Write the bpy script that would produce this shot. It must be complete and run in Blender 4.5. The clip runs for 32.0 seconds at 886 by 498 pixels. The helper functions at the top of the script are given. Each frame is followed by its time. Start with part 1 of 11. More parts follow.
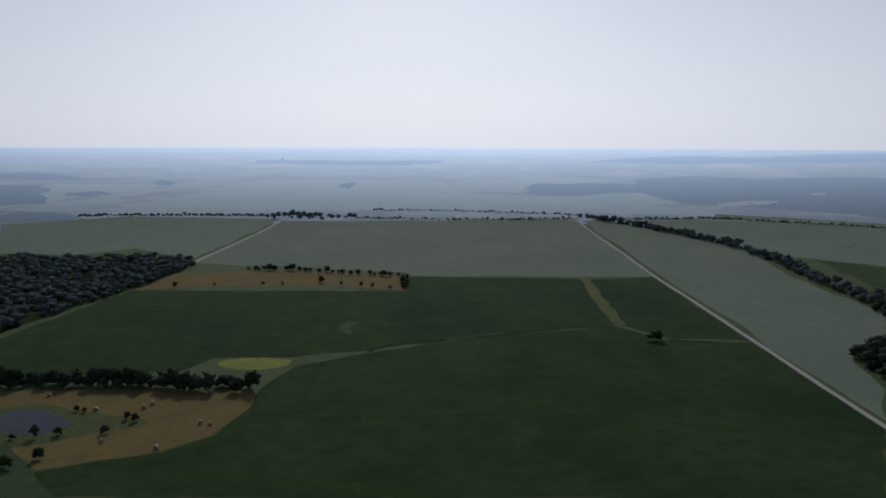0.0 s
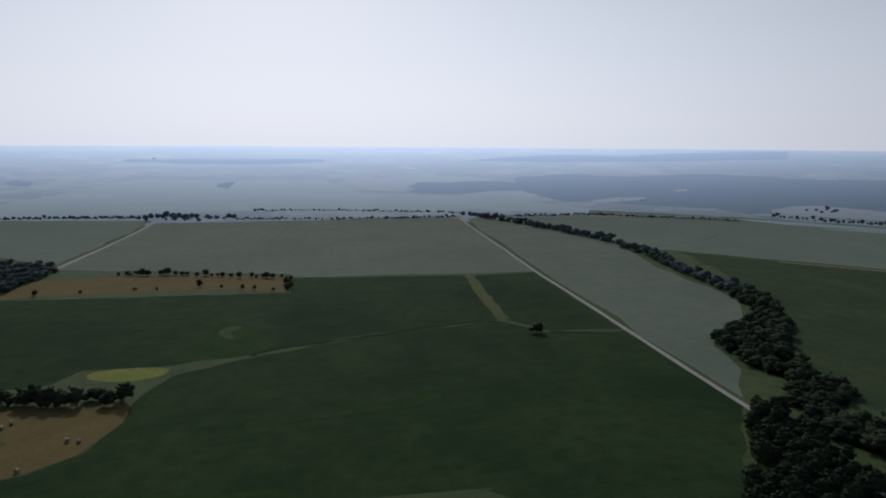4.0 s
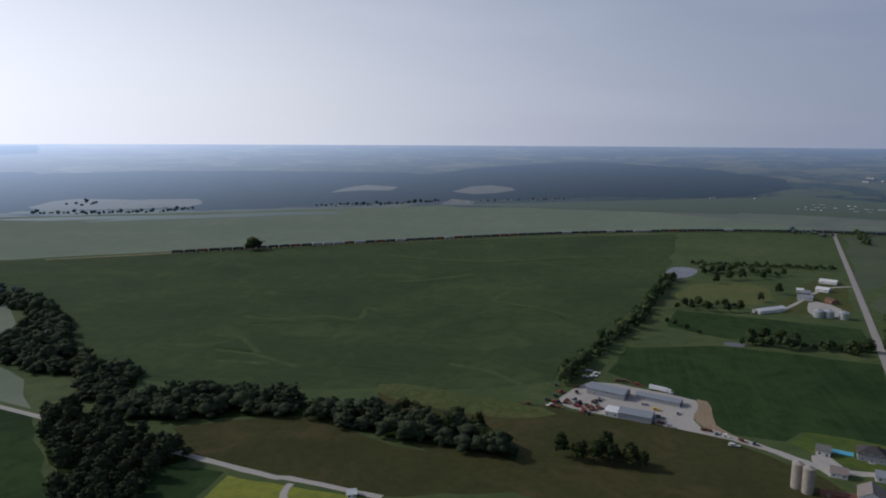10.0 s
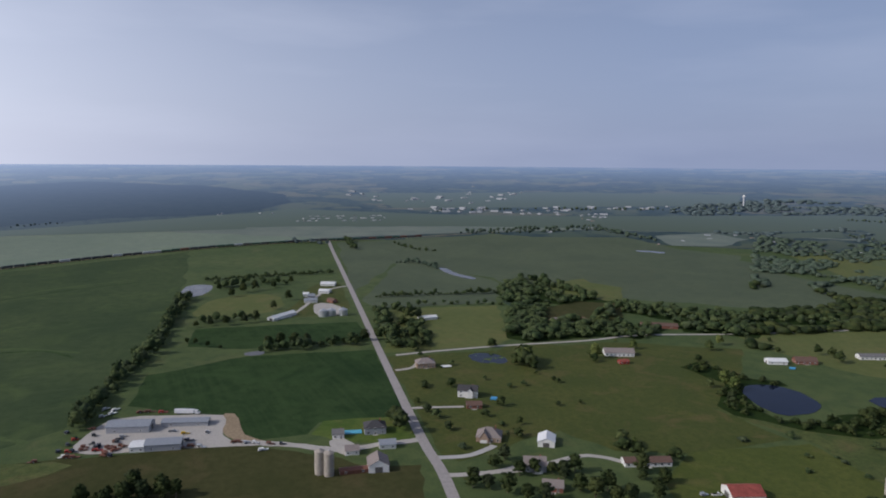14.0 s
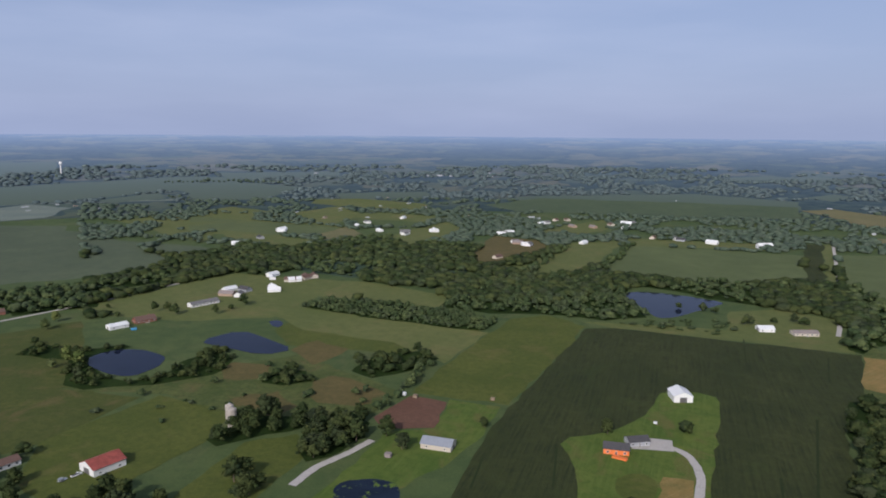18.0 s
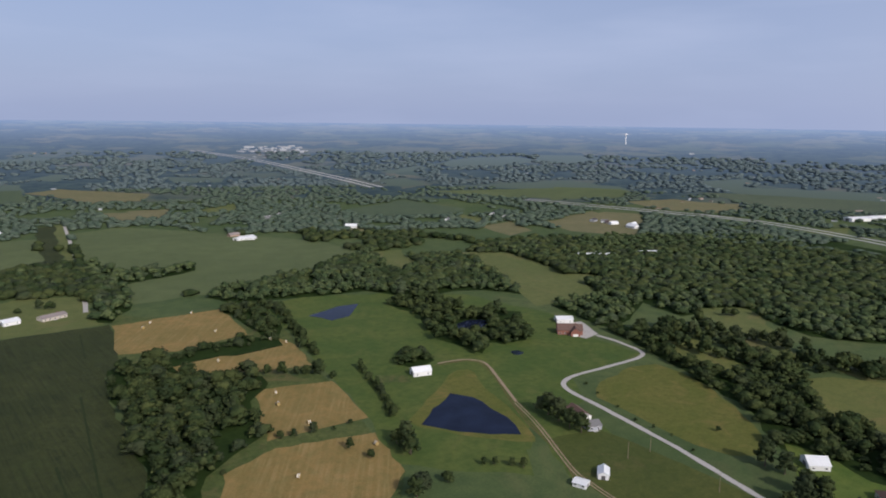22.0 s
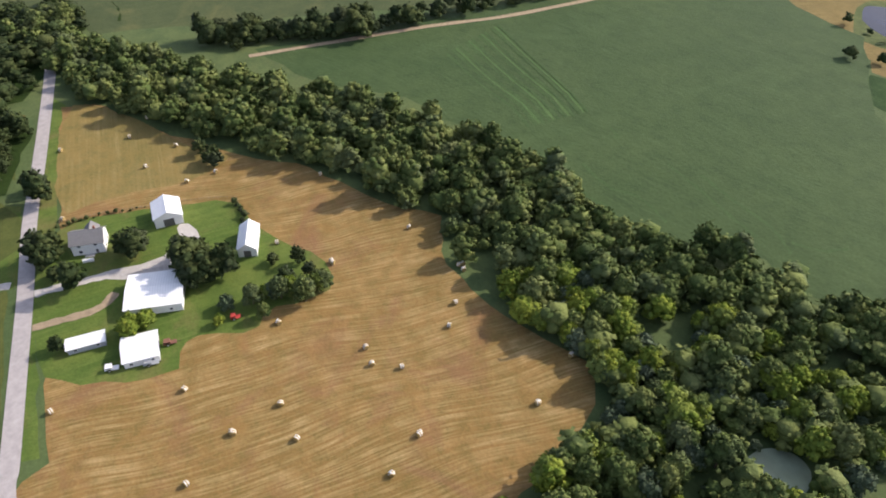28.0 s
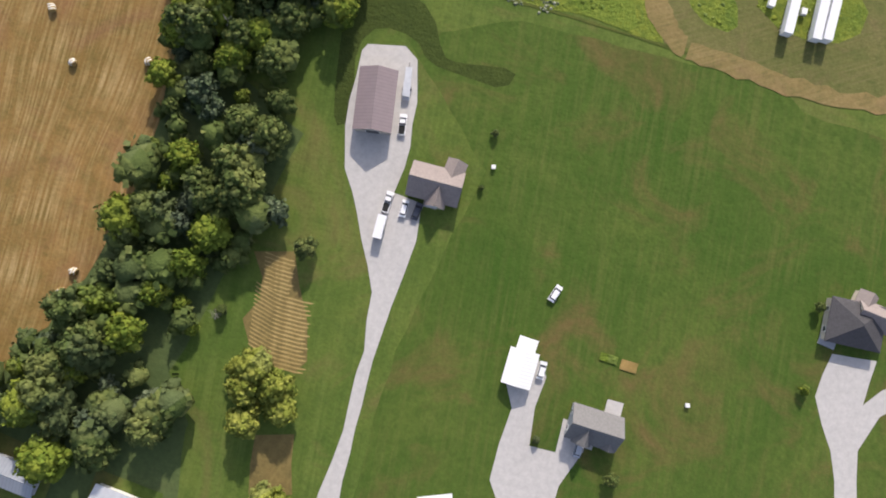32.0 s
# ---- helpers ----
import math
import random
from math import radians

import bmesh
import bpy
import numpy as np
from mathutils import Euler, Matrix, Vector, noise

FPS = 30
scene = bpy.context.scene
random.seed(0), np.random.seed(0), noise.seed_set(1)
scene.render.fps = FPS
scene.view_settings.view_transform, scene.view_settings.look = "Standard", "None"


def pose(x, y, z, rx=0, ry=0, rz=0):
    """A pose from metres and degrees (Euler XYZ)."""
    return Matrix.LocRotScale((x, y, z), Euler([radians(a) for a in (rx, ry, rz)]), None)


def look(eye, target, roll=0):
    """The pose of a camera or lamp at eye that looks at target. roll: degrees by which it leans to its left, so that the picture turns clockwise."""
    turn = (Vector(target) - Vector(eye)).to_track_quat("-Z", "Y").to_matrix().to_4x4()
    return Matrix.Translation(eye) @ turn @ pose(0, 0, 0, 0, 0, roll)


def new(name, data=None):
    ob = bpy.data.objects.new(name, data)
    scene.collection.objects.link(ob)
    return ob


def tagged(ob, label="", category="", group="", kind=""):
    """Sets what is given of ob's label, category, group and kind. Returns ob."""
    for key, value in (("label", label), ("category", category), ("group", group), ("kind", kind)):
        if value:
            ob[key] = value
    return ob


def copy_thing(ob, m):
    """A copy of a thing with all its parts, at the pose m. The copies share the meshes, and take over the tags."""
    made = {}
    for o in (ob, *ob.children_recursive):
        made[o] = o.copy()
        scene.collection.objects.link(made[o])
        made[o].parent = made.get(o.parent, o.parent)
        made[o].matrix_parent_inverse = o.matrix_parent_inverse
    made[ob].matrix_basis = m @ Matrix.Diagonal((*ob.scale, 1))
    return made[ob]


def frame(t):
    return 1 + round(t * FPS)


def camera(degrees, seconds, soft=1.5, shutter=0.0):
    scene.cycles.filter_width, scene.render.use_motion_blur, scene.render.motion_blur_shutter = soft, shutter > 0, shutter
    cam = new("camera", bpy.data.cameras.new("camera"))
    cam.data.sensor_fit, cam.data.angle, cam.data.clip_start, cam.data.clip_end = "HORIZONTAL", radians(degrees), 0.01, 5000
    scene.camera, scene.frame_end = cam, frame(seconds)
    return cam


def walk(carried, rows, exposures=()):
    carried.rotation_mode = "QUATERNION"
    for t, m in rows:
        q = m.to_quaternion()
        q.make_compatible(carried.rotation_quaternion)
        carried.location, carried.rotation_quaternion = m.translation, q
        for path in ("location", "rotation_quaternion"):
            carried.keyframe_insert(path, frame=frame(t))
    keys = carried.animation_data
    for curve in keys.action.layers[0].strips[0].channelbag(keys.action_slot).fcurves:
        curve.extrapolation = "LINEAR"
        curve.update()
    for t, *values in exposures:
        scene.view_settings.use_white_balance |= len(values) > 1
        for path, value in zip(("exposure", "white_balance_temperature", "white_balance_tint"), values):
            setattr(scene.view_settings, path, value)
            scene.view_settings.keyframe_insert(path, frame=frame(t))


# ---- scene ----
# Farmland seen from a craft hovering 185 m above it, turning once round and then looking down.
EYE_Z = 185
cam = camera(64.41, 32.0, soft=1.9)
PATH = [
    (0, 81.38, -0.19, 0.00),
    (0.5, 81.38, -0.19, -0.51),
    (1, 81.37, -0.23, -1.03),
    (1.5, 81.39, -0.24, -1.92),
    (2, 81.38, -0.24, -2.94),
    (2.5, 81.38, -0.24, -3.90),
    (4.5, 81.31, -0.34, -12.68),
    (5, 81.30, -0.26, -16.72),
    (5.5, 81.33, -0.33, -21.13),
    (6, 81.32, -0.31, -26.14),
    (6.5, 81.27, -0.50, -30.78),
    (7, 81.25, -0.49, -35.78),
    (7.5, 81.26, -0.49, -40.73),
    (8, 81.24, -0.44, -45.42),
    (8.5, 81.21, -0.36, -50.45),
    (9, 81.20, -0.32, -55.46),
    (9.5, 81.19, -0.29, -60.09),
    (10, 81.17, -0.31, -65.05),
    (10.5, 81.15, -0.32, -70.03),
    (11, 81.19, -0.34, -74.68),
    (11.5, 81.44, -0.37, -79.68),
    (12, 81.98, -0.26, -84.34),
    (12.5, 82.71, -0.29, -89.29),
    (13, 82.96, -0.26, -94.28),
    (13.5, 82.94, -0.36, -99.23),
    (15.5, 82.14, -0.35, -118.40),
    (16, 81.76, -0.39, -125.61),
    (16.5, 81.40, -0.39, -132.93),
    (17, 81.06, -0.37, -140.70),
    (17.5, 80.76, -0.44, -148.19),
    (18, 80.47, -0.45, -155.14),
    (18.5, 80.16, -0.31, -162.63),
    (19, 79.89, -0.36, -169.57),
    (19.5, 79.58, -0.43, -177.01),
    (20, 79.31, -0.51, -184.50),
    (20.5, 79.04, -0.51, -191.54),
    (21, 78.80, -0.58, -199.02),
    (21.5, 78.76, -0.65, -206.42),
    (22, 79.50, -0.70, -213.02),
    (22.5, 81.00, -0.76, -219.99),
    (23, 81.37, -0.76, -227.01),
    (23.5, 81.41, -0.78, -233.51),
    (24, 80.54, -0.78, -240.49),
    (24.5, 78.17, -0.81, -246.95),
    (25, 74.96, -0.77, -253.91),
    (25.5, 71.66, -0.59, -260.99),
    (27.5, 54.24, -0.86, -287.60),
    (28, 48.68, -0.91, -294.45),
    (28.5, 43.38, -1.04, -300.78),
    (29, 37.66, -1.13, -307.51),
    (29.5, 31.90, -1.06, -314.52),
    (30, 26.35, -1.13, -320.85),
    (30.5, 20.36, -1.21, -327.69),
    (31, 14.10, -1.28, -334.54),
    (31.5, 8.24, -1.32, -340.86),
    (32, 3.43, -1.32, -345.42),
]
walk(cam, [(t, pose(0, 0, EYE_Z, rx, ry, rz)) for t, rx, ry, rz in PATH],
     exposures=[(0, -1.78, 5950, 10), (5, -1.70, 5950, 11), (9, -1.3, 6050, 12), (13, -0.85, 6050, 14), (17, -0.45, 6050, 16), (21, -0.38, 6100, 16), (25, -0.28, 6200, 15), (25.5, -0.2, 6200, 15), (28, 0.66, 6450, 17), (30, 0.75, 6550, 16), (32, 0.4, 6550, 15)])

# ---- light: a hazy morning sun ahead of the first view ----
SUN_UP, SUN_AZ = 33.0, -4.0
world = bpy.data.worlds.new("sky")
scene.world = world
world.use_nodes = True
wn, wl = world.node_tree.nodes, world.node_tree.links
sky = wn.new("ShaderNodeTexSky")
sky.sky_type, sky.sun_disc = "NISHITA", False
sky.sun_elevation, sky.sun_rotation = radians(SUN_UP), radians(SUN_AZ)
sky.altitude, sky.air_density, sky.dust_density, sky.ozone_density = 300, 1.0, 3.0, 3.0
# thin cloud streaks in the haze
tc = wn.new("ShaderNodeTexCoord")
mp = wn.new("ShaderNodeMapping")
mp.inputs["Scale"].default_value = (1.2, 1.2, 7.0)
nz = wn.new("ShaderNodeTexNoise")
nz.inputs["Scale"].default_value, nz.inputs["Detail"].default_value = 2.2, 6.0
rp = wn.new("ShaderNodeValToRGB")
rp.color_ramp.elements[0].position, rp.color_ramp.elements[1].position = 0.45, 0.75
mr = wn.new("ShaderNodeMath")
mr.operation = "MULTIPLY"
mr.inputs[1].default_value = 0.25
mx = wn.new("ShaderNodeMix")
mx.data_type = "RGBA"
mx.inputs[7].default_value = (11.0, 11.2, 11.6, 1)
wl.new(tc.outputs["Generated"], mp.inputs["Vector"])
wl.new(mp.outputs["Vector"], nz.inputs["Vector"])
wl.new(nz.outputs["Fac"], rp.inputs["Fac"])
wl.new(rp.outputs["Color"], mr.inputs[0])
wl.new(mr.outputs[0], mx.inputs[0])
wl.new(sky.outputs["Color"], mx.inputs[6])
# the haze whitens the sky from the horizon upwards
sep = wn.new("ShaderNodeSeparateXYZ")
wl.new(tc.outputs["Generated"], sep.inputs[0])
veil = wn.new("ShaderNodeMapRange")
veil.interpolation_type = "SMOOTHSTEP"
for key, value in (("From Min", -0.02), ("From Max", 0.55), ("To Min", 0.80), ("To Max", 0.12)):
    veil.inputs[key].default_value = value
wl.new(sep.outputs["Z"], veil.inputs["Value"])
# it glows more towards the sun
half = wn.new("ShaderNodeMapRange")
half.inputs["From Min"].default_value = -1.0
wl.new(sep.outputs["Y"], half.inputs["Value"])
curve = wn.new("ShaderNodeMath")
curve.operation, curve.inputs[1].default_value = "POWER", 3.1
wl.new(half.outputs["Result"], curve.inputs[0])
glow = wn.new("ShaderNodeMapRange")
glow.inputs["To Min"].default_value, glow.inputs["To Max"].default_value = 5.6, 26.0
wl.new(curve.outputs[0], glow.inputs["Value"])
pale = wn.new("ShaderNodeVectorMath")
pale.operation = "SCALE"
tone = wn.new("ShaderNodeMix")
tone.data_type = "RGBA"
tone.inputs[6].default_value, tone.inputs[7].default_value = (0.785, 0.925, 1.28, 1), (0.975, 0.985, 1.035, 1)
side = wn.new("ShaderNodeMapRange")
side.inputs["From Min"].default_value, side.inputs["From Max"].default_value = -0.5, 0.6
wl.new(sep.outputs["Y"], side.inputs["Value"])
wl.new(side.outputs["Result"], tone.inputs[0])
wl.new(tone.outputs[2], pale.inputs[0])
wl.new(glow.outputs["Result"], pale.inputs["Scale"])
hz = wn.new("ShaderNodeMix")
hz.data_type = "RGBA"
wl.new(veil.outputs["Result"], hz.inputs[0])
wl.new(mx.outputs[2], hz.inputs[6])
wl.new(pale.outputs["Vector"], hz.inputs[7])
wl.new(hz.outputs[2], wn["Background"].inputs["Color"])
wn["Background"].inputs["Strength"].default_value = 0.12
sun = new("sun", bpy.data.lights.new("sun", "SUN"))
sun.data.energy, sun.data.angle, sun.data.color = 3.6, radians(0.8), (1.0, 0.93, 0.82)
sun.matrix_world = look((0, 0, 0), (-math.sin(radians(SUN_AZ)) * math.cos(radians(SUN_UP)), -math.cos(radians(SUN_AZ)) * math.cos(radians(SUN_UP)), -math.sin(radians(SUN_UP))))


# ---- materials ----
def node(nt, kind, **values):
    n = nt.nodes.new(kind)
    for key, value in values.items():
        n.inputs[key].default_value = value
    return n


def rgba(c):
    return (c[0], c[1], c[2], 1.0)


def mixed(nt, fac, a, b):
    """Colour mix; a and b are colours or sockets, fac a socket or number."""
    m = nt.nodes.new("ShaderNodeMix")
    m.data_type = "RGBA"
    for key, value in (("Factor", fac), ("A", a), ("B", b)):
        s = [i for i in m.inputs if i.name == key and (key == "Factor" and i.type == "VALUE" or key != "Factor" and i.type == "RGBA")][0]
        if isinstance(value, bpy.types.NodeSocket):
            nt.links.new(value, s)
        else:
            s.default_value = value if key == "Factor" else rgba(value)
    return [o for o in m.outputs if o.type == "RGBA"][0]


def ramp(nt, socket, lo, hi):
    r = nt.nodes.new("ShaderNodeMapRange")
    r.inputs["From Min"].default_value, r.inputs["From Max"].default_value = lo, hi
    nt.links.new(socket, r.inputs["Value"])
    return r.outputs["Result"]


def noise_at(nt, vec, size, detail=4.0, rough=0.55, warp=0.0):
    n = node(nt, "ShaderNodeTexNoise", Scale=1.0 / size, Detail=detail, Roughness=rough, Distortion=warp)
    nt.links.new(vec, n.inputs["Vector"])
    return n.outputs["Fac"]


def begin(name):
    m = bpy.data.materials.new(name)
    m.use_nodes = True
    nt = m.node_tree
    b = nt.nodes["Principled BSDF"]
    return m, nt, b, nt.nodes.new("ShaderNodeNewGeometry").outputs["Position"]


def bumped(nt, b, height, strength, dist):
    u = node(nt, "ShaderNodeBump", Strength=strength, Distance=dist)
    nt.links.new(height, u.inputs["Height"])
    nt.links.new(u.outputs["Normal"], b.inputs["Normal"])


def land(name, c1, c2, c3=None, big=120.0, small=9.0, patch=None, rows=None, rough=0.9, gloss=0.15, bump=0.4, wear=0.0, wear_colour=(0.2, 0.16, 0.08), grain=1.5, bend=0.0):
    """A vegetated or bare surface: two tones in large drifts, a third in small tufts, fine grain, and rows (spacing, degrees, depth, colour)."""
    m, nt, b, pos = begin(name)
    drift = ramp(nt, noise_at(nt, pos, big, 5, 0.6, 0.6), 0.35, 0.65)
    col = mixed(nt, drift, c1, c2)
    tuft = ramp(nt, noise_at(nt, pos, small, 5, 0.65), 0.42, 0.68)
    c3 = c3 or tuple(0.72 * v for v in c2)
    f1 = nt.nodes.new("ShaderNodeMath")
    f1.operation = "MULTIPLY"
    nt.links.new(tuft, f1.inputs[0])
    f1.inputs[1].default_value = 0.7
    col = mixed(nt, f1.outputs[0], col, c3)
    if rows:
        spacing, degrees, depth, colour = rows
        turn = nt.nodes.new("ShaderNodeMapping")
        turn.inputs["Rotation"].default_value = (0, 0, radians(-degrees))
        if bend:
            sway = node(nt, "ShaderNodeTexNoise", Scale=1 / 75, Detail=1.0)
            nt.links.new(pos, sway.inputs["Vector"])
            push = nt.nodes.new("ShaderNodeVectorMath")
            push.operation, push.inputs["Scale"].default_value = "SCALE", bend * 4
            nt.links.new(sway.outputs["Color"], push.inputs[0])
            bent = nt.nodes.new("ShaderNodeVectorMath")
            nt.links.new(pos, bent.inputs[0])
            nt.links.new(push.outputs["Vector"], bent.inputs[1])
            nt.links.new(bent.outputs["Vector"], turn.inputs["Vector"])
        else:
            nt.links.new(pos, turn.inputs["Vector"])
        long_way = nt.nodes.new("ShaderNodeMapping")
        long_way.inputs["Scale"].default_value = (0.035 / spacing, 1.0 / spacing, 0.0)
        nt.links.new(turn.outputs["Vector"], long_way.inputs["Vector"])
        wave = node(nt, "ShaderNodeTexNoise", Scale=1.6, Detail=4.0, Roughness=0.6, Distortion=0.25)
        nt.links.new(long_way.outputs["Vector"], wave.inputs["Vector"])
        broken = ramp(nt, noise_at(nt, pos, spacing * 6, 3), 0.3, 0.7)
        f2 = nt.nodes.new("ShaderNodeMath")
        f2.operation = "MULTIPLY"
        nt.links.new(ramp(nt, wave.outputs["Fac"], 0.44, 0.62), f2.inputs[0])
        nt.links.new(broken, f2.inputs[1])
        f3 = nt.nodes.new("ShaderNodeMath")
        f3.operation = "MULTIPLY"
        nt.links.new(f2.outputs[0], f3.inputs[0])
        f3.inputs[1].default_value = depth
        col = mixed(nt, f3.outputs[0], col, colour)
    if wear:
        worn = ramp(nt, noise_at(nt, pos, patch or big * 0.5, 6, 0.62, 1.0), 0.60 - wear * 0.1, 0.72)
        f4 = nt.nodes.new("ShaderNodeMath")
        f4.operation = "MULTIPLY"
        nt.links.new(worn, f4.inputs[0])
        f4.inputs[1].default_value = wear
        col = mixed(nt, f4.outputs[0], col, wear_colour)
    fine = ramp(nt, noise_at(nt, pos, grain, 4, 0.7), 0.25, 0.75)
    nt.links.new(mixed(nt, fine, tuple(0.0 for _ in c1), (1, 1, 1)), b.inputs["Base Color"])
    g = nt.nodes.new("ShaderNodeMix")
    g.data_type, g.blend_type = "RGBA", "MULTIPLY"
    shade = mixed(nt, fine, (0.78, 0.78, 0.78), (1.12, 1.12, 1.12))
    ins = [i for i in g.inputs if i.type == "RGBA"]
    [i for i in g.inputs if i.type == "VALUE"][0].default_value = 1.0
    nt.links.new(col, ins[0])
    nt.links.new(shade, ins[1])
    nt.links.new([o for o in g.outputs if o.type == "RGBA"][0], b.inputs["Base Color"])
    b.inputs["Roughness"].default_value = rough
    b.inputs["Specular IOR Level"].default_value = gloss
    if bump:
        bumped(nt, b, noise_at(nt, pos, grain * 1.6, 4, 0.7), bump, 0.6)
    return m


def leaf(name, dark, light, pale):
    """Foliage: tone by tree, by clump and by a fine mottle, broken up by leaf sprays."""
    m, nt, b, pos = begin(name)
    info = nt.nodes.new("ShaderNodeObjectInfo")
    geo = nt.nodes.new("ShaderNodeNewGeometry")
    clump = noise_at(nt, pos, 5.0, 4, 0.65)
    col = mixed(nt, ramp(nt, clump, 0.36, 0.66), dark, light)
    f = nt.nodes.new("ShaderNodeMath")
    f.operation, f.inputs[1].default_value = "POWER", 3.0
    nt.links.new(geo.outputs["Random Per Island"], f.inputs[0])
    col = mixed(nt, f.outputs[0], col, pale)
    flat = nt.nodes.new("ShaderNodeMapping")
    flat.inputs["Scale"].default_value = (1.0, 1.0, 0.15)
    nt.links.new(pos, flat.inputs["Vector"])
    kind = node(nt, "ShaderNodeTexVoronoi", Scale=1 / 10.5)
    nt.links.new(flat.outputs["Vector"], kind.inputs["Vector"])
    pick = nt.nodes.new("ShaderNodeSeparateColor")
    nt.links.new(kind.outputs["Color"], pick.inputs[0])
    for channel, lo, hi, share, tone in (("Red", 0.45, 1.0, 0.6, dark), ("Green", 0.62, 1.0, 0.65, pale), ("Blue", 0.7, 1.0, 0.6, tuple(0.5 * (v + w) for v, w in zip(light, (sum(light) / 3,) * 3)))):
        k = nt.nodes.new("ShaderNodeMath")
        k.operation, k.inputs[1].default_value = "MULTIPLY", share
        nt.links.new(ramp(nt, pick.outputs[channel], lo, hi), k.inputs[0])
        col = mixed(nt, k.outputs[0], col, tone)
    f6 = nt.nodes.new("ShaderNodeMath")
    f6.operation, f6.inputs[1].default_value = "MULTIPLY", 0.35
    nt.links.new(info.outputs["Random"], f6.inputs[0])
    col = mixed(nt, f6.outputs[0], col, light)
    nt.links.new(col, b.inputs["Base Color"])
    b.inputs["Roughness"].default_value, b.inputs["Specular IOR Level"].default_value = 0.8, 0.04
    bumped(nt, b, noise_at(nt, pos, 1.3, 3, 0.7), 0.9, 0.9)
    return m


def plain(name, c, rough=0.7, metal=0.0, spread=0.12, size=1.5, gloss=0.4, seams=0.0, bump=0.0):
    """Paint, metal, shingle or gravel: one colour with stains at two scales; seams: spacing of standing seams or courses along the object's x."""
    m, nt, b, pos = begin(name)
    tone = ramp(nt, noise_at(nt, pos, size, 5, 0.65), 0.3, 0.7)
    col = mixed(nt, tone, tuple(v * (1 - spread) for v in c), tuple(min(0.9, v * (1 + spread)) for v in c))
    stain = ramp(nt, noise_at(nt, pos, size * 6, 4, 0.6, 0.5), 0.5, 0.75)
    f = nt.nodes.new("ShaderNodeMath")
    f.operation, f.inputs[1].default_value = "MULTIPLY", spread * 1.6
    nt.links.new(stain, f.inputs[0])
    col = mixed(nt, f.outputs[0], col, tuple(v * 0.55 for v in c))
    if seams:
        obj = nt.nodes.new("ShaderNodeTexCoord").outputs["Object"]
        wave = node(nt, "ShaderNodeTexWave", Scale=0.314 / seams, Distortion=0.0)
        nt.links.new(obj, wave.inputs["Vector"])
        f2 = ramp(nt, wave.outputs["Fac"], 0.82, 1.0)
        f3 = nt.nodes.new("ShaderNodeMath")
        f3.operation, f3.inputs[1].default_value = "MULTIPLY", 0.3
        nt.links.new(f2, f3.inputs[0])
        col = mixed(nt, f3.outputs[0], col, tuple(v * 0.5 for v in c))
    nt.links.new(col, b.inputs["Base Color"])
    b.inputs["Roughness"].default_value, b.inputs["Metallic"].default_value = rough, metal
    b.inputs["Specular IOR Level"].default_value = gloss
    if bump:
        bumped(nt, b, noise_at(nt, pos, size, 5, 0.7), bump, 0.15)
    return m


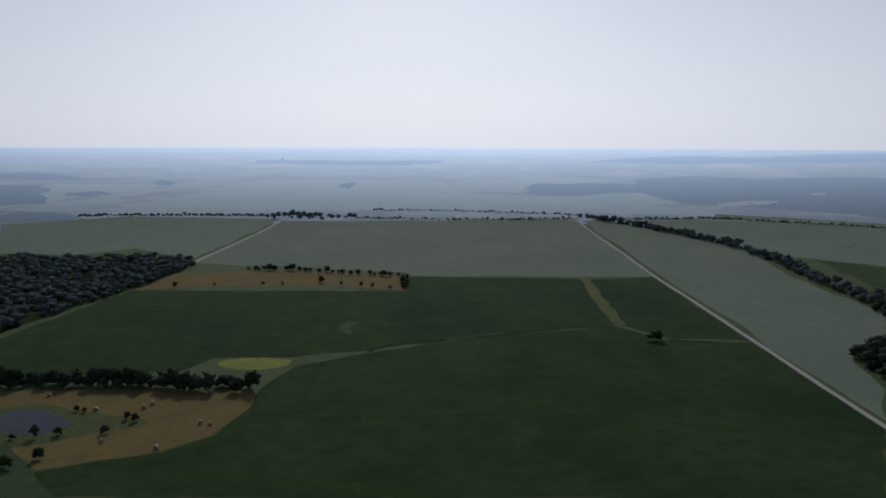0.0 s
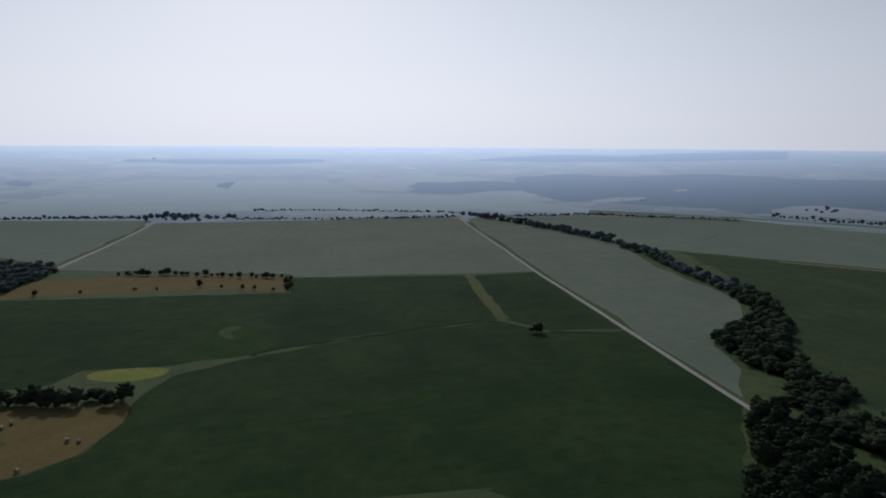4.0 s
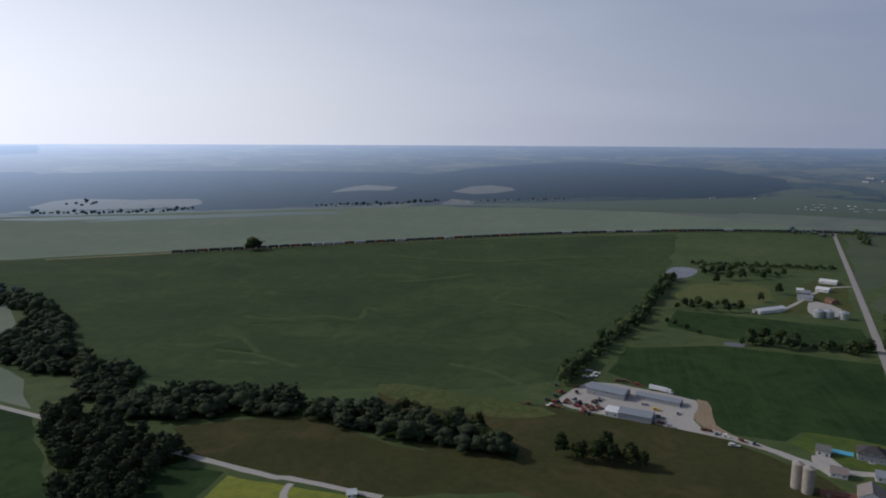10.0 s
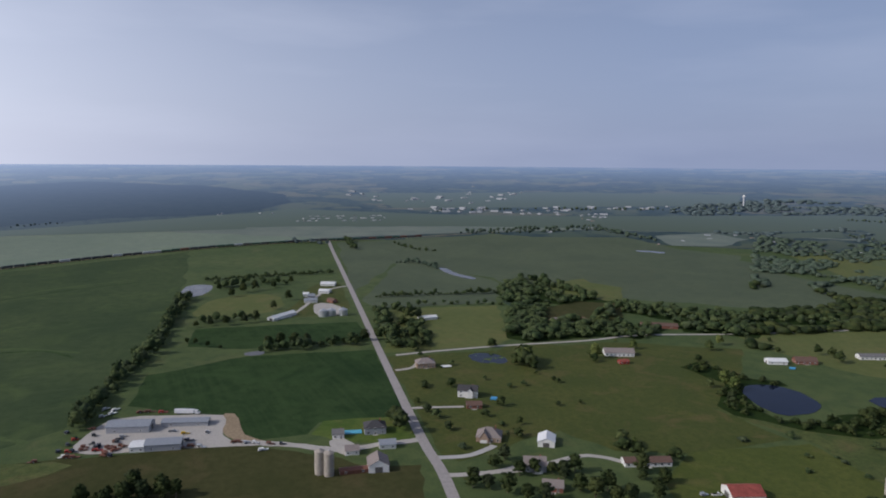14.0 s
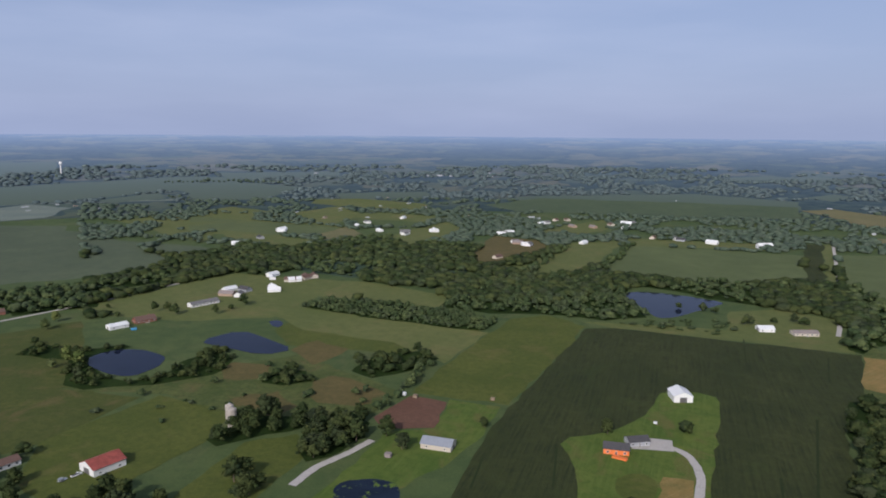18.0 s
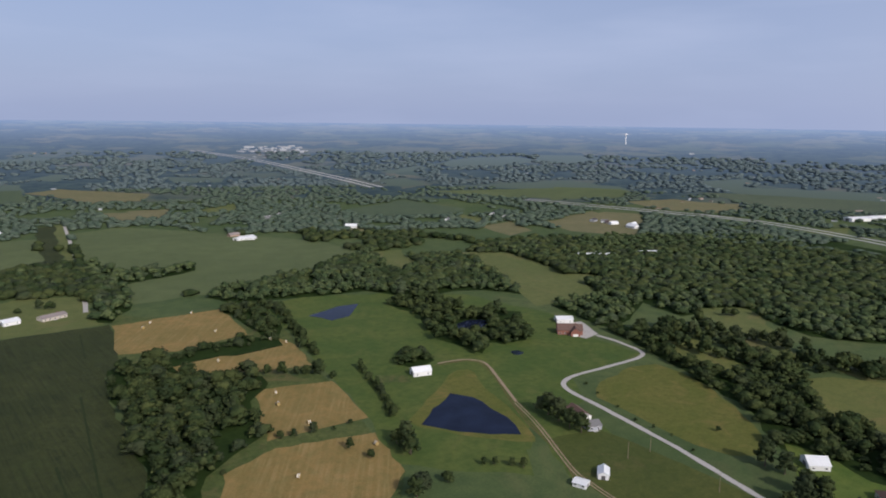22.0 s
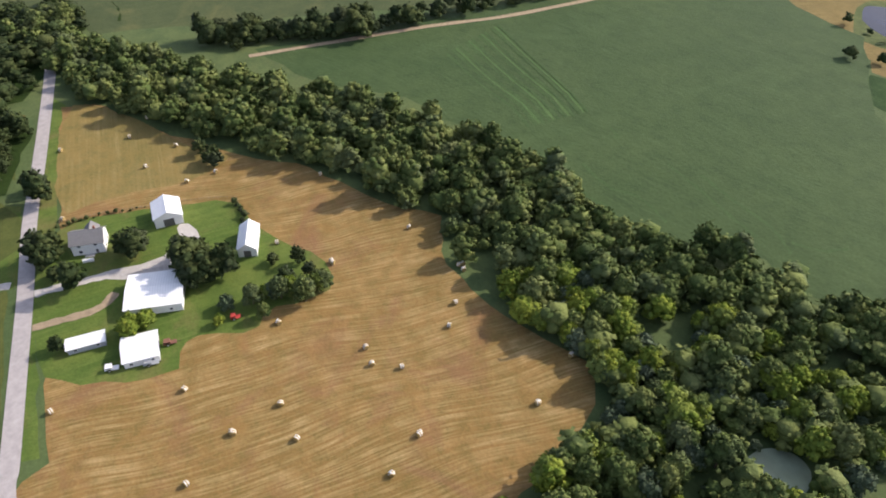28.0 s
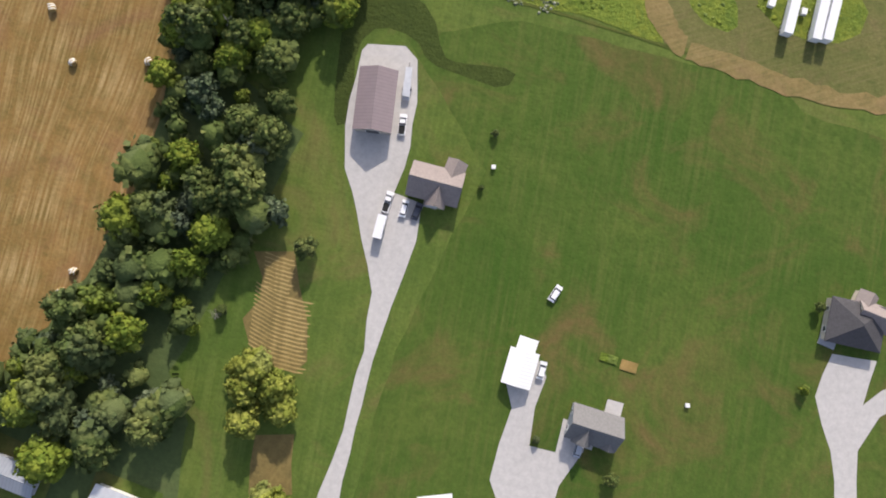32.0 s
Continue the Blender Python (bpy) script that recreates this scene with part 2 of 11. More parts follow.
def distance(name, cover=""):
    """The hazy distance: blue-grey woods with slivers of field; haze is painted as emission that thickens outwards and
    brightens towards the sun.
    """
    m, nt, b, pos = begin(name)
    warp = node(nt, "ShaderNodeTexNoise", Scale=1 / 260, Detail=3.0)
    nt.links.new(pos, warp.inputs["Vector"])
    push = nt.nodes.new("ShaderNodeVectorMath")
    push.operation, push.inputs["Scale"].default_value = "SCALE", 420.0
    nt.links.new(warp.outputs["Color"], push.inputs[0])
    bent = nt.nodes.new("ShaderNodeVectorMath")
    nt.links.new(pos, bent.inputs[0])
    nt.links.new(push.outputs["Vector"], bent.inputs[1])
    cells = node(nt, "ShaderNodeTexVoronoi", Scale=1 / 170)
    nt.links.new(bent.outputs["Vector"], cells.inputs["Vector"])
    pick = nt.nodes.new("ShaderNodeSeparateColor")
    nt.links.new(cells.outputs["Color"], pick.inputs[0])
    woods = mixed(nt, ramp(nt, noise_at(nt, pos, 45.0, 6, 0.75), 0.36, 0.66), (0.012, 0.024, 0.019), (0.056, 0.076, 0.048) if cover != "woods" else (0.024, 0.036, 0.030))
    crop = mixed(nt, pick.outputs["Green"], (0.085, 0.120, 0.072), (0.165, 0.165, 0.100))
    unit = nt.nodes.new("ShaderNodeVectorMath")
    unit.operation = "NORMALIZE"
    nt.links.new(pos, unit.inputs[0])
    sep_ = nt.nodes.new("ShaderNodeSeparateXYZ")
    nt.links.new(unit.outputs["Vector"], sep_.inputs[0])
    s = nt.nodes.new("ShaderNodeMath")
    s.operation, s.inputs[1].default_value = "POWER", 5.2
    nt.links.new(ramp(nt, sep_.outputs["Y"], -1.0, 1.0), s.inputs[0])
    # field base colour also brightens towards the sun, as if hazed
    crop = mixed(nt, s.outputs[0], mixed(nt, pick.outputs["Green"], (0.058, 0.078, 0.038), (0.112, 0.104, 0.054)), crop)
    is_field = nt.nodes.new("ShaderNodeMath")
    is_field.operation = "GREATER_THAN"
    share = node(nt, "ShaderNodeMapRange")
    for key, value in (("From Min", 0.35), ("From Max", 0.65), ("To Min", 0.85), ("To Max", 0.25)):
        share.inputs[key].default_value = value
    nt.links.new(noise_at(nt, pos, 900.0, 3), share.inputs["Value"])
    nt.links.new(pick.outputs["Red"], is_field.inputs[0])
    nt.links.new(share.outputs["Result"], is_field.inputs[1])
    edge = ramp(nt, noise_at(nt, pos, 120.0, 5, 0.7), 0.40, 0.50)
    keep = nt.nodes.new("ShaderNodeMath")
    keep.operation = "MULTIPLY"
    nt.links.new(is_field.outputs[0], keep.inputs[0])
    nt.links.new(edge, keep.inputs[1])
    if cover == "woods":
        nt.links.new(woods, b.inputs["Base Color"])
    elif cover == "pale":
        nt.links.new(mixed(nt, ramp(nt, noise_at(nt, pos, 60.0, 4), 0.3, 0.7), (0.120, 0.124, 0.098), (0.165, 0.158, 0.122)), b.inputs["Base Color"])
    elif cover:
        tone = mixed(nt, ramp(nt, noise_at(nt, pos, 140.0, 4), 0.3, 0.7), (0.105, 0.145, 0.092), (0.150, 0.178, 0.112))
        # same sunward brightening put into the plain crop tone
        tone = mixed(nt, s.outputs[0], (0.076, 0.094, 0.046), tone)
        nt.links.new(tone, b.inputs["Base Color"])
    else:
        nt.links.new(mixed(nt, keep.outputs[0], woods, crop), b.inputs["Base Color"])
    b.inputs["Roughness"].default_value, b.inputs["Specular IOR Level"].default_value = 1.0, 0.0
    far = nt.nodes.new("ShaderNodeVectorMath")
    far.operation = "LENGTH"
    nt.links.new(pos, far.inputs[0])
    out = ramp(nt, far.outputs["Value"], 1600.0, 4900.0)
    # painted haze: the surface glows, dim blue away from the sun, bright towards it
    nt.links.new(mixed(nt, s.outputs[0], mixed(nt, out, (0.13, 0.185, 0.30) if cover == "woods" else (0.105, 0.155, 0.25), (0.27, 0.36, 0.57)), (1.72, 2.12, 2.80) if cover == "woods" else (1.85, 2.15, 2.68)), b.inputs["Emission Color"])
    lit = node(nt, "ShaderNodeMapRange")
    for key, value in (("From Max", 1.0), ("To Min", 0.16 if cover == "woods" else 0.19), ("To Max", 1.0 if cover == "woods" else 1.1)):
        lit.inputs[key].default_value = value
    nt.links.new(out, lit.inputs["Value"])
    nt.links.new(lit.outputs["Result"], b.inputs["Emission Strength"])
    return m


def pool(name, c, scum=None, amount=0.0):
    """Still water, dark below, with ripples; scum: floating duckweed over part of it."""
    m, nt, b, pos = begin(name)
    col = mixed(nt, ramp(nt, noise_at(nt, pos, 14.0, 4), 0.35, 0.7), c, tuple(v * 1.6 for v in c))
    b.inputs["Roughness"].default_value, b.inputs["Specular IOR Level"].default_value = 0.08, 0.055
    if scum:
        s = ramp(nt, noise_at(nt, pos, 9.0, 5, 0.7), 0.62 - amount * 0.2, 0.66 - amount * 0.2)
        col = mixed(nt, s, col, scum)
        nt.links.new(ramp(nt, s, 0.0, 1.0), b.inputs["Roughness"])
    nt.links.new(col, b.inputs["Base Color"])
    bumped(nt, b, noise_at(nt, pos, 0.8, 3), 0.03, 0.05)
    return m


# soy darkened in colour to the backlit look of the fields ahead
SOY = land("soy_crop", (0.02493, 0.04892, 0.01882), (0.04393, 0.07455, 0.02688), (0.019, 0.04077, 0.01478), big=130, small=14, rows=(7.0, 12, 0.5, (0.05224, 0.08387, 0.03091)), wear=0.6, patch=75, wear_colour=(0.05699, 0.09784, 0.0336), gloss=0.03)
# the same crop painted in a brighter, sunlit tone
SOY_LIT = land("sunlit_soy_crop", (0.03844, 0.06703, 0.0208), (0.05416, 0.08459, 0.02704), (0.0297, 0.05426, 0.01768), big=90, small=9, rows=(2.2, 21, 0.6, (0.06115, 0.09576, 0.03328)), bend=7.0, wear=0.5, patch=40, wear_colour=(0.06115, 0.09971, 0.03328))
# SOY_PALE and SOY_MID: crop paled in base colour to imitate haze
SOY_PALE = land("haze_pale_soy_crop", (0.1733, 0.2072, 0.1495), (0.2134, 0.2444, 0.1794), (0.1507, 0.1862, 0.1375), big=150, small=18, wear=0.45, patch=110, wear_colour=(0.2134, 0.2561, 0.1585), rows=(9.0, 12, 0.4, (0.2197, 0.2444, 0.1869)), gloss=0.05)
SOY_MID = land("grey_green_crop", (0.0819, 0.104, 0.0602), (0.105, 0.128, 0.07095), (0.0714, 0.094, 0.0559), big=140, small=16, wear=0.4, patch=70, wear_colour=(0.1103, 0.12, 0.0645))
CORN = land("corn_crop", (0.03672, 0.04656, 0.01365), (0.054, 0.06208, 0.0189), (0.02808, 0.0388, 0.0126), big=80, small=5, rows=(2.6, 97, 0.8, (0.01512, 0.02328, 0.0084)), bump=1.0, grain=1.0, wear=0.4, patch=60, wear_colour=(0.0486, 0.06984, 0.01785))
PASTURE = land("pasture_grass", (0.0638, 0.08148, 0.0187), (0.0902, 0.09894, 0.0242), (0.0473, 0.06402, 0.0154), big=60, small=5, wear=0.6, patch=38, wear_colour=(0.143, 0.1067, 0.0462))
MEADOW = land("bright_meadow_grass", (0.07357, 0.0939, 0.01839), (0.1007, 0.1144, 0.0242), (0.05614, 0.07512, 0.01646), big=50, small=5, wear=0.45, patch=30, wear_colour=(0.1452, 0.1195, 0.04356))
LAWN = land("mown_lawn", (0.06483, 0.1098, 0.01774), (0.1141, 0.1463, 0.02915), (0.05445, 0.09403, 0.01647), big=34, small=6, wear=0.75, patch=30, wear_colour=(0.153, 0.115, 0.04562), rows=(2.6, 94, 0.55, (0.1271, 0.1645, 0.03801)), grain=1.0, bump=0.35)
LAWN_DRY = land("dry_lawn", (0.04319, 0.08998, 0.01187), (0.08318, 0.12, 0.02136), (0.03999, 0.07927, 0.01108), big=42, small=3.5, wear=0.9, patch=24, wear_colour=(0.128, 0.094, 0.034), rows=(2.2, 94, 0.7, (0.1024, 0.12, 0.02848)), grain=1.1, bump=0.35)
HAY = land("cut_hay_stubble", (0.1847, 0.1168, 0.03491), (0.2443, 0.1444, 0.04748), (0.1319, 0.1037, 0.02793), big=38, small=5, rows=(1.5, 86, 0.95, (0.3569, 0.2535, 0.1117)), wear=0.7, patch=34, wear_colour=(0.2055, 0.09991, 0.05237), grain=0.9, bend=5.0)
HAY_GOLD = land("golden_hay_stubble", (0.185, 0.140, 0.042), (0.225, 0.158, 0.050), (0.135, 0.120, 0.036), big=40, small=6, rows=(2.6, 176, 0.65, (0.275, 0.205, 0.085)), wear=0.5, patch=26, wear_colour=(0.135, 0.125, 0.040), grain=0.9)
HAY_GREEN = land("regrowing_hay", (0.215, 0.155, 0.050), (0.275, 0.180, 0.062), (0.150, 0.135, 0.040), big=40, small=7, rows=(3.4, 60, 0.6, (0.33, 0.24, 0.10)), wear=0.5, patch=30, wear_colour=(0.14, 0.13, 0.04))
TILLED = land("tilled_soil", (0.135, 0.070, 0.045), (0.165, 0.090, 0.058), (0.11, 0.06, 0.04), big=25, small=4, rows=(2.2, 60, 0.4, (0.10, 0.055, 0.04)))
SCRUB = land("rough_scrub", (0.066, 0.09215, 0.0242), (0.11, 0.1261, 0.0385), (0.0418, 0.06305, 0.0176), big=30, small=5, wear=0.6, patch=20, wear_colour=(0.165, 0.1164, 0.055), bump=1.0)
WEEDS = land("weedy_meadow", (0.1197, 0.1716, 0.02268), (0.2115, 0.2394, 0.0336), (0.06224, 0.1054, 0.0168), big=14, small=2.0, wear=0.55, patch=7, wear_colour=(0.0798, 0.1317, 0.0252), bump=1.4, grain=0.8)
CANOLA = land("yellow_weed_patch", (0.19, 0.22, 0.03), (0.26, 0.27, 0.04), (0.13, 0.17, 0.03), big=30, small=6)
# floor colours hold the shade below trees; FLOOR_WOOD also serves ditches and gullies
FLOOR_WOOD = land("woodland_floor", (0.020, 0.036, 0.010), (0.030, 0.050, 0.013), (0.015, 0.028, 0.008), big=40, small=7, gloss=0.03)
# the same floor with haze mixed into its colour
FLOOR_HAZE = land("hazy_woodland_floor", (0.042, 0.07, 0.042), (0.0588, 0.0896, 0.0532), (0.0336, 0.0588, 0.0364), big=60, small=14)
DRY_PATCH = land("dry_grass_patch", (0.105, 0.088, 0.032), (0.145, 0.110, 0.042), (0.080, 0.080, 0.026), big=18, small=4)
GRASS_BASE = land("open_grassland", (0.065, 0.0975, 0.0325), (0.095, 0.1225, 0.0425), (0.045, 0.075, 0.02625), big=160, small=16, wear=0.4, patch=80, wear_colour=(0.1562, 0.1438, 0.0625))
# these four glow, with haze put into their emission
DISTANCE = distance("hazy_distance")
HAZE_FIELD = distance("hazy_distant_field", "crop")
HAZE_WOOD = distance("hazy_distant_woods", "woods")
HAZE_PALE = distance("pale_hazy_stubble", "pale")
# CROP_TEAL and FARFIELD: far crops with haze mixed into the base colour
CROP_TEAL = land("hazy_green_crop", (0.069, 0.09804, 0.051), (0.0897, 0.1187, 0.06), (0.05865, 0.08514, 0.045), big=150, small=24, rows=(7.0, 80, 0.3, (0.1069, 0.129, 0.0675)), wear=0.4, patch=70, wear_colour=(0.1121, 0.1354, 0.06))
FARFIELD = land('haze_pale_fields', (0.15, 0.185, 0.155), (0.20, 0.225, 0.18), (0.13, 0.165, 0.14), big=200, small=60)
# copy of PASTURE for farther fields, paled in colour as haze would
PASTURE_FAR = land("haze_pale_olive_pasture", (0.1078, 0.13, 0.0391), (0.1408, 0.15, 0.0493), (0.0858, 0.108, 0.0323), big=90, small=9, wear=0.6, patch=60, wear_colour=(0.187, 0.15, 0.06375))
# brownish pasture, darkened in colour for backlit grass below the creek trees
PASTURE_DULL = land("dull_brownish_pasture", (0.05504, 0.0594, 0.02153), (0.07338, 0.07128, 0.0287), (0.04193, 0.0499, 0.01794), big=60, small=6, wear=0.7, patch=45, wear_colour=(0.1075, 0.08316, 0.04066), gloss=0.04)
GRAVEL = plain("pale_gravel", (0.43, 0.40, 0.36), 0.95, spread=0.16, size=1.2, gloss=0.1, bump=0.3)
ASPHALT = plain("worn_grey_road", (0.34, 0.31, 0.29), 0.9, spread=0.14, size=2.5, gloss=0.2)
CONCRETE = plain("poured_concrete", (0.432, 0.414, 0.3924), 0.85, spread=0.1, size=1.5, gloss=0.2)
DIRT = plain("bare_dirt_track", (0.30, 0.23, 0.15), 0.95, spread=0.25, size=2.0, gloss=0.1, bump=0.3)
POND_MEADOW = land("fresh_pond_meadow", (0.064, 0.102, 0.022), (0.104, 0.128, 0.030), (0.048, 0.080, 0.018), big=45, small=6, wear=0.55, patch=28, wear_colour=(0.140, 0.140, 0.042))
WATER = pool("pond_water", (0.010, 0.014, 0.028))
WATER_WEED = pool("weedy_pond_water", (0.012, 0.018, 0.030), (0.10, 0.15, 0.03), 0.25)
WATER_PALE = pool("shallow_muddy_water", (0.10, 0.10, 0.10))
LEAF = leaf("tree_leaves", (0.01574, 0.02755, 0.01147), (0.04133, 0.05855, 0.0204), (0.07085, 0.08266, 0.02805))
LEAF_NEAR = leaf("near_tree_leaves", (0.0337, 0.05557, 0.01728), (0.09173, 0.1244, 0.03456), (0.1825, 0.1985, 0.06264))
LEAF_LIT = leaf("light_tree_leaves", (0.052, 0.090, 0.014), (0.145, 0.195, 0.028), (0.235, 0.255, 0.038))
LEAF_WILLOW = leaf("yellow_green_tree_leaves", (0.085, 0.115, 0.018), (0.20, 0.225, 0.040), (0.315, 0.320, 0.070))
# LEAF_HAZE and LEAF_BLUE: leaves paled and blued in base colour for haze
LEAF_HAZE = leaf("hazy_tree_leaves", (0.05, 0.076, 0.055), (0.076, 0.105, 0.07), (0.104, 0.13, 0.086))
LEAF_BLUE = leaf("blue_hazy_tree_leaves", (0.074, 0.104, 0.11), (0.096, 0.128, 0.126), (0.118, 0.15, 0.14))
LITTER = land("loose_hay_litter", (0.2592, 0.1872, 0.09126), (0.3312, 0.2376, 0.1264), (0.2016, 0.144, 0.06318), big=8, small=1.5, grain=0.5, bump=1.0)
# far leaves towards the sun, with haze mixed into their tone
LEAF_VEIL = leaf("haze_slate_tree_leaves", (0.0736, 0.0943, 0.0888), (0.0966, 0.1219, 0.108), (0.1196, 0.1472, 0.1248))
LEAF_GREY = leaf("grey_green_tree_leaves", (0.042, 0.066, 0.030), (0.092, 0.125, 0.064), (0.160, 0.190, 0.112))
# copy of HAY_GREEN for far fields, muted and paled in colour for haze
HAY_FAR = land("haze_faded_hay", (0.156, 0.1456, 0.0676), (0.195, 0.169, 0.0806), (0.1274, 0.13, 0.0572), big=60, small=12, wear=0.5, patch=50, wear_colour=(0.1105, 0.13, 0.0455))
MOWN_TAN = land("mown_tan_grass", (0.1892, 0.1452, 0.0528), (0.242, 0.1716, 0.0704), (0.1232, 0.1144, 0.0352), big=22, small=4, rows=(1.4, 30, 0.75, (0.264, 0.198, 0.088)), wear=0.5, patch=14, wear_colour=(0.2112, 0.1408, 0.0704), grain=0.8)
MEADOW_GOLD = land("golden_meadow_grass", (0.0968, 0.1145, 0.022), (0.143, 0.1339, 0.033), (0.0748, 0.09312, 0.0187), big=45, small=5, wear=0.7, patch=24, wear_colour=(0.2035, 0.1503, 0.0495))
BARK = plain("grey_bark", (0.13, 0.10, 0.075), 0.95, spread=0.3, size=0.3, gloss=0.1)
WHITE = plain("white_painted_boards", (0.74, 0.73, 0.70), 0.6, spread=0.05, size=1.0)
WHITE_ROOF = plain("white_metal_roof", (0.76, 0.76, 0.74), 0.45, spread=0.04, size=2.0, seams=0.9)
GREY_ROOF = plain("blue_grey_metal_roof", (0.27, 0.29, 0.32), 0.5, spread=0.08, size=2.0, seams=0.9)
MAUVE_ROOF = plain("mauve_brown_metal_roof", (0.235, 0.185, 0.185), 0.55, spread=0.06, size=2.0, seams=0.9)
TAN_SHINGLE = plain("weathered_tan_shingles", (0.264, 0.2244, 0.2058), 0.9, spread=0.14, size=0.5, gloss=0.15, seams=0.35)
GREY_SHINGLE = plain("grey_asphalt_shingles", (0.176, 0.1716, 0.1672), 0.9, spread=0.14, size=0.5, gloss=0.15, seams=0.35)
DARK_SHINGLE = plain("dark_shingles", (0.0748, 0.07216, 0.0748), 0.9, spread=0.18, size=0.5, gloss=0.15, seams=0.35)
BROWN_SHINGLE = plain("brown_shingles", (0.15, 0.095, 0.075), 0.9, spread=0.16, size=0.5, gloss=0.15, seams=0.35)
RED_ROOF = plain("rusty_red_metal_roof", (0.30, 0.075, 0.055), 0.6, spread=0.3, size=3.0, seams=0.8)
ORANGE = plain("orange_painted_boards", (0.72, 0.185, 0.045), 0.6, spread=0.08, size=1.0)
BEIGE = plain("beige_siding", (0.50, 0.44, 0.36), 0.75, spread=0.08, size=1.0)
GREY_SIDING = plain("grey_siding", (0.34, 0.35, 0.37), 0.75, spread=0.08, size=1.0)
BRICK = plain("red_brown_brick", (0.24, 0.105, 0.075), 0.85, spread=0.2, size=0.6, gloss=0.2)
TANBRICK = plain("tan_brick", (0.36, 0.26, 0.19), 0.85, spread=0.15, size=0.6, gloss=0.2)
METAL = plain("galvanised_steel", (0.55, 0.56, 0.57), 0.4, 0.6, spread=0.08, size=1.5)
STONE = plain("weathered_concrete_staves", (0.36, 0.32, 0.27), 0.9, spread=0.2, size=2.0)
DOOR = plain("dark_door", (0.10, 0.095, 0.09), 0.6, spread=0.1, size=0.8)
GLASS = plain("window_glass", (0.03, 0.035, 0.045), 0.08, spread=0.1, size=2.0, gloss=0.6)
BLACK = plain("black_rubber", (0.02, 0.02, 0.02), 0.85, spread=0.1, size=0.5, gloss=0.2)
STRAW = plain("rolled_straw", (0.52, 0.42, 0.26), 0.95, spread=0.18, size=0.4, gloss=0.1, bump=0.5)
PAINT_WHITE = plain("white_car_paint", (0.75, 0.75, 0.75), 0.25, spread=0.03, size=2.0, gloss=0.6)
PAINT_GREY = plain("silver_car_paint", (0.42, 0.44, 0.47), 0.25, 0.4, spread=0.03, size=2.0, gloss=0.6)
PAINT_DARK = plain("dark_blue_car_paint", (0.025, 0.03, 0.045), 0.25, spread=0.05, size=2.0, gloss=0.6)
PAINT_RED = plain("red_machine_paint", (0.40, 0.05, 0.035), 0.5, spread=0.15, size=2.0)
PAINT_YELLOW = plain("yellow_machine_paint", (0.60, 0.40, 0.04), 0.5, spread=0.15, size=2.0)
POOL_BLUE = plain("pool_water_blue", (0.10, 0.42, 0.55), 0.08, spread=0.05, size=3.0)
RUST = plain("rust_brown_freight_paint", (0.16, 0.07, 0.045), 0.7, spread=0.2, size=2.0)
FREIGHT_GREY = plain("dark_grey_freight_paint", (0.06, 0.065, 0.07), 0.7, spread=0.2, size=2.0)
FREIGHT_PALE = plain("pale_freight_paint", (0.42, 0.43, 0.44), 0.7, spread=0.2, size=2.0)
FREIGHT_GREEN = plain("green_freight_paint", (0.05, 0.10, 0.07), 0.7, spread=0.2, size=2.0)
WOOD_POST = plain("weathered_wood", (0.24, 0.18, 0.12), 0.9, spread=0.25, size=0.5)
BLUE_TARP = plain("blue_pool_cover", (0.06, 0.30, 0.55), 0.4, spread=0.1, size=2.0)
# white of the far towns, greyed in base colour to imitate haze
FAR_WALL = plain("hazy_white_walls", (0.38, 0.39, 0.40), 0.8, spread=0.1, size=8.0)
# copy of LEAF lifted in colour for haze over mid-distance woods
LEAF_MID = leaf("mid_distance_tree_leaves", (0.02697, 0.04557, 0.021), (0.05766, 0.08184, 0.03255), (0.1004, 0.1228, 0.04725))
GLADE = land("glade_grass", (0.1159, 0.1314, 0.03519), (0.152, 0.1548, 0.04554), (0.09016, 0.1079, 0.02898), big=50, small=5, wear=0.5, patch=34, wear_colour=(0.1932, 0.1525, 0.05693))
SOY_DULL = land("dull_soy_crop", (0.05681, 0.07424, 0.03276), (0.07774, 0.09472, 0.04004), (0.04635, 0.064, 0.02912), big=120, small=12, rows=(5.0, 95, 0.35, (0.09269, 0.1101, 0.04732)), wear=0.6, patch=50, wear_colour=(0.1286, 0.128, 0.05096), gloss=0.05)
SOY_STREAK = land("pale_streak_in_crop", (0.030, 0.064, 0.016), (0.044, 0.080, 0.021), (0.022, 0.048, 0.013), big=30, small=6, gloss=0.03)
LAWN_DARK = land("dark_fresh_lawn", (0.0425, 0.06216, 0.012), (0.0544, 0.074, 0.0144), (0.034, 0.0518, 0.0104), big=14, small=3, grain=0.7, bump=0.8)
DEADWOOD = plain("bleached_dead_wood", (0.34, 0.30, 0.27), 0.9, spread=0.2, size=0.5)
WEED_PALE = leaf("pale_flowering_weeds", (0.09, 0.12, 0.05), (0.20, 0.22, 0.13), (0.34, 0.34, 0.27))
CROP_OLIVE = land("olive_crop", (0.0945, 0.1188, 0.0459), (0.1215, 0.1458, 0.0567), (0.081, 0.1053, 0.0405), big=150, small=24, rows=(7.0, 80, 0.3, (0.1148, 0.1418, 0.06075)))
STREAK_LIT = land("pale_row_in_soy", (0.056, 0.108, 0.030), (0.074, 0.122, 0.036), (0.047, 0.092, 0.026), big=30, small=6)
WATER_MILK = pool("milky_green_pond_water", (0.24, 0.28, 0.19))
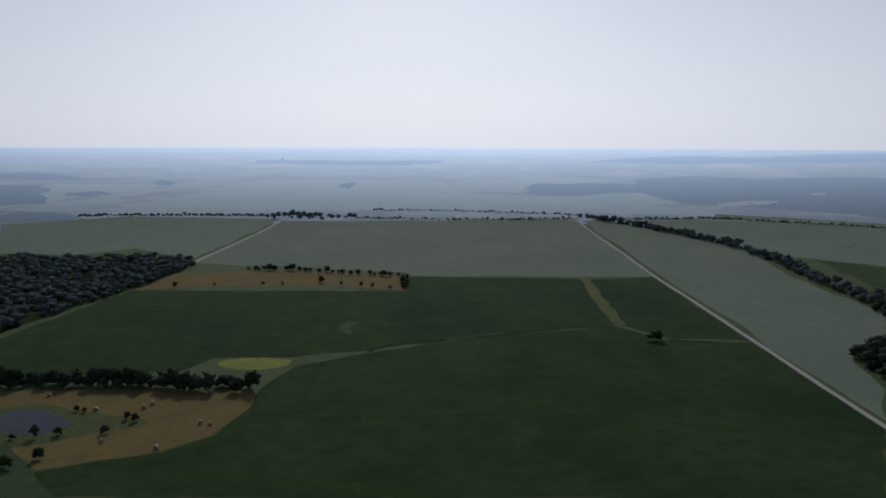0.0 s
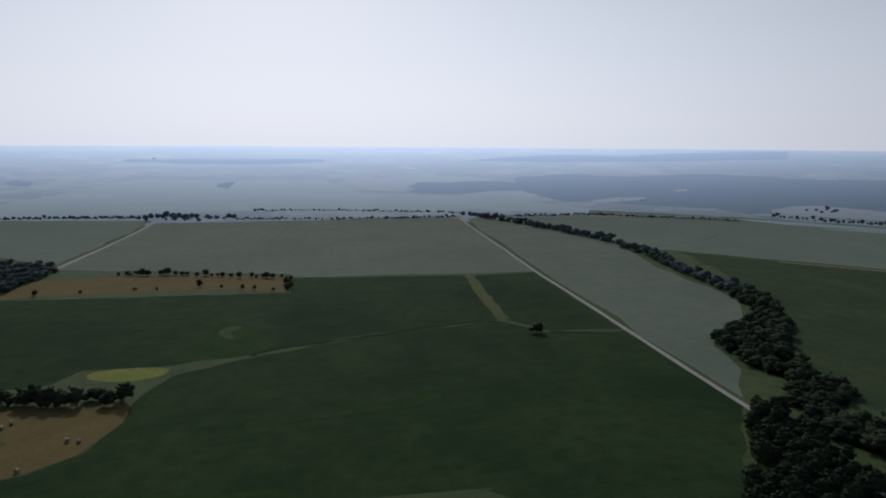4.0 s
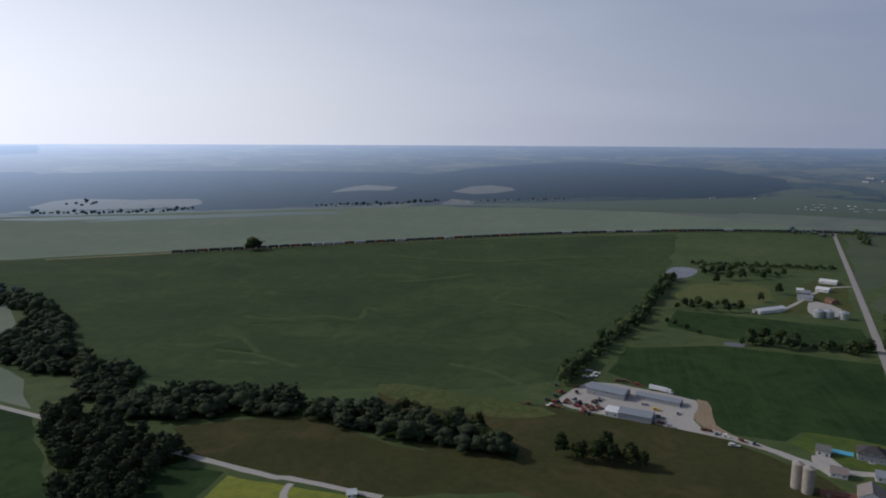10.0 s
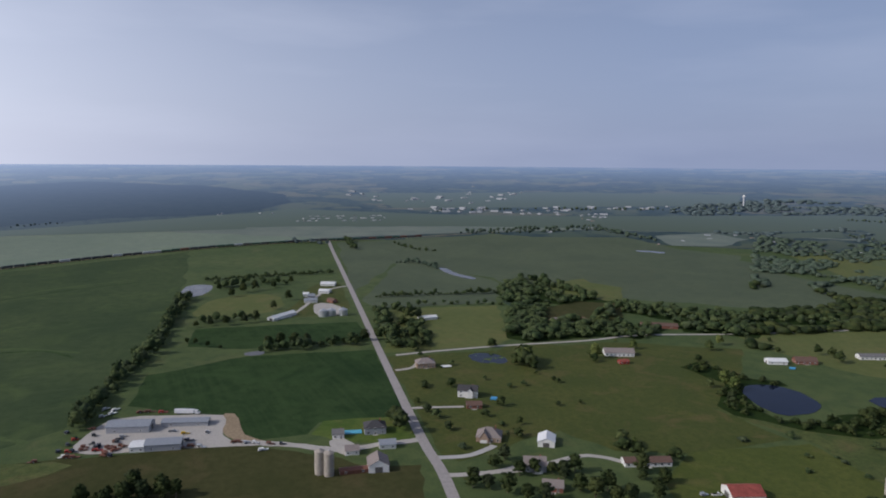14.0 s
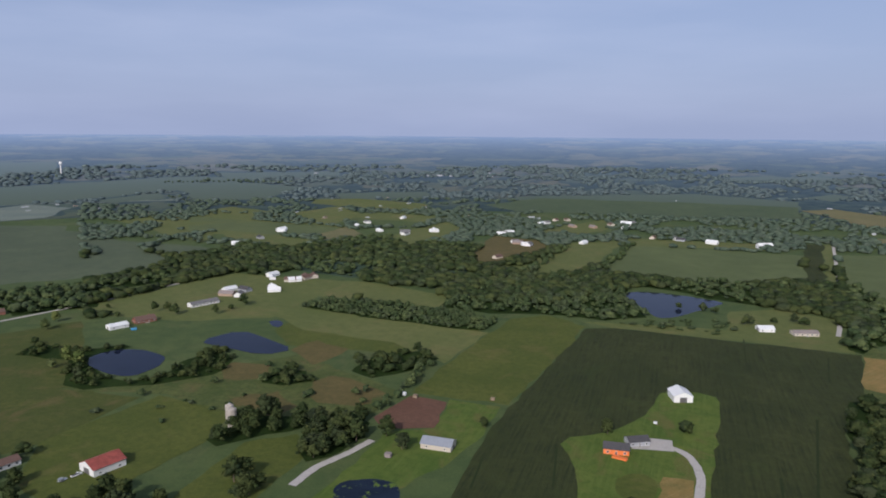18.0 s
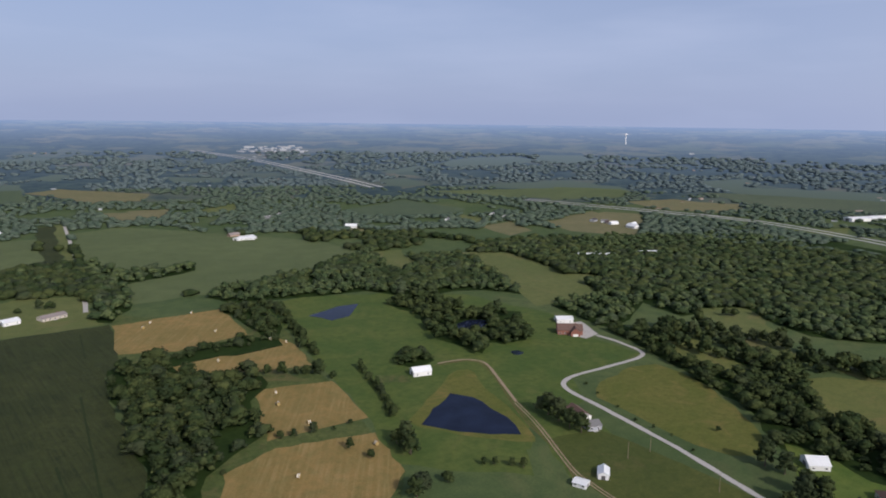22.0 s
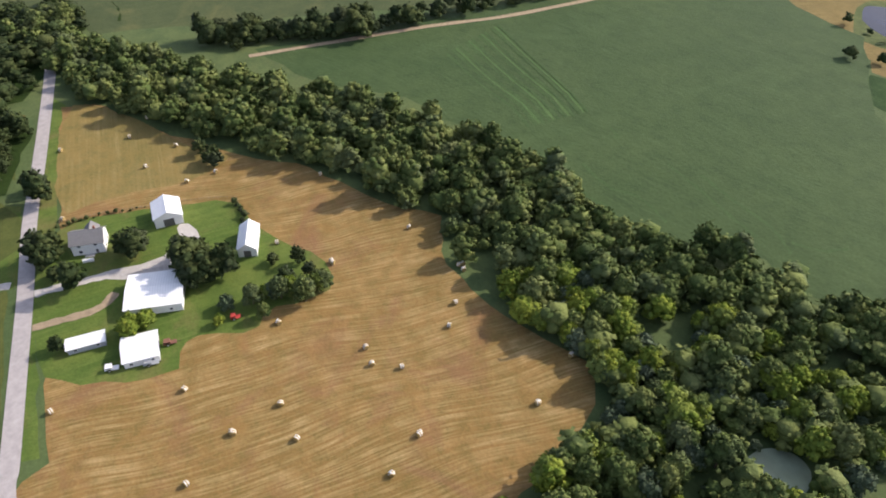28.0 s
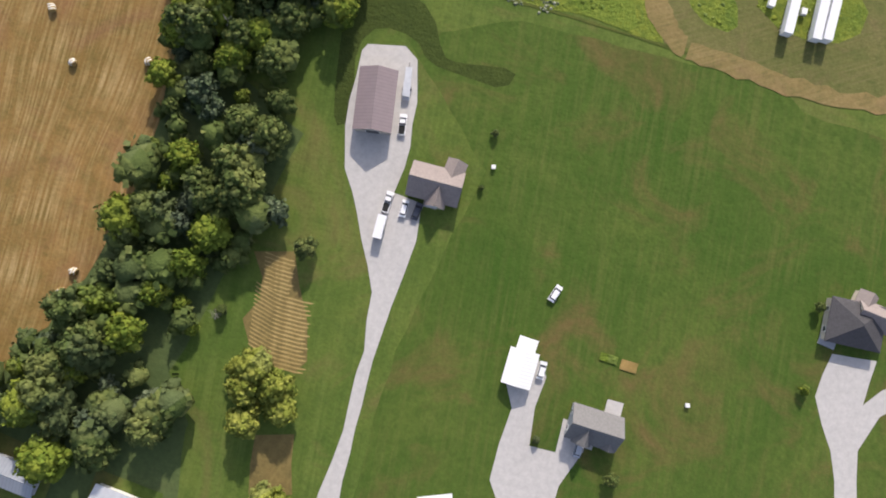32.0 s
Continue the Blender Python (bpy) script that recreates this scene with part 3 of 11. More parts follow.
# SOY_PALE made paler still, its colour imitating thicker haze
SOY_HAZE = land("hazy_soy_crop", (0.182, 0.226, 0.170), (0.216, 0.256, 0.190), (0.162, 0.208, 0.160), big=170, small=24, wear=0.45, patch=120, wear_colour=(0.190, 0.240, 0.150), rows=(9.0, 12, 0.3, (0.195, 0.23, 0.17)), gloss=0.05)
SOY_WIDE = land("wide_soy_crop", (0.04465, 0.06975, 0.03132), (0.07193, 0.099, 0.04176), (0.03473, 0.0585, 0.0261), big=120, small=12, rows=(7.0, 100, 0.45, (0.07937, 0.1057, 0.04698)), wear=0.65, patch=70, wear_colour=(0.08681, 0.1215, 0.04437), gloss=0.04)
STREAK_PALE = land("pale_eroded_streak", (0.0714, 0.1056, 0.04046), (0.09282, 0.1263, 0.04998), (0.05474, 0.08495, 0.03213), big=20, small=5, gloss=0.04)
STRAW = land("pale_yellow_straw", (0.34, 0.25, 0.10), (0.42, 0.31, 0.13), (0.27, 0.19, 0.07), big=8, small=1.5)
# reddish hay dimmed for the backlit pond meadow; also colours the garden strips
HAY_DIM = land("dim_reddish_cut_hay", (0.1646, 0.1258, 0.04959), (0.2044, 0.1483, 0.05643), (0.1297, 0.1067, 0.03933), big=38, small=5, rows=(2.4, 70, 0.6, (0.2494, 0.1909, 0.07268)), wear=0.6, patch=34, wear_colour=(0.1496, 0.09547, 0.04959), gloss=0.05)
WEEDS_DARK = land("deep_green_weed_cover", (0.1286, 0.1845, 0.0246), (0.1879, 0.2318, 0.03311), (0.07714, 0.1277, 0.01892), big=12, small=1.8, bump=1.3, grain=0.7)
DRY_ROUGH = land("dry_rough_ground", (0.150, 0.140, 0.066), (0.210, 0.165, 0.090), (0.105, 0.115, 0.046), big=14, small=3, wear=0.5, patch=9, wear_colour=(0.26, 0.19, 0.12))
CORN_TRACK = land("wheel_track_in_corn", (0.024, 0.036, 0.011), (0.032, 0.044, 0.013), (0.020, 0.031, 0.010), big=20, small=3)
STREAK_DARK = land("dark_row_in_soy", (0.0405, 0.075, 0.0225), (0.054, 0.095, 0.0285), (0.03375, 0.0625, 0.0195), big=20, small=4)
OLIVE_MOWN = land("olive_mown_grass", (0.1032, 0.1152, 0.03096), (0.1419, 0.1342, 0.04472), (0.07912, 0.09632, 0.02408), big=18, small=3, rows=(1.4, 30, 0.7, (0.172, 0.1462, 0.0602)), wear=0.6, patch=12, wear_colour=(0.172, 0.1247, 0.0602), grain=0.8)
# copy of LEAF for trees towards the sun, greyed and lifted as by haze
LEAF_SUNWARD = leaf("sunward_hazy_tree_leaves", (0.024, 0.037, 0.021), (0.046, 0.062, 0.032), (0.078, 0.094, 0.046))


# ---- shared builders ----
RISE0, RISE1, RISE_TOP, RISE_POW = 1500.0, 4950.0, 146.0, 1.35


def ground_z(x, y):
    """The land is level round the eye and climbs gently to the hazy rim."""
    r = math.hypot(x, y)
    return 0.0 if r <= RISE0 else RISE_TOP * ((min(r, RISE1) - RISE0) / (RISE1 - RISE0)) ** RISE_POW


def lift(x, y, lv):
    """Layers lie 2 cm apart, more on the far slopes."""
    return lv * 0.02 * (1.0 if math.hypot(x, y) < RISE0 else 8.0)


def outline(pts):
    return pts, min(p[0] for p in pts), max(p[0] for p in pts), min(p[1] for p in pts), max(p[1] for p in pts)


def within(x, y, shapes):
    return any(x0 < x < x1 and y0 < y < y1 and inside(x, y, pts) for pts, x0, x1, y0, y1 in shapes)


def mesh_of(name, verts, faces, mats):
    me = bpy.data.meshes.new(name)
    me.from_pydata(verts, [], faces)
    for mt in (mats if isinstance(mats, (list, tuple)) else [mats]):
        me.materials.append(mt)
    return me


def part(name, bm, material, parent, label=""):
    me = bpy.data.meshes.new(name)
    bm.to_mesh(me)
    bm.free()
    me.materials.append(material)
    ob = new(name, me)
    ob.parent = parent
    if label:
        tagged(ob, label)
    return ob


def empty(name, label, category, x, y, turn=0.0, group="", z=None):
    e = new(name)
    e.matrix_basis = pose(x, y, ground_z(x, y) if z is None else z, 0, 0, turn)
    return tagged(e, label, category, group)


def smooth_ring(pts, steps=3, passes=2):
    """Chaikin corner cutting of a closed outline."""
    for _ in range(passes):
        out = []
        for i, (x, y) in enumerate(pts):
            u, v = pts[(i + 1) % len(pts)]
            out += [(x * 0.75 + u * 0.25, y * 0.75 + v * 0.25), (x * 0.25 + u * 0.75, y * 0.25 + v * 0.75)]
        pts = out
    return pts


def ragged(pts, step, amount, seed):
    """The outline with wandering edges, as grass grows into a margin."""
    rnd, out = random.Random(seed), []
    for i, (x, y) in enumerate(pts):
        u, v = pts[(i + 1) % len(pts)]
        n = max(1, min(14, int(math.hypot(u - x, v - y) / step)))
        for k in range(n):
            a = amount if k else amount * 0.4
            out.append((x + (u - x) * k / n + rnd.uniform(-a, a), y + (v - y) * k / n + rnd.uniform(-a, a)))
    return out


CLEAR, OPEN = [], []


def area(name, label, material, pts, lv, category="field", soft=0, wander=0.0, top=0):
    """A piece of land or water with the given outline, lv layers above the ground sheet; top: how far it keeps trees off."""
    if soft:
        pts = smooth_ring(pts, passes=soft)
    far = max(math.hypot(x, y) for x, y in pts)
    if wander:
        pts = ragged(pts, max(6.0, far * 0.02), wander, len(pts) + lv)
    if top:
        OPEN.append(outline(pts))
    if top > 1:
        CLEAR.append(outline(pts))
    bm = bmesh.new()
    f = bm.faces.new([bm.verts.new((x, y, 0)) for x, y in pts])
    bmesh.ops.triangulate(bm, faces=[f])
    if far > RISE0:
        for _ in range(4):
            long_edges = [e for e in bm.edges if e.calc_length() > 130]
            if not long_edges:
                break
            bmesh.ops.subdivide_edges(bm, edges=long_edges, cuts=1)
    for v in bm.verts:
        v.co.z = ground_z(v.co.x, v.co.y) + lift(v.co.x, v.co.y, lv)
    for f in bm.faces:
        f.normal_update()
        if f.normal.z < 0:
            f.normal_flip()
    me = bpy.data.meshes.new(name)
    bm.to_mesh(me)
    bm.free()
    me.materials.append(material)
    return tagged(new(name, me), label, category, kind="structure")


def curve_points(pts, per=6):
    """A smooth line through the points (Catmull-Rom)."""
    out = []
    for i in range(len(pts) - 1):
        p0, p1, p2, p3 = pts[max(i - 1, 0)], pts[i], pts[i + 1], pts[min(i + 2, len(pts) - 1)]
        for k in range(per):
            s = k / per
            out.append(tuple(0.5 * (2 * b + (c - a) * s + (2 * a - 5 * b + 4 * c - d) * s * s + (3 * b - a - 3 * c + d) * s ** 3) for a, b, c, d in zip(p0, p1, p2, p3)))
    return out + [pts[-1]]


def ribbon(name, label, material, pts, width, lv, category="road", wobble=0.0, thick=0.0):
    """A road, lane or track of the given width along a line."""
    line = curve_points(pts)
    rnd = random.Random(len(pts) + int(width * 10))
    verts, faces = [], []
    for i, (x, y) in enumerate(line):
        a, b = line[max(i - 1, 0)], line[min(i + 1, len(line) - 1)]
        d = math.hypot(b[0] - a[0], b[1] - a[1]) or 1
        nx, ny = -(b[1] - a[1]) / d, (b[0] - a[0]) / d
        for s in (-1, 1):
            w = width / 2 + rnd.uniform(-wobble, wobble)
            u, v = x + nx * s * w, y + ny * s * w
            verts.append((u, v, ground_z(u, v) + lift(u, v, lv) + thick))
    for i in range(len(line) - 1):
        faces.append((2 * i, 2 * i + 2, 2 * i + 3, 2 * i + 1)[::-1])
    if width >= 6 and category in ("road", "highway"):
        w = width / 2 + (5 if category == "road" else 26)
        for (x, y), (u, v) in zip(pts, pts[1:]):
            d = math.hypot(u - x, v - y)
            nx, ny = -(v - y) / d * w, (u - x) / d * w
            strip = outline([(x + nx, y + ny), (u + nx, v + ny), (u - nx, v - ny), (x - nx, y - ny)])
            OPEN.append(strip)
            CLEAR.append(strip)
    me = mesh_of(name, verts, faces, material)
    return tagged(new(name, me), label, category, kind="structure")


def inside(x, y, pts):
    hit = False
    j = len(pts) - 1
    for i in range(len(pts)):
        (xi, yi), (xj, yj) = pts[i], pts[j]
        if (yi > y) != (yj > y) and x < (xj - xi) * (y - yi) / (yj - yi) + xi:
            hit = not hit
        j = i
    return hit


# ---- foliage templates: arrays of points and faces ----
def ball(level):
    bm = bmesh.new()
    bmesh.ops.create_icosphere(bm, subdivisions=level, radius=1.0)
    v = np.array([q.co[:] for q in bm.verts])
    f = np.array([[q.index for q in p.verts] for p in bm.faces])
    bm.free()
    return v, f


BALLS = {k: ball(k) for k in (1, 2, 3)}


def crown_arrays(seed, height, radius, lobes, level, tufts, tuft_size, low=0.3, rough=0.28, fine=1.0):
    """A crown of a few boughs, each of them a cluster of uneven lobes, with tufts of leaves standing off; its foot at z = 0."""
    rnd = np.random.RandomState(seed)
    vs, fs, n = [], [], 0
    bv, bf = BALLS[level]
    centres = []
    for k in range(lobes):
        a = k * 2.4 + rnd.uniform(-0.5, 0.5)
        up = (k + 0.5) / lobes
        if k < 2:
            c, size = np.array([0, 0, height * (0.5 + 0.16 * k)]), radius * (0.62 if lobes > 4 else 0.75)
        else:
            rad = radius * 0.74 * math.sqrt(max(0.06, 1 - (up * 1.25 - 0.28) ** 2)) * rnd.uniform(0.6, 1.12)
            c = np.array([math.cos(a) * rad, math.sin(a) * rad, height * (low + (0.95 - low) * up) - radius * 0.12])
            size = radius * rnd.uniform(0.30, 0.48) * (1.12 - 0.35 * up) * fine
        centres.append((c, size))
        wob = 1 + rough * (np.sin(bv @ rnd.uniform(-5, 5, 3) + rnd.uniform(0, 6)) * 0.6 + rnd.uniform(-0.5, 0.5, len(bv)))
        v = bv * wob[:, None] * size * np.array([1.05, 1.05, 0.85]) + c
        vs.append(v)
        fs.append(bf + n)
        n += len(v)
    quads = []
    for _ in range(tufts):
        c, size = centres[rnd.randint(len(centres))]
        d = rnd.normal(0, 1, 3)
        d[2] = abs(d[2]) * 0.9 - 0.25
        d /= np.linalg.norm(d)
        o = c + d * size * np.array([1.05, 1.05, 0.85]) * rnd.uniform(0.86, 1.2)
        u = np.cross(d + rnd.normal(0, 0.35, 3), rnd.normal(0, 1, 3))
        u /= np.linalg.norm(u)
        w = np.cross(d, u)
        s = tuft_size * rnd.uniform(0.6, 1.4)
        tip = d * s * rnd.uniform(0.2, 0.7)
        vs.append(np.array([o - u * s * 0.6, o - w * s * 0.55, o + u * s * 0.6 + tip, o + w * s * 0.55 + tip]))
        quads.append([n, n + 1, n + 2])
        quads.append([n, n + 2, n + 3])
        n += 4
    f = np.concatenate(fs + ([np.array(quads)] if quads else []))
    return np.concatenate(vs), f


def tri_mesh(name, v, f, mats, index=None, smooth=False):
    me = bpy.data.meshes.new(name)
    me.vertices.add(len(v))
    me.vertices.foreach_set("co", np.ascontiguousarray(v, dtype=np.float32).ravel())
    me.loops.add(len(f) * 3)
    me.loops.foreach_set("vertex_index", np.ascontiguousarray(f, dtype=np.int32).ravel())
    me.polygons.add(len(f))
    me.polygons.foreach_set("loop_start", np.arange(0, len(f) * 3, 3, dtype=np.int32))
    for mt in (mats if isinstance(mats, (list, tuple)) else [mats]):
        me.materials.append(mt)
    if index is not None:
        me.polygons.foreach_set("material_index", np.ascontiguousarray(index, dtype=np.int32))
    if smooth:
        me.polygons.foreach_set("use_smooth", np.ones(len(f), dtype=bool))
    me.update(calc_edges=True)
    return me


NEAR = [crown_arrays(11 + k, h, r, n, 1, 680, 0.72, rough=0.42, fine=0.66) for k, (h, r, n) in enumerate([(14, 5.6, 30), (12, 5.0, 27), (16, 6.0, 31), (9, 4.4, 23), (13, 6.4, 31)])]
STAND = [crown_arrays(21 + k, h, r, n, 1, 230, 1.05, rough=0.42, fine=0.68) for k, (h, r, n) in enumerate([(14, 5.6, 25), (12, 5.0, 22), (16, 6.0, 26), (9, 4.4, 19), (13, 6.4, 26)])]
MID = [crown_arrays(31 + k, h, r, n, 1, 190, 1.0, 0.22, 0.38, 0.72) for k, (h, r, n) in enumerate([(14, 5.8, 18), (12, 5.2, 16), (16, 6.2, 20), (9, 4.6, 13)])]
LUSH = [crown_arrays(36 + k, h, r, n, 1, 85, 1.25, 0.16, 0.42, 0.74) for k, (h, r, n) in enumerate([(14, 6.4, 13), (11, 6.6, 12), (15.5, 6.0, 13), (9, 5.4, 10), (12, 7.0, 13)])]
LOW = [crown_arrays(41 + k, h, r, n, 1, 16, 1.7, 0.2, 0.36, 0.92) for k, (h, r, n) in enumerate([(14, 6.9, 9), (11, 7.2, 8), (15.5, 6.4, 9), (9, 5.8, 6), (12, 7.6, 9)])]
FAR = [crown_arrays(51 + k, h, r, n, 1, 8, 2.4, 0.15, 0.32, 1.05) for k, (h, r, n) in enumerate([(12.5, 7.8, 6), (10, 8.2, 5), (13.5, 7.4, 5), (8, 6.6, 4)])]
DIST = [crown_arrays(61 + k, h, r, n, 1, 0, 3.0, 0.1, 0.3) for k, (h, r, n) in enumerate([(11.5, 10.0, 2), (9.5, 10.6, 2), (12.5, 9.6, 2)])]
WEED = [crown_arrays(81 + k, h, r, n, 1, 7, 0.5, 0.05) for k, (h, r, n) in enumerate([(1.6, 2.0, 2), (1.2, 1.7, 2), (2.0, 2.2, 3)])]
BUSH = [crown_arrays(71 + k, h, r, n, 1, 30, 0.6, 0.05) for k, (h, r, n) in enumerate([(3.2, 2.2, 6), (2.4, 1.8, 5), (4.2, 2.6, 7)])]


def grow(name, label, places, templates, material, category="trees", seed=1, flat=1.0):
    """Many plants as one piece of growth; places: (x, y, size)."""
    rnd = np.random.RandomState(seed)
    vs, fs, n = [], [], 0
    for x, y, s in places:
        v, f = templates[rnd.randint(len(templates))]
        a = rnd.uniform(0, 6.283)
        ca, sa = math.cos(a), math.sin(a)
        k = s * flat * rnd.uniform(0.82, 1.18)
        q = np.empty_like(v)
        q[:, 0] = (v[:, 0] * ca - v[:, 1] * sa) * s + x
        q[:, 1] = (v[:, 0] * sa + v[:, 1] * ca) * s + y
        q[:, 2] = v[:, 2] * k + ground_z(x, y) + 0.05
        vs.append(q)
        fs.append(f + n)
        n += len(v)
    if not vs:
        return None
    return tagged(new(name, tri_mesh(name, np.concatenate(vs), np.concatenate(fs), material, smooth=templates is DIST or templates is FAR or templates is LOW)), label, category, kind="stuff")


def scatter(pts, spacing, seed, size=1.0, keep_off=(), jitter=0.42):
    """Places on a jittered grid inside an outline."""
    rnd, out = random.Random(seed), []
    x0, x1 = min(p[0] for p in pts), max(p[0] for p in pts)
    y0, y1 = min(p[1] for p in pts), max(p[1] for p in pts)
    y, row = y0, 0
    while y <= y1:
        x = x0 + (row % 2) * spacing / 2
        while x <= x1:
            u, v = x + rnd.uniform(-jitter, jitter) * spacing, y + rnd.uniform(-jitter, jitter) * spacing
            if inside(u, v, pts) and not within(u, v, keep_off) and math.hypot(u, v) < 1960 and (spacing < 7 or noise.noise((u / 22, v / 22, 1.7)) < 0.40):
                out.append((u, v, size * rnd.choice((0.5, 0.68, 0.82, 0.92, 1.0, 1.08, 1.18))))
            x += spacing
        y += spacing * 0.87
        row += 1
    return out


def countryside(a0, a1, r0, r1, step, level, seed, material=None):
    """Woods and hedges of the rolling country beyond, broken by clearings; spacing widens outwards."""
    rnd, rows, r = random.Random(seed), {}, r0
    while r < r1:
        d = r * step
        n = int((a1 - a0) * r / d)
        for k in range(n):
            a, q = a0 + (a1 - a0) * (k + rnd.uniform(-0.45, 0.45)) / n, r + rnd.uniform(-0.45, 0.45) * d
            x, y = math.sin(a) * q, math.cos(a) * q
            field = noise.noise((x / 190, y / 190, 3.1)) + 0.5 * noise.noise((x / 70, y / 70, 8.3))
            hedge = abs(noise.noise((x / 310, y / 310, 6.2)))
            if (field > level + max(0.0, a - a1 + 0.3) * 1.4 or hedge < 0.03) and not within(x, y, OPEN):
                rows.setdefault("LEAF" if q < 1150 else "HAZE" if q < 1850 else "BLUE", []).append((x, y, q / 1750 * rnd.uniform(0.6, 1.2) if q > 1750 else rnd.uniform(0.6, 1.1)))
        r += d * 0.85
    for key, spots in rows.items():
        # leaf copies turn paler and bluer outwards, standing in for haze
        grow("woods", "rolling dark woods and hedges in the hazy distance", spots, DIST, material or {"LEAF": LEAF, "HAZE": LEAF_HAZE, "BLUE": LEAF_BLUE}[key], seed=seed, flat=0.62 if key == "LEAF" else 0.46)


def row_of(pts, spacing, width, seed, size=1.0, gap=0.0):
    """Places along a line, strewn over its width."""
    rnd, out, carry = random.Random(seed), [], 0.0
    for (x, y), (u, v) in zip(pts, pts[1:]):
        d = math.hypot(u - x, v - y) or 1e-6
        s = carry
        while s < d:
            if rnd.random() >= gap:
                o = rnd.uniform(-width / 2, width / 2)
                out.append((x + (u - x) * s / d - (v - y) / d * o, y + (v - y) * s / d + (u - x) / d * o, size * rnd.choice((0.6, 0.75, 0.9, 1.0, 1.12, 1.25))))
            s += spacing * rnd.uniform(0.7, 1.3)
        carry = s - d
    return out


def tapered(bm, a, b, r0, r1, sides=7):
    a, b = Vector(a), Vector(b)
    t = (b - a).to_track_quat("Z", "Y").to_matrix()
    rings = []
    for p, r in ((a, r0), (b, r1)):
        rings.append([bm.verts.new(p + t @ Vector((math.cos(6.2832 * k / sides) * r, math.sin(6.2832 * k / sides) * r, 0))) for k in range(sides)])
    for k in range(sides):
        bm.faces.new((rings[0][k], rings[0][(k + 1) % sides], rings[1][(k + 1) % sides], rings[1][k]))
    bm.faces.new(rings[1])
    bm.faces.new(rings[0][::-1])


def tree_master(name, label, arrays, height, material, bark):
    """A tree of its own: trunk, limbs and crown."""
    e = empty(name, label, "tree", 0, 0, z=-900)
    bm = bmesh.new()
    tapered(bm, (0, 0, -0.3), (0.1, 0, height * 0.3), height * 0.026, height * 0.018)
    tapered(bm, (0.1, 0, height * 0.3), (0.2, 0.1, height * 0.75), height * 0.018, height * 0.006)
    part("trunk", bm, bark, e)
    for k in range(4):
        bm = bmesh.new()
        a = k * 1.7 + 0.4
        z = height * (0.26 + 0.07 * k)
        tapered(bm, (0.1, 0, z), (math.cos(a) * height * 0.2, math.sin(a) * height * 0.2, z + height * 0.22), height * 0.011, height * 0.003, 5)
        part("limb", bm, bark, e)
    c = new("crown", tri_mesh("crown", arrays[0], arrays[1], material))
    c.parent = e
    return e


def box(bm, x0, y0, z0, x1, y1, z1):
    v = [bm.verts.new(p) for p in ((x0, y0, z0), (x1, y0, z0), (x1, y1, z0), (x0, y1, z0), (x0, y0, z1), (x1, y0, z1), (x1, y1, z1), (x0, y1, z1))]
    for q in ((3, 2, 1, 0), (4, 5, 6, 7), (0, 1, 5, 4), (1, 2, 6, 5), (2, 3, 7, 6), (3, 0, 4, 7)):
        bm.faces.new([v[i] for i in q])


def prism(bm, profile, x0, x1):
    """Extrude an outline in y, z along x."""
    a = [bm.verts.new((x0, y, z)) for y, z in profile]
    b = [bm.verts.new((x1, y, z)) for y, z in profile]
    n = len(profile)
    for i in range(n):
        bm.faces.new((a[i], b[i], b[(i + 1) % n], a[(i + 1) % n]))
    bm.faces.new(a[::-1])
    bm.faces.new(b)
    bmesh.ops.recalc_face_normals(bm, faces=bm.faces)


def gable_walls(e, l, d, eave, ridge, wall, x=0.0, y=0.0):
    bm = bmesh.new()
    prism(bm, [(y - d / 2, -0.3), (y + d / 2, -0.3), (y + d / 2, eave), (y, ridge), (y - d / 2, eave)], x - l / 2, x + l / 2)
    return part("wall", bm, wall, e)


def gable_roof(e, l, d, eave, ridge, roof, over=0.45, thick=0.16, x=0.0, y=0.0):
    """Two roof slopes with real thickness, one mesh each."""
    s = (ridge - eave) / (d / 2)
    for side in (-1, 1):
        bm = bmesh.new()
        w = d / 2 + over
        prism(bm, [(y, ridge + 0.03), (y + side * w, ridge - s * w + 0.03), (y + side * w, ridge - s * w + 0.03 + thick), (y, ridge + 0.03 + thick)], x - l / 2 - over, x + l / 2 + over)
        part("roof_slope", bm, roof, e)
    bm = bmesh.new()
    prism(bm, [(y - 0.18, ridge + thick + 0.0), (y + 0.18, ridge + thick + 0.0), (y, ridge + thick + 0.12)], x - l / 2 - over, x + l / 2 + over)
    part("ridge_cap", bm, roof, e)


def hip_roof(e, l, d, eave, ridge, roof, over=0.5, x=0.0, y=0.0):
    bm = bmesh.new()
    hl, hd = l / 2 + over, d / 2 + over
    k = max(0.2, hl - hd)
    base = [bm.verts.new((x + sx * hl, y + sy * hd, eave)) for sx, sy in ((-1, -1), (1, -1), (1, 1), (-1, 1))]
    foot = [bm.verts.new((x + sx * hl, y + sy * hd, eave - 0.15)) for sx, sy in ((-1, -1), (1, -1), (1, 1), (-1, 1))]
    a, b = bm.verts.new((x - k, y, ridge)), bm.verts.new((x + k, y, ridge))
    bm.faces.new((base[0], base[1], b, a))
    bm.faces.new((base[2], base[3], a, b))
    bm.faces.new((base[1], base[2], b))
    bm.faces.new((base[3], base[0], a))
    for i in range(4):
        bm.faces.new((foot[i], foot[(i + 1) % 4], base[(i + 1) % 4], base[i]))
    bm.faces.new(foot[::-1])
    part("roof", bm, roof, e)


def opening(e, name, x, z, w, h, y, side, material, frame_mat=None):
    """A window or door on a long wall (side -1 or 1), a frame with a pane or leaf set back in it."""
    bm = bmesh.new()
    o = side * 0.05
    t = 0.12
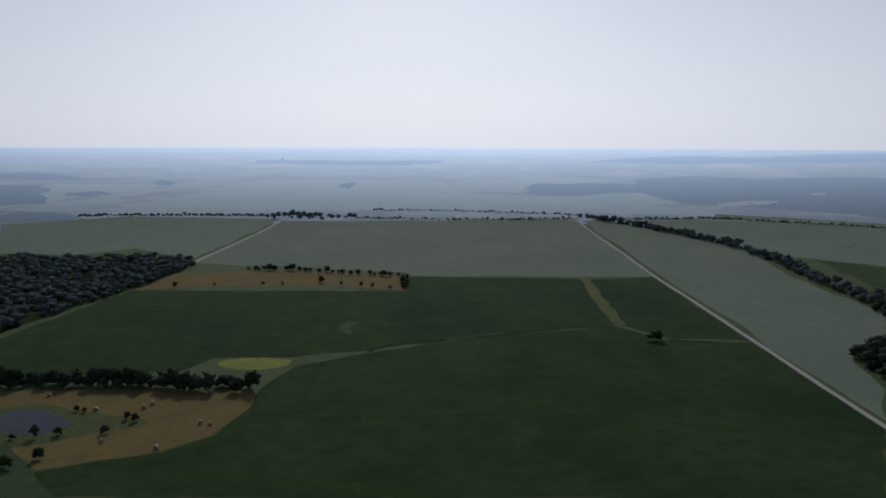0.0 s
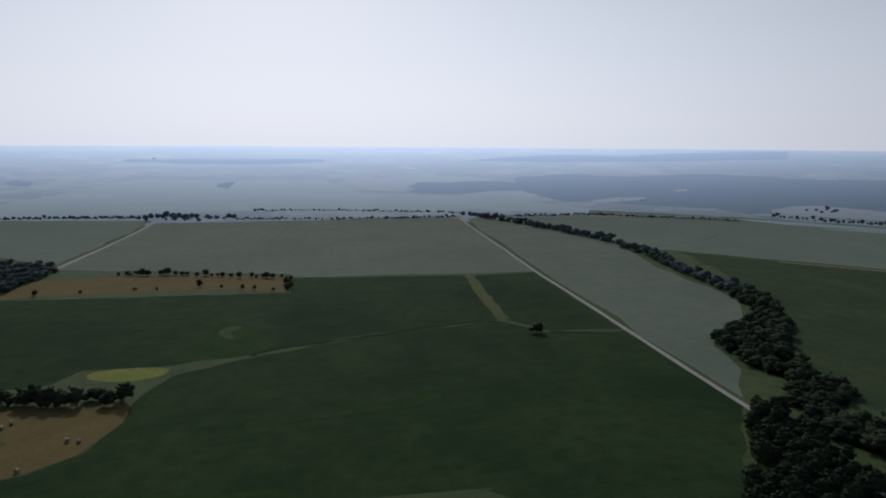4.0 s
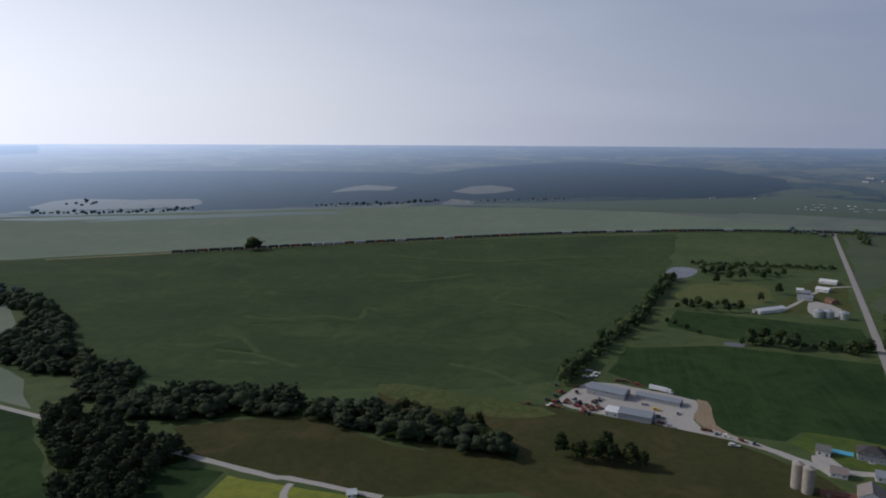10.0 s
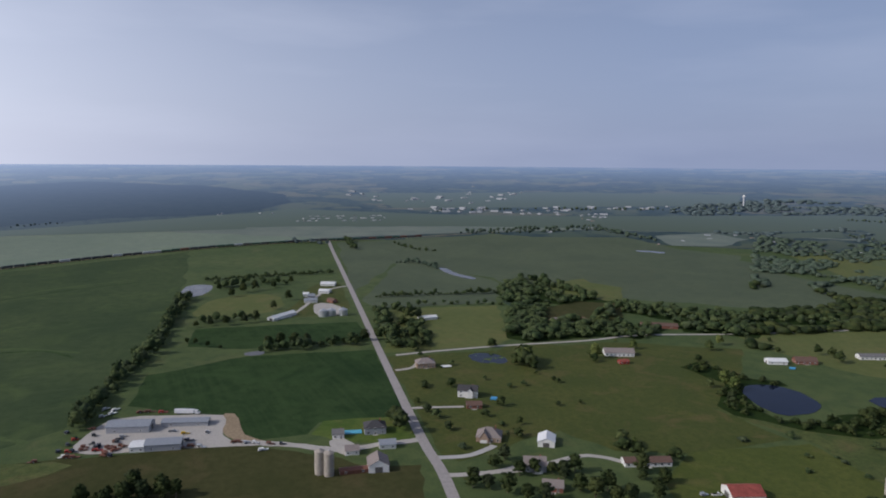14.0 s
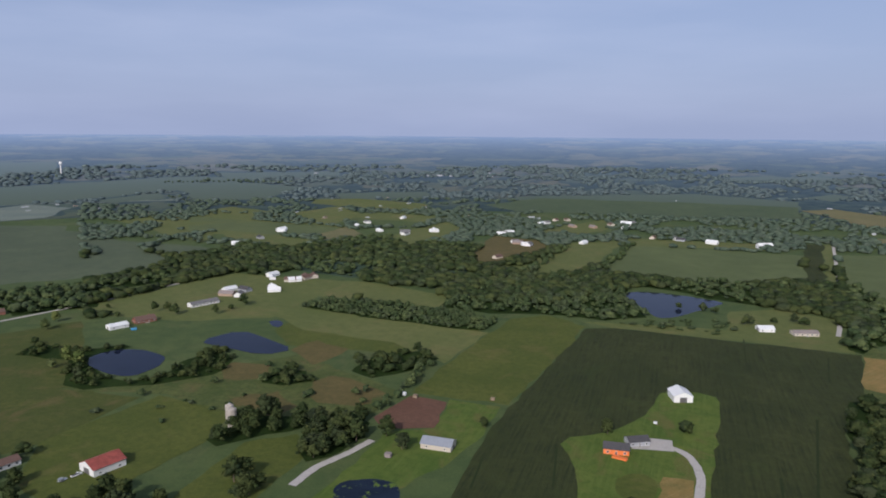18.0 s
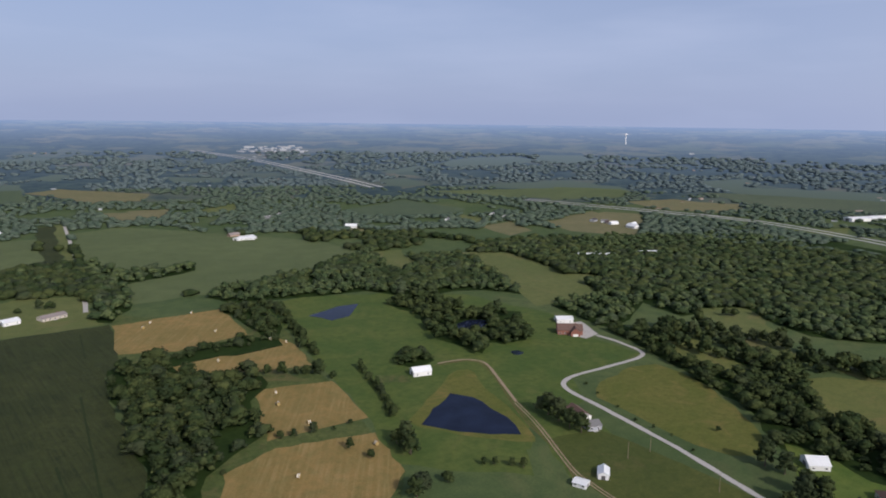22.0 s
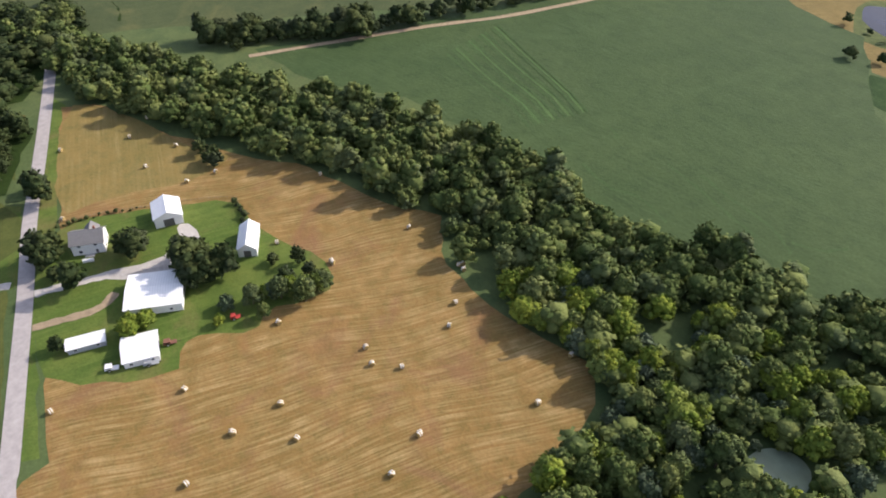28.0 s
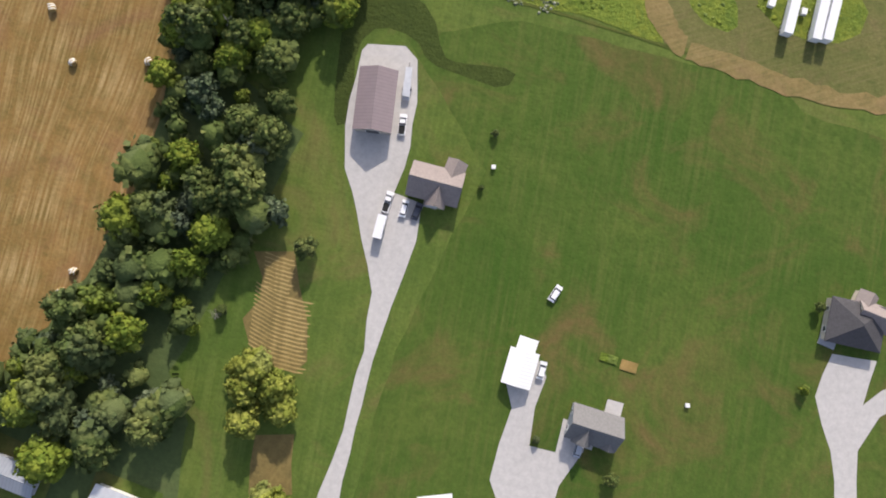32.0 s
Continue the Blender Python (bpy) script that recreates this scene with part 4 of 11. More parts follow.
    for a in ((x - w / 2 - t, z - t, x + w / 2 + t, z), (x - w / 2 - t, z + h, x + w / 2 + t, z + h + t), (x - w / 2 - t, z, x - w / 2, z + h), (x + w / 2, z, x + w / 2 + t, z + h)):
        box(bm, a[0], min(y, y + o * 2), a[1], a[2], max(y, y + o * 2), a[3])
    fr = part(name, bm, frame_mat or WHITE, e)
    bm = bmesh.new()
    box(bm, x - w / 2, min(y - o * 0.3, y + o), z, x + w / 2, max(y - o * 0.3, y + o), z + h)
    part("pane" if name == "window" else "leaf", bm, material, fr)


def end_opening(e, name, y, z, w, h, x, side, material, frame_mat=None):
    """The same on a gable end."""
    bm = bmesh.new()
    o, t = side * 0.05, 0.12
    for a in ((y - w / 2 - t, z + h, y + w / 2 + t, z + h + t), (y - w / 2 - t, z, y - w / 2, z + h), (y + w / 2, z, y + w / 2 + t, z + h)):
        box(bm, min(x, x + o * 2), a[0], a[1], max(x, x + o * 2), a[2], a[3])
    fr = part(name, bm, frame_mat or WHITE, e)
    bm = bmesh.new()
    box(bm, min(x - o * 0.3, x + o), y - w / 2, z, max(x - o * 0.3, x + o), y + w / 2, z + h)
    part("pane" if name == "window" else "leaf", bm, material, fr)


def barn(name, label, x, y, turn, l, d, eave, ridge, wall, roof, category="barn", doors=True, group="", z=None):
    """A plain gabled shed or barn with a big door in one end, side door and roof slopes."""
    e = empty(name, label, category, x, y, turn, group, z)
    gable_walls(e, l, d, eave, ridge, wall)
    gable_roof(e, l, d, eave, ridge, roof)
    if doors:
        end_opening(e, "door", 0, 0, d * 0.38, eave * 0.82, l / 2, 1, DOOR)
        end_opening(e, "door", 0, 0, d * 0.38, eave * 0.82, -l / 2, -1, DOOR)
        for k in (-0.3, 0.3):
            opening(e, "window", l * k, 1.1, 1.1, 0.9, -d / 2, -1, GLASS)
            opening(e, "window", l * k, 1.1, 1.1, 0.9, d / 2, 1, GLASS)
    return e


def house(name, label, x, y, turn, l, d, eave, ridge, wall, roof, hip=False, wing=None, porch=True, chimney=True, category="house", group=""):
    """A house: walls, roof, windows, doors, chimney; wing: (along, length, depth, side) of a cross gable."""
    e = empty(name, label, category, x, y, turn, group)
    if hip:
        bm = bmesh.new()
        box(bm, -l / 2, -d / 2, -0.3, l / 2, d / 2, eave)
        part("wall", bm, wall, e)
        hip_roof(e, l, d, eave, ridge, roof)
    else:
        gable_walls(e, l, d, eave, ridge, wall)
        gable_roof(e, l, d, eave, ridge, roof)
    if wing:
        along, wl_, wd, side = wing
        bm = bmesh.new()
        prism(bm, [(along - wl_ / 2, -0.3), (along + wl_ / 2, -0.3), (along + wl_ / 2, eave), (along, ridge * 0.92), (along - wl_ / 2, eave)], 0.0, d / 2 + wd)
        for v in bm.verts:
            v.co = Vector((v.co.y, v.co.x * side, v.co.z))
        bmesh.ops.recalc_face_normals(bm, faces=bm.faces)
        part("wing_wall", bm, wall, e)
        s = (ridge * 0.92 - eave) / (wl_ / 2)
        for q in (-1, 1):
            bm = bmesh.new()
            w = wl_ / 2 + 0.4
            prism(bm, [(along, ridge * 0.92 + 0.04), (along + q * w, ridge * 0.92 - s * w + 0.04), (along + q * w, ridge * 0.92 - s * w + 0.2), (along, ridge * 0.92 + 0.2)], 0.0, d / 2 + wd + 0.4)
            for v in bm.verts:
                v.co = Vector((v.co.y, v.co.x * side, v.co.z))
            bmesh.ops.recalc_face_normals(bm, faces=bm.faces)
            part("wing_roof", bm, roof, e)
        bm = bmesh.new()
        yy = side * (d / 2 + wd)
        box(bm, along - 2.3, min(yy, yy + side * 0.06), 0, along + 2.3, max(yy, yy + side * 0.06), 2.2)
        part("garage_door", bm, WHITE, e)
    n = max(2, int(l / 4))
    for s in (-1, 1):
        for k in range(n):
            px = -l / 2 + l * (k + 0.5) / n
            if wing and s == wing[3] and abs(px - wing[0]) < wing[1] / 2 + 0.8:
                continue
            if k == n // 2:
                opening(e, "door", px, 0.1, 1.0, 2.05, s * d / 2, s, DOOR)
            else:
                opening(e, "window", px, 0.95, 1.3, 1.2, s * d / 2, s, GLASS)
            if eave > 4.5:
                opening(e, "window", px, 3.8, 1.2, 1.2, s * d / 2, s, GLASS)
    for s in (-1, 1):
        for k in (-0.25, 0.25):
            end_opening(e, "window", d * k, 0.95, 1.2, 1.2, s * l / 2, s, GLASS)
    if chimney:
        bm = bmesh.new()
        box(bm, l * 0.22, d * 0.05, eave, l * 0.22 + 0.8, d * 0.05 + 0.8, ridge + 0.8)
        part("chimney", bm, BRICK, e)
    if porch:
        bm = bmesh.new()
        box(bm, -1.8, -d / 2 - 1.9, -0.2, 1.8, -d / 2, 0.12)
        part("porch", bm, CONCRETE, e)
    return e


# ---- the ground: one sheet to the rim, and the hazy distance on its outer slopes ----
def sheet(name, label, category, rings, material_of, mats, fall):
    n = 128
    verts, faces = [], []
    for r in rings:
        for k in range(n):
            a = 2 * math.pi * k / n
            x, y = r * math.cos(a), r * math.sin(a)
            verts.append((x, y, ground_z(x, y) + (fall if r > 1640 else 0.0)))
    for i in range(len(rings) - 1):
        a, b = i * n, (i + 1) * n
        for k in range(n):
            faces.append((a + k, b + k, b + (k + 1) % n, a + (k + 1) % n))
    me = mesh_of(name, verts, faces, mats)
    for p in me.polygons:
        p.use_smooth = True
        p.material_index = material_of(math.hypot(*p.center[:2]))
    return tagged(new(name, me), label, category, kind="structure")


sheet("ground", "green open farmland reaching to the hazy horizon", "ground", [0.01, 30, 80, 160, 280, 440, 640, 900, 1200, 1500] + [1500 + 115 * k for k in range(1, 31)], lambda r: 0, [GRASS_BASE], -2.0)
# backdrop ring whose material glows in place of hazy air
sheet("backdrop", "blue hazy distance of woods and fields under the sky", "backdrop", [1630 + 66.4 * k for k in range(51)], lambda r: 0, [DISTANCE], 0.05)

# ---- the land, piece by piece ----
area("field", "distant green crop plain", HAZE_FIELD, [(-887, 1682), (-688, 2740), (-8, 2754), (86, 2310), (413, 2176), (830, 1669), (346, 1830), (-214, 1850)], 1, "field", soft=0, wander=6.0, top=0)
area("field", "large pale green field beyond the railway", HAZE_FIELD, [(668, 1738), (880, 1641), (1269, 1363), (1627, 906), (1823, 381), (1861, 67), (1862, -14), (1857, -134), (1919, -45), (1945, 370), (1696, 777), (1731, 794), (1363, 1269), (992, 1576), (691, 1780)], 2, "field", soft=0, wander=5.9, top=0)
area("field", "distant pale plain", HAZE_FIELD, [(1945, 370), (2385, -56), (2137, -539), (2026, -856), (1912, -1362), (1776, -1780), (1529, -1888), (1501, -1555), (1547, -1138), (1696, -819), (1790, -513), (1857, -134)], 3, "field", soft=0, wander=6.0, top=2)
area("field", "dark green soybean field", SOY, [(-223, 345), (-231, 375), (-168, 401), (-145, 426), (-139, 497), (-136, 521), (-123, 563), (-52, 612), (42, 658), (177, 697), (213, 646), (291, 641), (293, 441), (235, 348)], 1, "field", soft=0, wander=2.2, top=0)
area("field", "dark green soybean field behind a ditch", SOY, [(-418, 644), (-391, 862), (-45, 868), (-47, 962), (192, 950), (182, 704), (42, 666), (-68, 615), (-129, 591), (-197, 587), (-210, 555), (-347, 530)], 1, "field", soft=0, wander=2.9, top=0)
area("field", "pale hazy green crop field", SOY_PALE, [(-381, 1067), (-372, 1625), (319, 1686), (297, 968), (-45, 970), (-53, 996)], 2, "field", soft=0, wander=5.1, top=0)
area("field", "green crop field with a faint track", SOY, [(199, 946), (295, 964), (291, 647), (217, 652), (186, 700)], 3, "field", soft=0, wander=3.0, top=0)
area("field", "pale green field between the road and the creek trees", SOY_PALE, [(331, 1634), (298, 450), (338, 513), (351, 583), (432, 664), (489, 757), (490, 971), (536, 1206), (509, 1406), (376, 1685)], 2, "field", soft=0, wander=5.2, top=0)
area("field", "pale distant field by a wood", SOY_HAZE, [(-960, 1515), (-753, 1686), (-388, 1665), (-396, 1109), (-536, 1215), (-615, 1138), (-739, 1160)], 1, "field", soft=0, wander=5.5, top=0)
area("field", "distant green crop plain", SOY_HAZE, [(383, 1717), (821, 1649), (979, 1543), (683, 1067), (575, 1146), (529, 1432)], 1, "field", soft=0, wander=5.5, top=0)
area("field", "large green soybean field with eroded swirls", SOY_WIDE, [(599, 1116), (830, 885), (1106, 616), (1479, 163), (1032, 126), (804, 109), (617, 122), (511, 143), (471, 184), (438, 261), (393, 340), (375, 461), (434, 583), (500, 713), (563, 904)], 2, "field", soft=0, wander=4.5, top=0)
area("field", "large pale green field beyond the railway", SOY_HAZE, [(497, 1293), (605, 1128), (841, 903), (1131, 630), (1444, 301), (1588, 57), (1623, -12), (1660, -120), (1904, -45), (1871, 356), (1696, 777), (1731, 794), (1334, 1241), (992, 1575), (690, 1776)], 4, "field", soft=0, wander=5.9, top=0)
area("field", "olive field below the creek trees", PASTURE_DULL, [(318, 340), (377, 279), (366, 243), (355, 195), (366, 128), (371, 104), (361, 66), (300, 171), (294, 259), (291, 293)], 1, "field", soft=0, wander=1.4, top=0)
area("field", "rough olive pasture below the yard", PASTURE_DULL, [(451, 264), (457, 185), (458, 109), (462, 28), (424, -38), (405, -54), (403, -85), (320, -74), (333, 108), (374, 221)], 3, "field", soft=0, wander=1.6, top=0)
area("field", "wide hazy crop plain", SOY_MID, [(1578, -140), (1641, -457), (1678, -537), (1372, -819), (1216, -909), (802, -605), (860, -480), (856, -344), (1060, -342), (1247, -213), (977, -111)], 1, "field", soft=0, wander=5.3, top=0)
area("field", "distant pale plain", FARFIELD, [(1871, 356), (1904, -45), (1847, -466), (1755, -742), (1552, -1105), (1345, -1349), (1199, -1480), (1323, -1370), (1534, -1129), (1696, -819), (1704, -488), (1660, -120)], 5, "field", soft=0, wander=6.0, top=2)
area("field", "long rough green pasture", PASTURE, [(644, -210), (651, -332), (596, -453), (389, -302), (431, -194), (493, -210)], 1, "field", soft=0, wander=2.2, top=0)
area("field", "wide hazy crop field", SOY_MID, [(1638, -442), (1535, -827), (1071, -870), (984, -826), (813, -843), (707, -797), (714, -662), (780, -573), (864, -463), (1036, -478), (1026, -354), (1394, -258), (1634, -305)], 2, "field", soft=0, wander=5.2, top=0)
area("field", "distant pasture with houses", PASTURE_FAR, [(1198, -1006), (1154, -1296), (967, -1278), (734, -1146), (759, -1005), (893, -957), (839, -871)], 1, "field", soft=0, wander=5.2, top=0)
area("field", "distant pale field", HAZE_FIELD, [(125, 2347), (328, 2806), (651, 2745), (630, 2612), (298, 2539)], 1, "field", soft=0, wander=6.0, top=2)
area("field", "distant pale field", HAZE_FIELD, [(442, 2144), (694, 2296), (619, 1990), (444, 1997)], 2, "field", soft=0, wander=6.0, top=2)
area("field", "distant pale field", HAZE_FIELD, [(-1317, 2093), (-1203, 2488), (-981, 2430), (-1084, 2031), (-1125, 1783)], 1, "field", soft=0, wander=6.0, top=2)
area("field", "distant pale field strip", HAZE_FIELD, [(1754, 805), (2258, 89), (1861, 69), (1790, 511)], 6, "field", soft=0, wander=6.0, top=2)
area("field", "distant pale plain", HAZE_FIELD, [(2983, -359), (2890, -1187), (2544, -1880), (2186, -1619), (2372, -402)], 1, "field", soft=0, wander=6.0, top=2)
area("field", "distant green crop field", HAZE_FIELD, [(1580, -1510), (1557, -1746), (1277, -1739), (1170, -1448), (1260, -1371)], 6, "field", soft=0, wander=6.0, top=1)
area("field", "distant green field", HAZE_FIELD, [(1090, -1510), (919, -1814), (861, -1701), (947, -1603), (1066, -1527)], 1, "field", soft=0, wander=6.0, top=1)
area("field", "distant green crop field", HAZE_FIELD, [(683, -1732), (573, -1873), (188, -2112), (-74, -2019), (-73, -1861), (164, -1855), (601, -1762)], 1, "field", soft=0, wander=6.0, top=1)
area("field", "distant crop", HAZE_FIELD, [(1594, -1620), (1257, -1712), (1179, -1441), (1309, -1324)], 7, "field", soft=0, wander=6.0, top=1)
# woodland floor sheets: tree shade put into a dark ground colour
area("woodland_floor", "ground coloured dark for shade below trees", FLOOR_HAZE, [(740, -738), (777, -895), (713, -988), (582, -1108), (482, -1068), (390, -1032), (356, -857), (332, -730), (398, -752), (506, -748), (631, -761), (688, -684)], 3, "ground", wander=6.3)
area("woodland_floor", "ground coloured dark for shade below trees", FLOOR_WOOD, [(-632, -846), (-864, -781), (-1062, -688), (-1029, -479), (-1059, -386), (-1039, -186), (-551, -90), (-515, -141), (-621, -178), (-675, -247), (-626, -281), (-600, -321), (-628, -417), (-555, -423), (-561, -481), (-590, -568), (-637, -614), (-598, -701)], 1, "ground", wander=4.9)
area("woodland_floor", "ground coloured dark for shade below trees", FLOOR_WOOD, [(-1067, -970), (-1131, -647), (-1090, -394), (-1082, -257), (-953, -193), (-808, -82), (-632, -94), (-765, -207), (-693, -250), (-679, -450), (-582, -569), (-597, -683), (-668, -760), (-825, -796)], 2, "ground", wander=5.8)
area("field", "reddish tan strip of cut hay with shrubs", HAY_DIM, [(-387, 869), (-387, 982), (-216, 1007), (-54, 970), (-44, 868), (-135, 898), (-293, 888)], 2, "field", soft=0, wander=3.2, top=1)
area("field", "tan hay meadow round a farm pond", HAY_DIM, [(-139, 506), (-136, 472), (-148, 424), (-171, 401), (-232, 377), (-243, 388), (-266, 396), (-293, 403), (-332, 408), (-387, 422), (-385, 472), (-334, 503), (-248, 508)], 2, "field", soft=0, wander=1.8, top=1)
area("field", "rough weedy hollow in a field", SOY_STREAK, [(-120, 648), (-111, 736), (-86, 731), (-69, 679), (-45, 649), (-48, 623), (-72, 608), (-121, 598), (-133, 608)], 2, "field", soft=1, wander=2.2, top=1)
area("field", "dark triangular field corner", SOY, [(273, 318), (285, 267), (235, 254), (220, 275)], 1, "field", soft=0, wander=1.3, top=1)
area("field", "bright yellow-green mown verge", CANOLA, [(236, 253), (283, 262), (287, 228), (295, 175), (267, 146), (216, 219)], 2, "field", soft=0, wander=1.2, top=1)
area("field", "dry brown rough ground", SCRUB, [(455, 266), (460, 190), (455, 116), (430, 138), (421, 185), (425, 249)], 4, "field", soft=1, wander=1.6, top=1)
area("field", "dark green crop field behind the yard", SOY, [(637, 89), (672, 28), (671, -95), (486, -95), (488, -65), (487, -28), (466, -20), (464, 20), (515, 39), (551, 109), (629, 108)], 4, "field", soft=0, wander=2.0, top=1)
area("field", "narrow green field with a hedge", SOY, [(795, 85), (799, -6), (794, -91), (709, -93), (700, 29), (719, 85)], 1, "field", soft=0, wander=2.4, top=1)
area("field", "green field by a creek", SOY_MID, [(916, -112), (1247, -218), (1178, -275), (1061, -324), (1011, -335), (870, -285), (861, -134)], 2, "field", soft=0, wander=3.8, top=1)
area("field", "bright field by a creek", PASTURE_FAR, [(985, -386), (1023, -480), (861, -458), (830, -391), (866, -362)], 3, "field", soft=0, wander=3.4, top=1)
area("field", "green field with hedges", PASTURE_FAR, [(854, -133), (853, -280), (684, -241), (658, -215), (658, -103)], 3, "field", soft=0, wander=2.7, top=1)
area("field", "mown lawns along the road", PASTURE, [(644, -103), (644, -210), (505, -210), (440, -198), (402, -109), (414, -101), (512, -102)], 5, "field", soft=0, wander=2.0, top=1)
area("field", "wide green pasture", PASTURE, [(664, -231), (640, -304), (551, -304), (539, -344), (446, -327), (386, -335), (380, -259), (396, -212), (449, -182), (527, -177), (610, -188)], 6, "field", soft=0, wander=2.1, top=1)
area("field", "rough scrubby ground with brown patches", SCRUB, [(452, -320), (397, -381), (345, -462), (276, -440), (230, -425), (226, -363), (296, -337), (374, -348)], 7, "field", soft=0, wander=1.7, top=1)
area("field", "green meadow by the creek", PASTURE_FAR, [(648, -484), (624, -703), (535, -711), (450, -733), (323, -714), (301, -656), (452, -644), (439, -548), (516, -495), (598, -477)], 1, "field", soft=0, wander=2.8, top=1)
area("field", "distant field", FARFIELD, [(1542, -908), (1563, -1076), (1430, -1088), (1342, -955), (1381, -857)], 6, "field", soft=0, wander=5.7, top=2)
area("field", "grassy strip with rough edges", PASTURE_FAR, [(159, -670), (59, -698), (-76, -711), (-78, -673), (123, -661)], 1, "field", soft=0, wander=2.1, top=1)
area("field", "large dull green field on a rise", CROP_OLIVE, [(-106, -1231), (-185, -1269), (-335, -1092), (-408, -992), (-324, -778), (-224, -746), (-112, -734), (-93, -974)], 1, "field", soft=0, wander=3.8, top=1)
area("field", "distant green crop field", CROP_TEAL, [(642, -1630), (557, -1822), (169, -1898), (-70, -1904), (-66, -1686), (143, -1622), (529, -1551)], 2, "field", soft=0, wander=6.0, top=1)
area("field", "distant pasture", PASTURE_FAR, [(1074, -1501), (980, -1588), (764, -1573), (730, -1447), (955, -1432)], 2, "field", soft=0, wander=5.6, top=1)
area("field", "distant crop", CROP_OLIVE, [(1116, -1125), (799, -1143), (694, -1117), (730, -1013), (967, -972)], 2, "field", soft=0, wander=4.8, top=1)
area("field", "rough grass between hay fields", SCRUB, [(-90, -702), (-211, -581), (-174, -301), (-133, -247), (-58, -271), (-66, -559)], 1, "field", soft=0, wander=2.1, top=1)
area("field", "wide green soybean field", SOY_DULL, [(-531, -34), (-745, -14), (-775, 114), (-1079, 111), (-1113, 484), (-1052, 554), (-390, 231), (-419, 151), (-436, 51), (-451, -24)], 1, "field", soft=0, wander=3.6, top=1)
area("field", "grass between the trees and the houses", LAWN, [(-65, 44), (-40, 82), (-36, 135), (51, 187), (112, 184), (141, 74), (82, -28), (-20, -92), (-59, -37), (-42, 32)], 1, "field", soft=0, wander=0.6, top=1)
area("field", "distant green field", HAZE_FIELD, [(-975, -1586), (-1426, -1518), (-1414, -1261), (-1370, -1261), (-1116, -1490)], 1, "field", soft=0, wander=6.0, top=1)
area("field", "distant green field", HAZE_FIELD, [(-1553, -1027), (-1797, -1055), (-1842, -772), (-1685, -792), (-1600, -953)], 1, "field", soft=0, wander=6.0, top=1)
area("field", "green field beyond a highway", HAZE_FIELD, [(-1838, 300), (-1869, 273), (-1894, 427), (-1812, 427), (-1785, 530)], 1, "field", soft=0, wander=5.8, top=1)
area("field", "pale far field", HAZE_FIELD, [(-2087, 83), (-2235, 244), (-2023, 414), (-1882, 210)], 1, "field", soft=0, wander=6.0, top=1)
area("field", "distant green field", HAZE_FIELD, [(-1662, -1254), (-1732, -1123), (-1928, -818), (-1690, -781), (-1561, -1016)], 2, "field", soft=0, wander=6.0, top=1)
area("field", "distant brown field", HAZE_FIELD, [(-2068, -765), (-2164, -667), (-1988, -612), (-1915, -674)], 1, "field", soft=0, wander=6.0, top=2)
area("field", "weedy green margin round the pond", SCRUB, [(-307, 452), (-309, 469), (-288, 482), (-247, 463), (-195, 451), (-200, 436), (-230, 423), (-250, 408), (-270, 406), (-288, 425)], 3, "field", soft=1, wander=1.7, top=1)
area("field", "yellow-green weed patch in a field", CANOLA, [(-192, 568), (-185, 587), (-128, 588), (-129, 563), (-158, 551)], 2, "field", soft=1, wander=1.8, top=1)
area("field", "pale bare washed-out strip", STREAK_PALE, [(-108, 690), (-100, 712), (-88, 714), (-84, 706), (-96, 690), (-86, 668), (-94, 664)], 3, "field", soft=1, wander=2.2, top=2)
ribbon("lane", "pale grassy farm lane", GRAVEL, [(-376, 1635), (-380, 1288), (-386, 1082)], 7, 3, "lane", wobble=1)
ribbon("lane", "pale grass strip across a field", MEADOW, [(195, 946), (187, 808), (183, 704)], 14, 4, "lane", wobble=2)
ribbon("ditch", "dark overgrown ditch", FLOOR_WOOD, [(-67, 608), (-48, 626), (42, 658), (123, 688), (174, 697)], 6, 3, "ditch", wobble=2)
ribbon("ditch", "dark overgrown ditch", FLOOR_WOOD, [(216, 648), (259, 641)], 5, 4, "ditch", wobble=2)
area("field", "bright green paddock by a pond", PASTURE_FAR, [(890, 98), (986, 73), (991, -7), (884, -13), (850, 35), (853, 90)], 1, "field", soft=1, wander=3.0, top=1)
area("yard", "bare brown dirt edge of a yard", DIRT, [(521, 40), (517, 27), (479, 24), (468, 16), (456, 1), (458, 20), (480, 38)], 5, "yard", soft=1, wander=1.6, top=2)
area("field", "bright mown pasture", MEADOW, [(382, -256), (377, -344), (311, -342), (296, -310), (296, -240), (278, -202), (345, -218)], 8, "field", soft=0, wander=1.5, top=1)
area("field", "bright mown pasture", MEADOW, [(262, -228), (273, -311), (252, -334), (230, -312), (223, -255)], 1, "field", soft=0, wander=1.3, top=1)
area("field", "long mown green meadow", MEADOW, [(412, -515), (425, -606), (284, -631), (230, -590), (233, -505), (270, -503), (320, -490), (371, -480)], 1, "field", soft=0, wander=2.2, top=1)
area("field", "bright green meadow beside corn", MEADOW, [(223, -434), (225, -649), (197, -676), (164, -665), (146, -602), (153, -437), (190, -441)], 1, "field", soft=0, wander=2.1, top=1)
area("field", "mown farmyard grass", LAWN, [(199, -316), (205, -361), (179, -379), (191, -426), (154, -430), (148, -383), (151, -342), (177, -259), (201, -255)], 2, "field", soft=0, wander=1.4, top=1)
area("field", "tall dark green corn field with rows", CORN, [(135, -301), (144, -355), (149, -430), (148, -647), (123, -661), (-83, -670), (-73, -557), (-59, -528), (-55, -481), (-58, -409), (-55, -338), (-3, -294), (121, -269)], 3, "field", soft=0, wander=2.0, top=2)
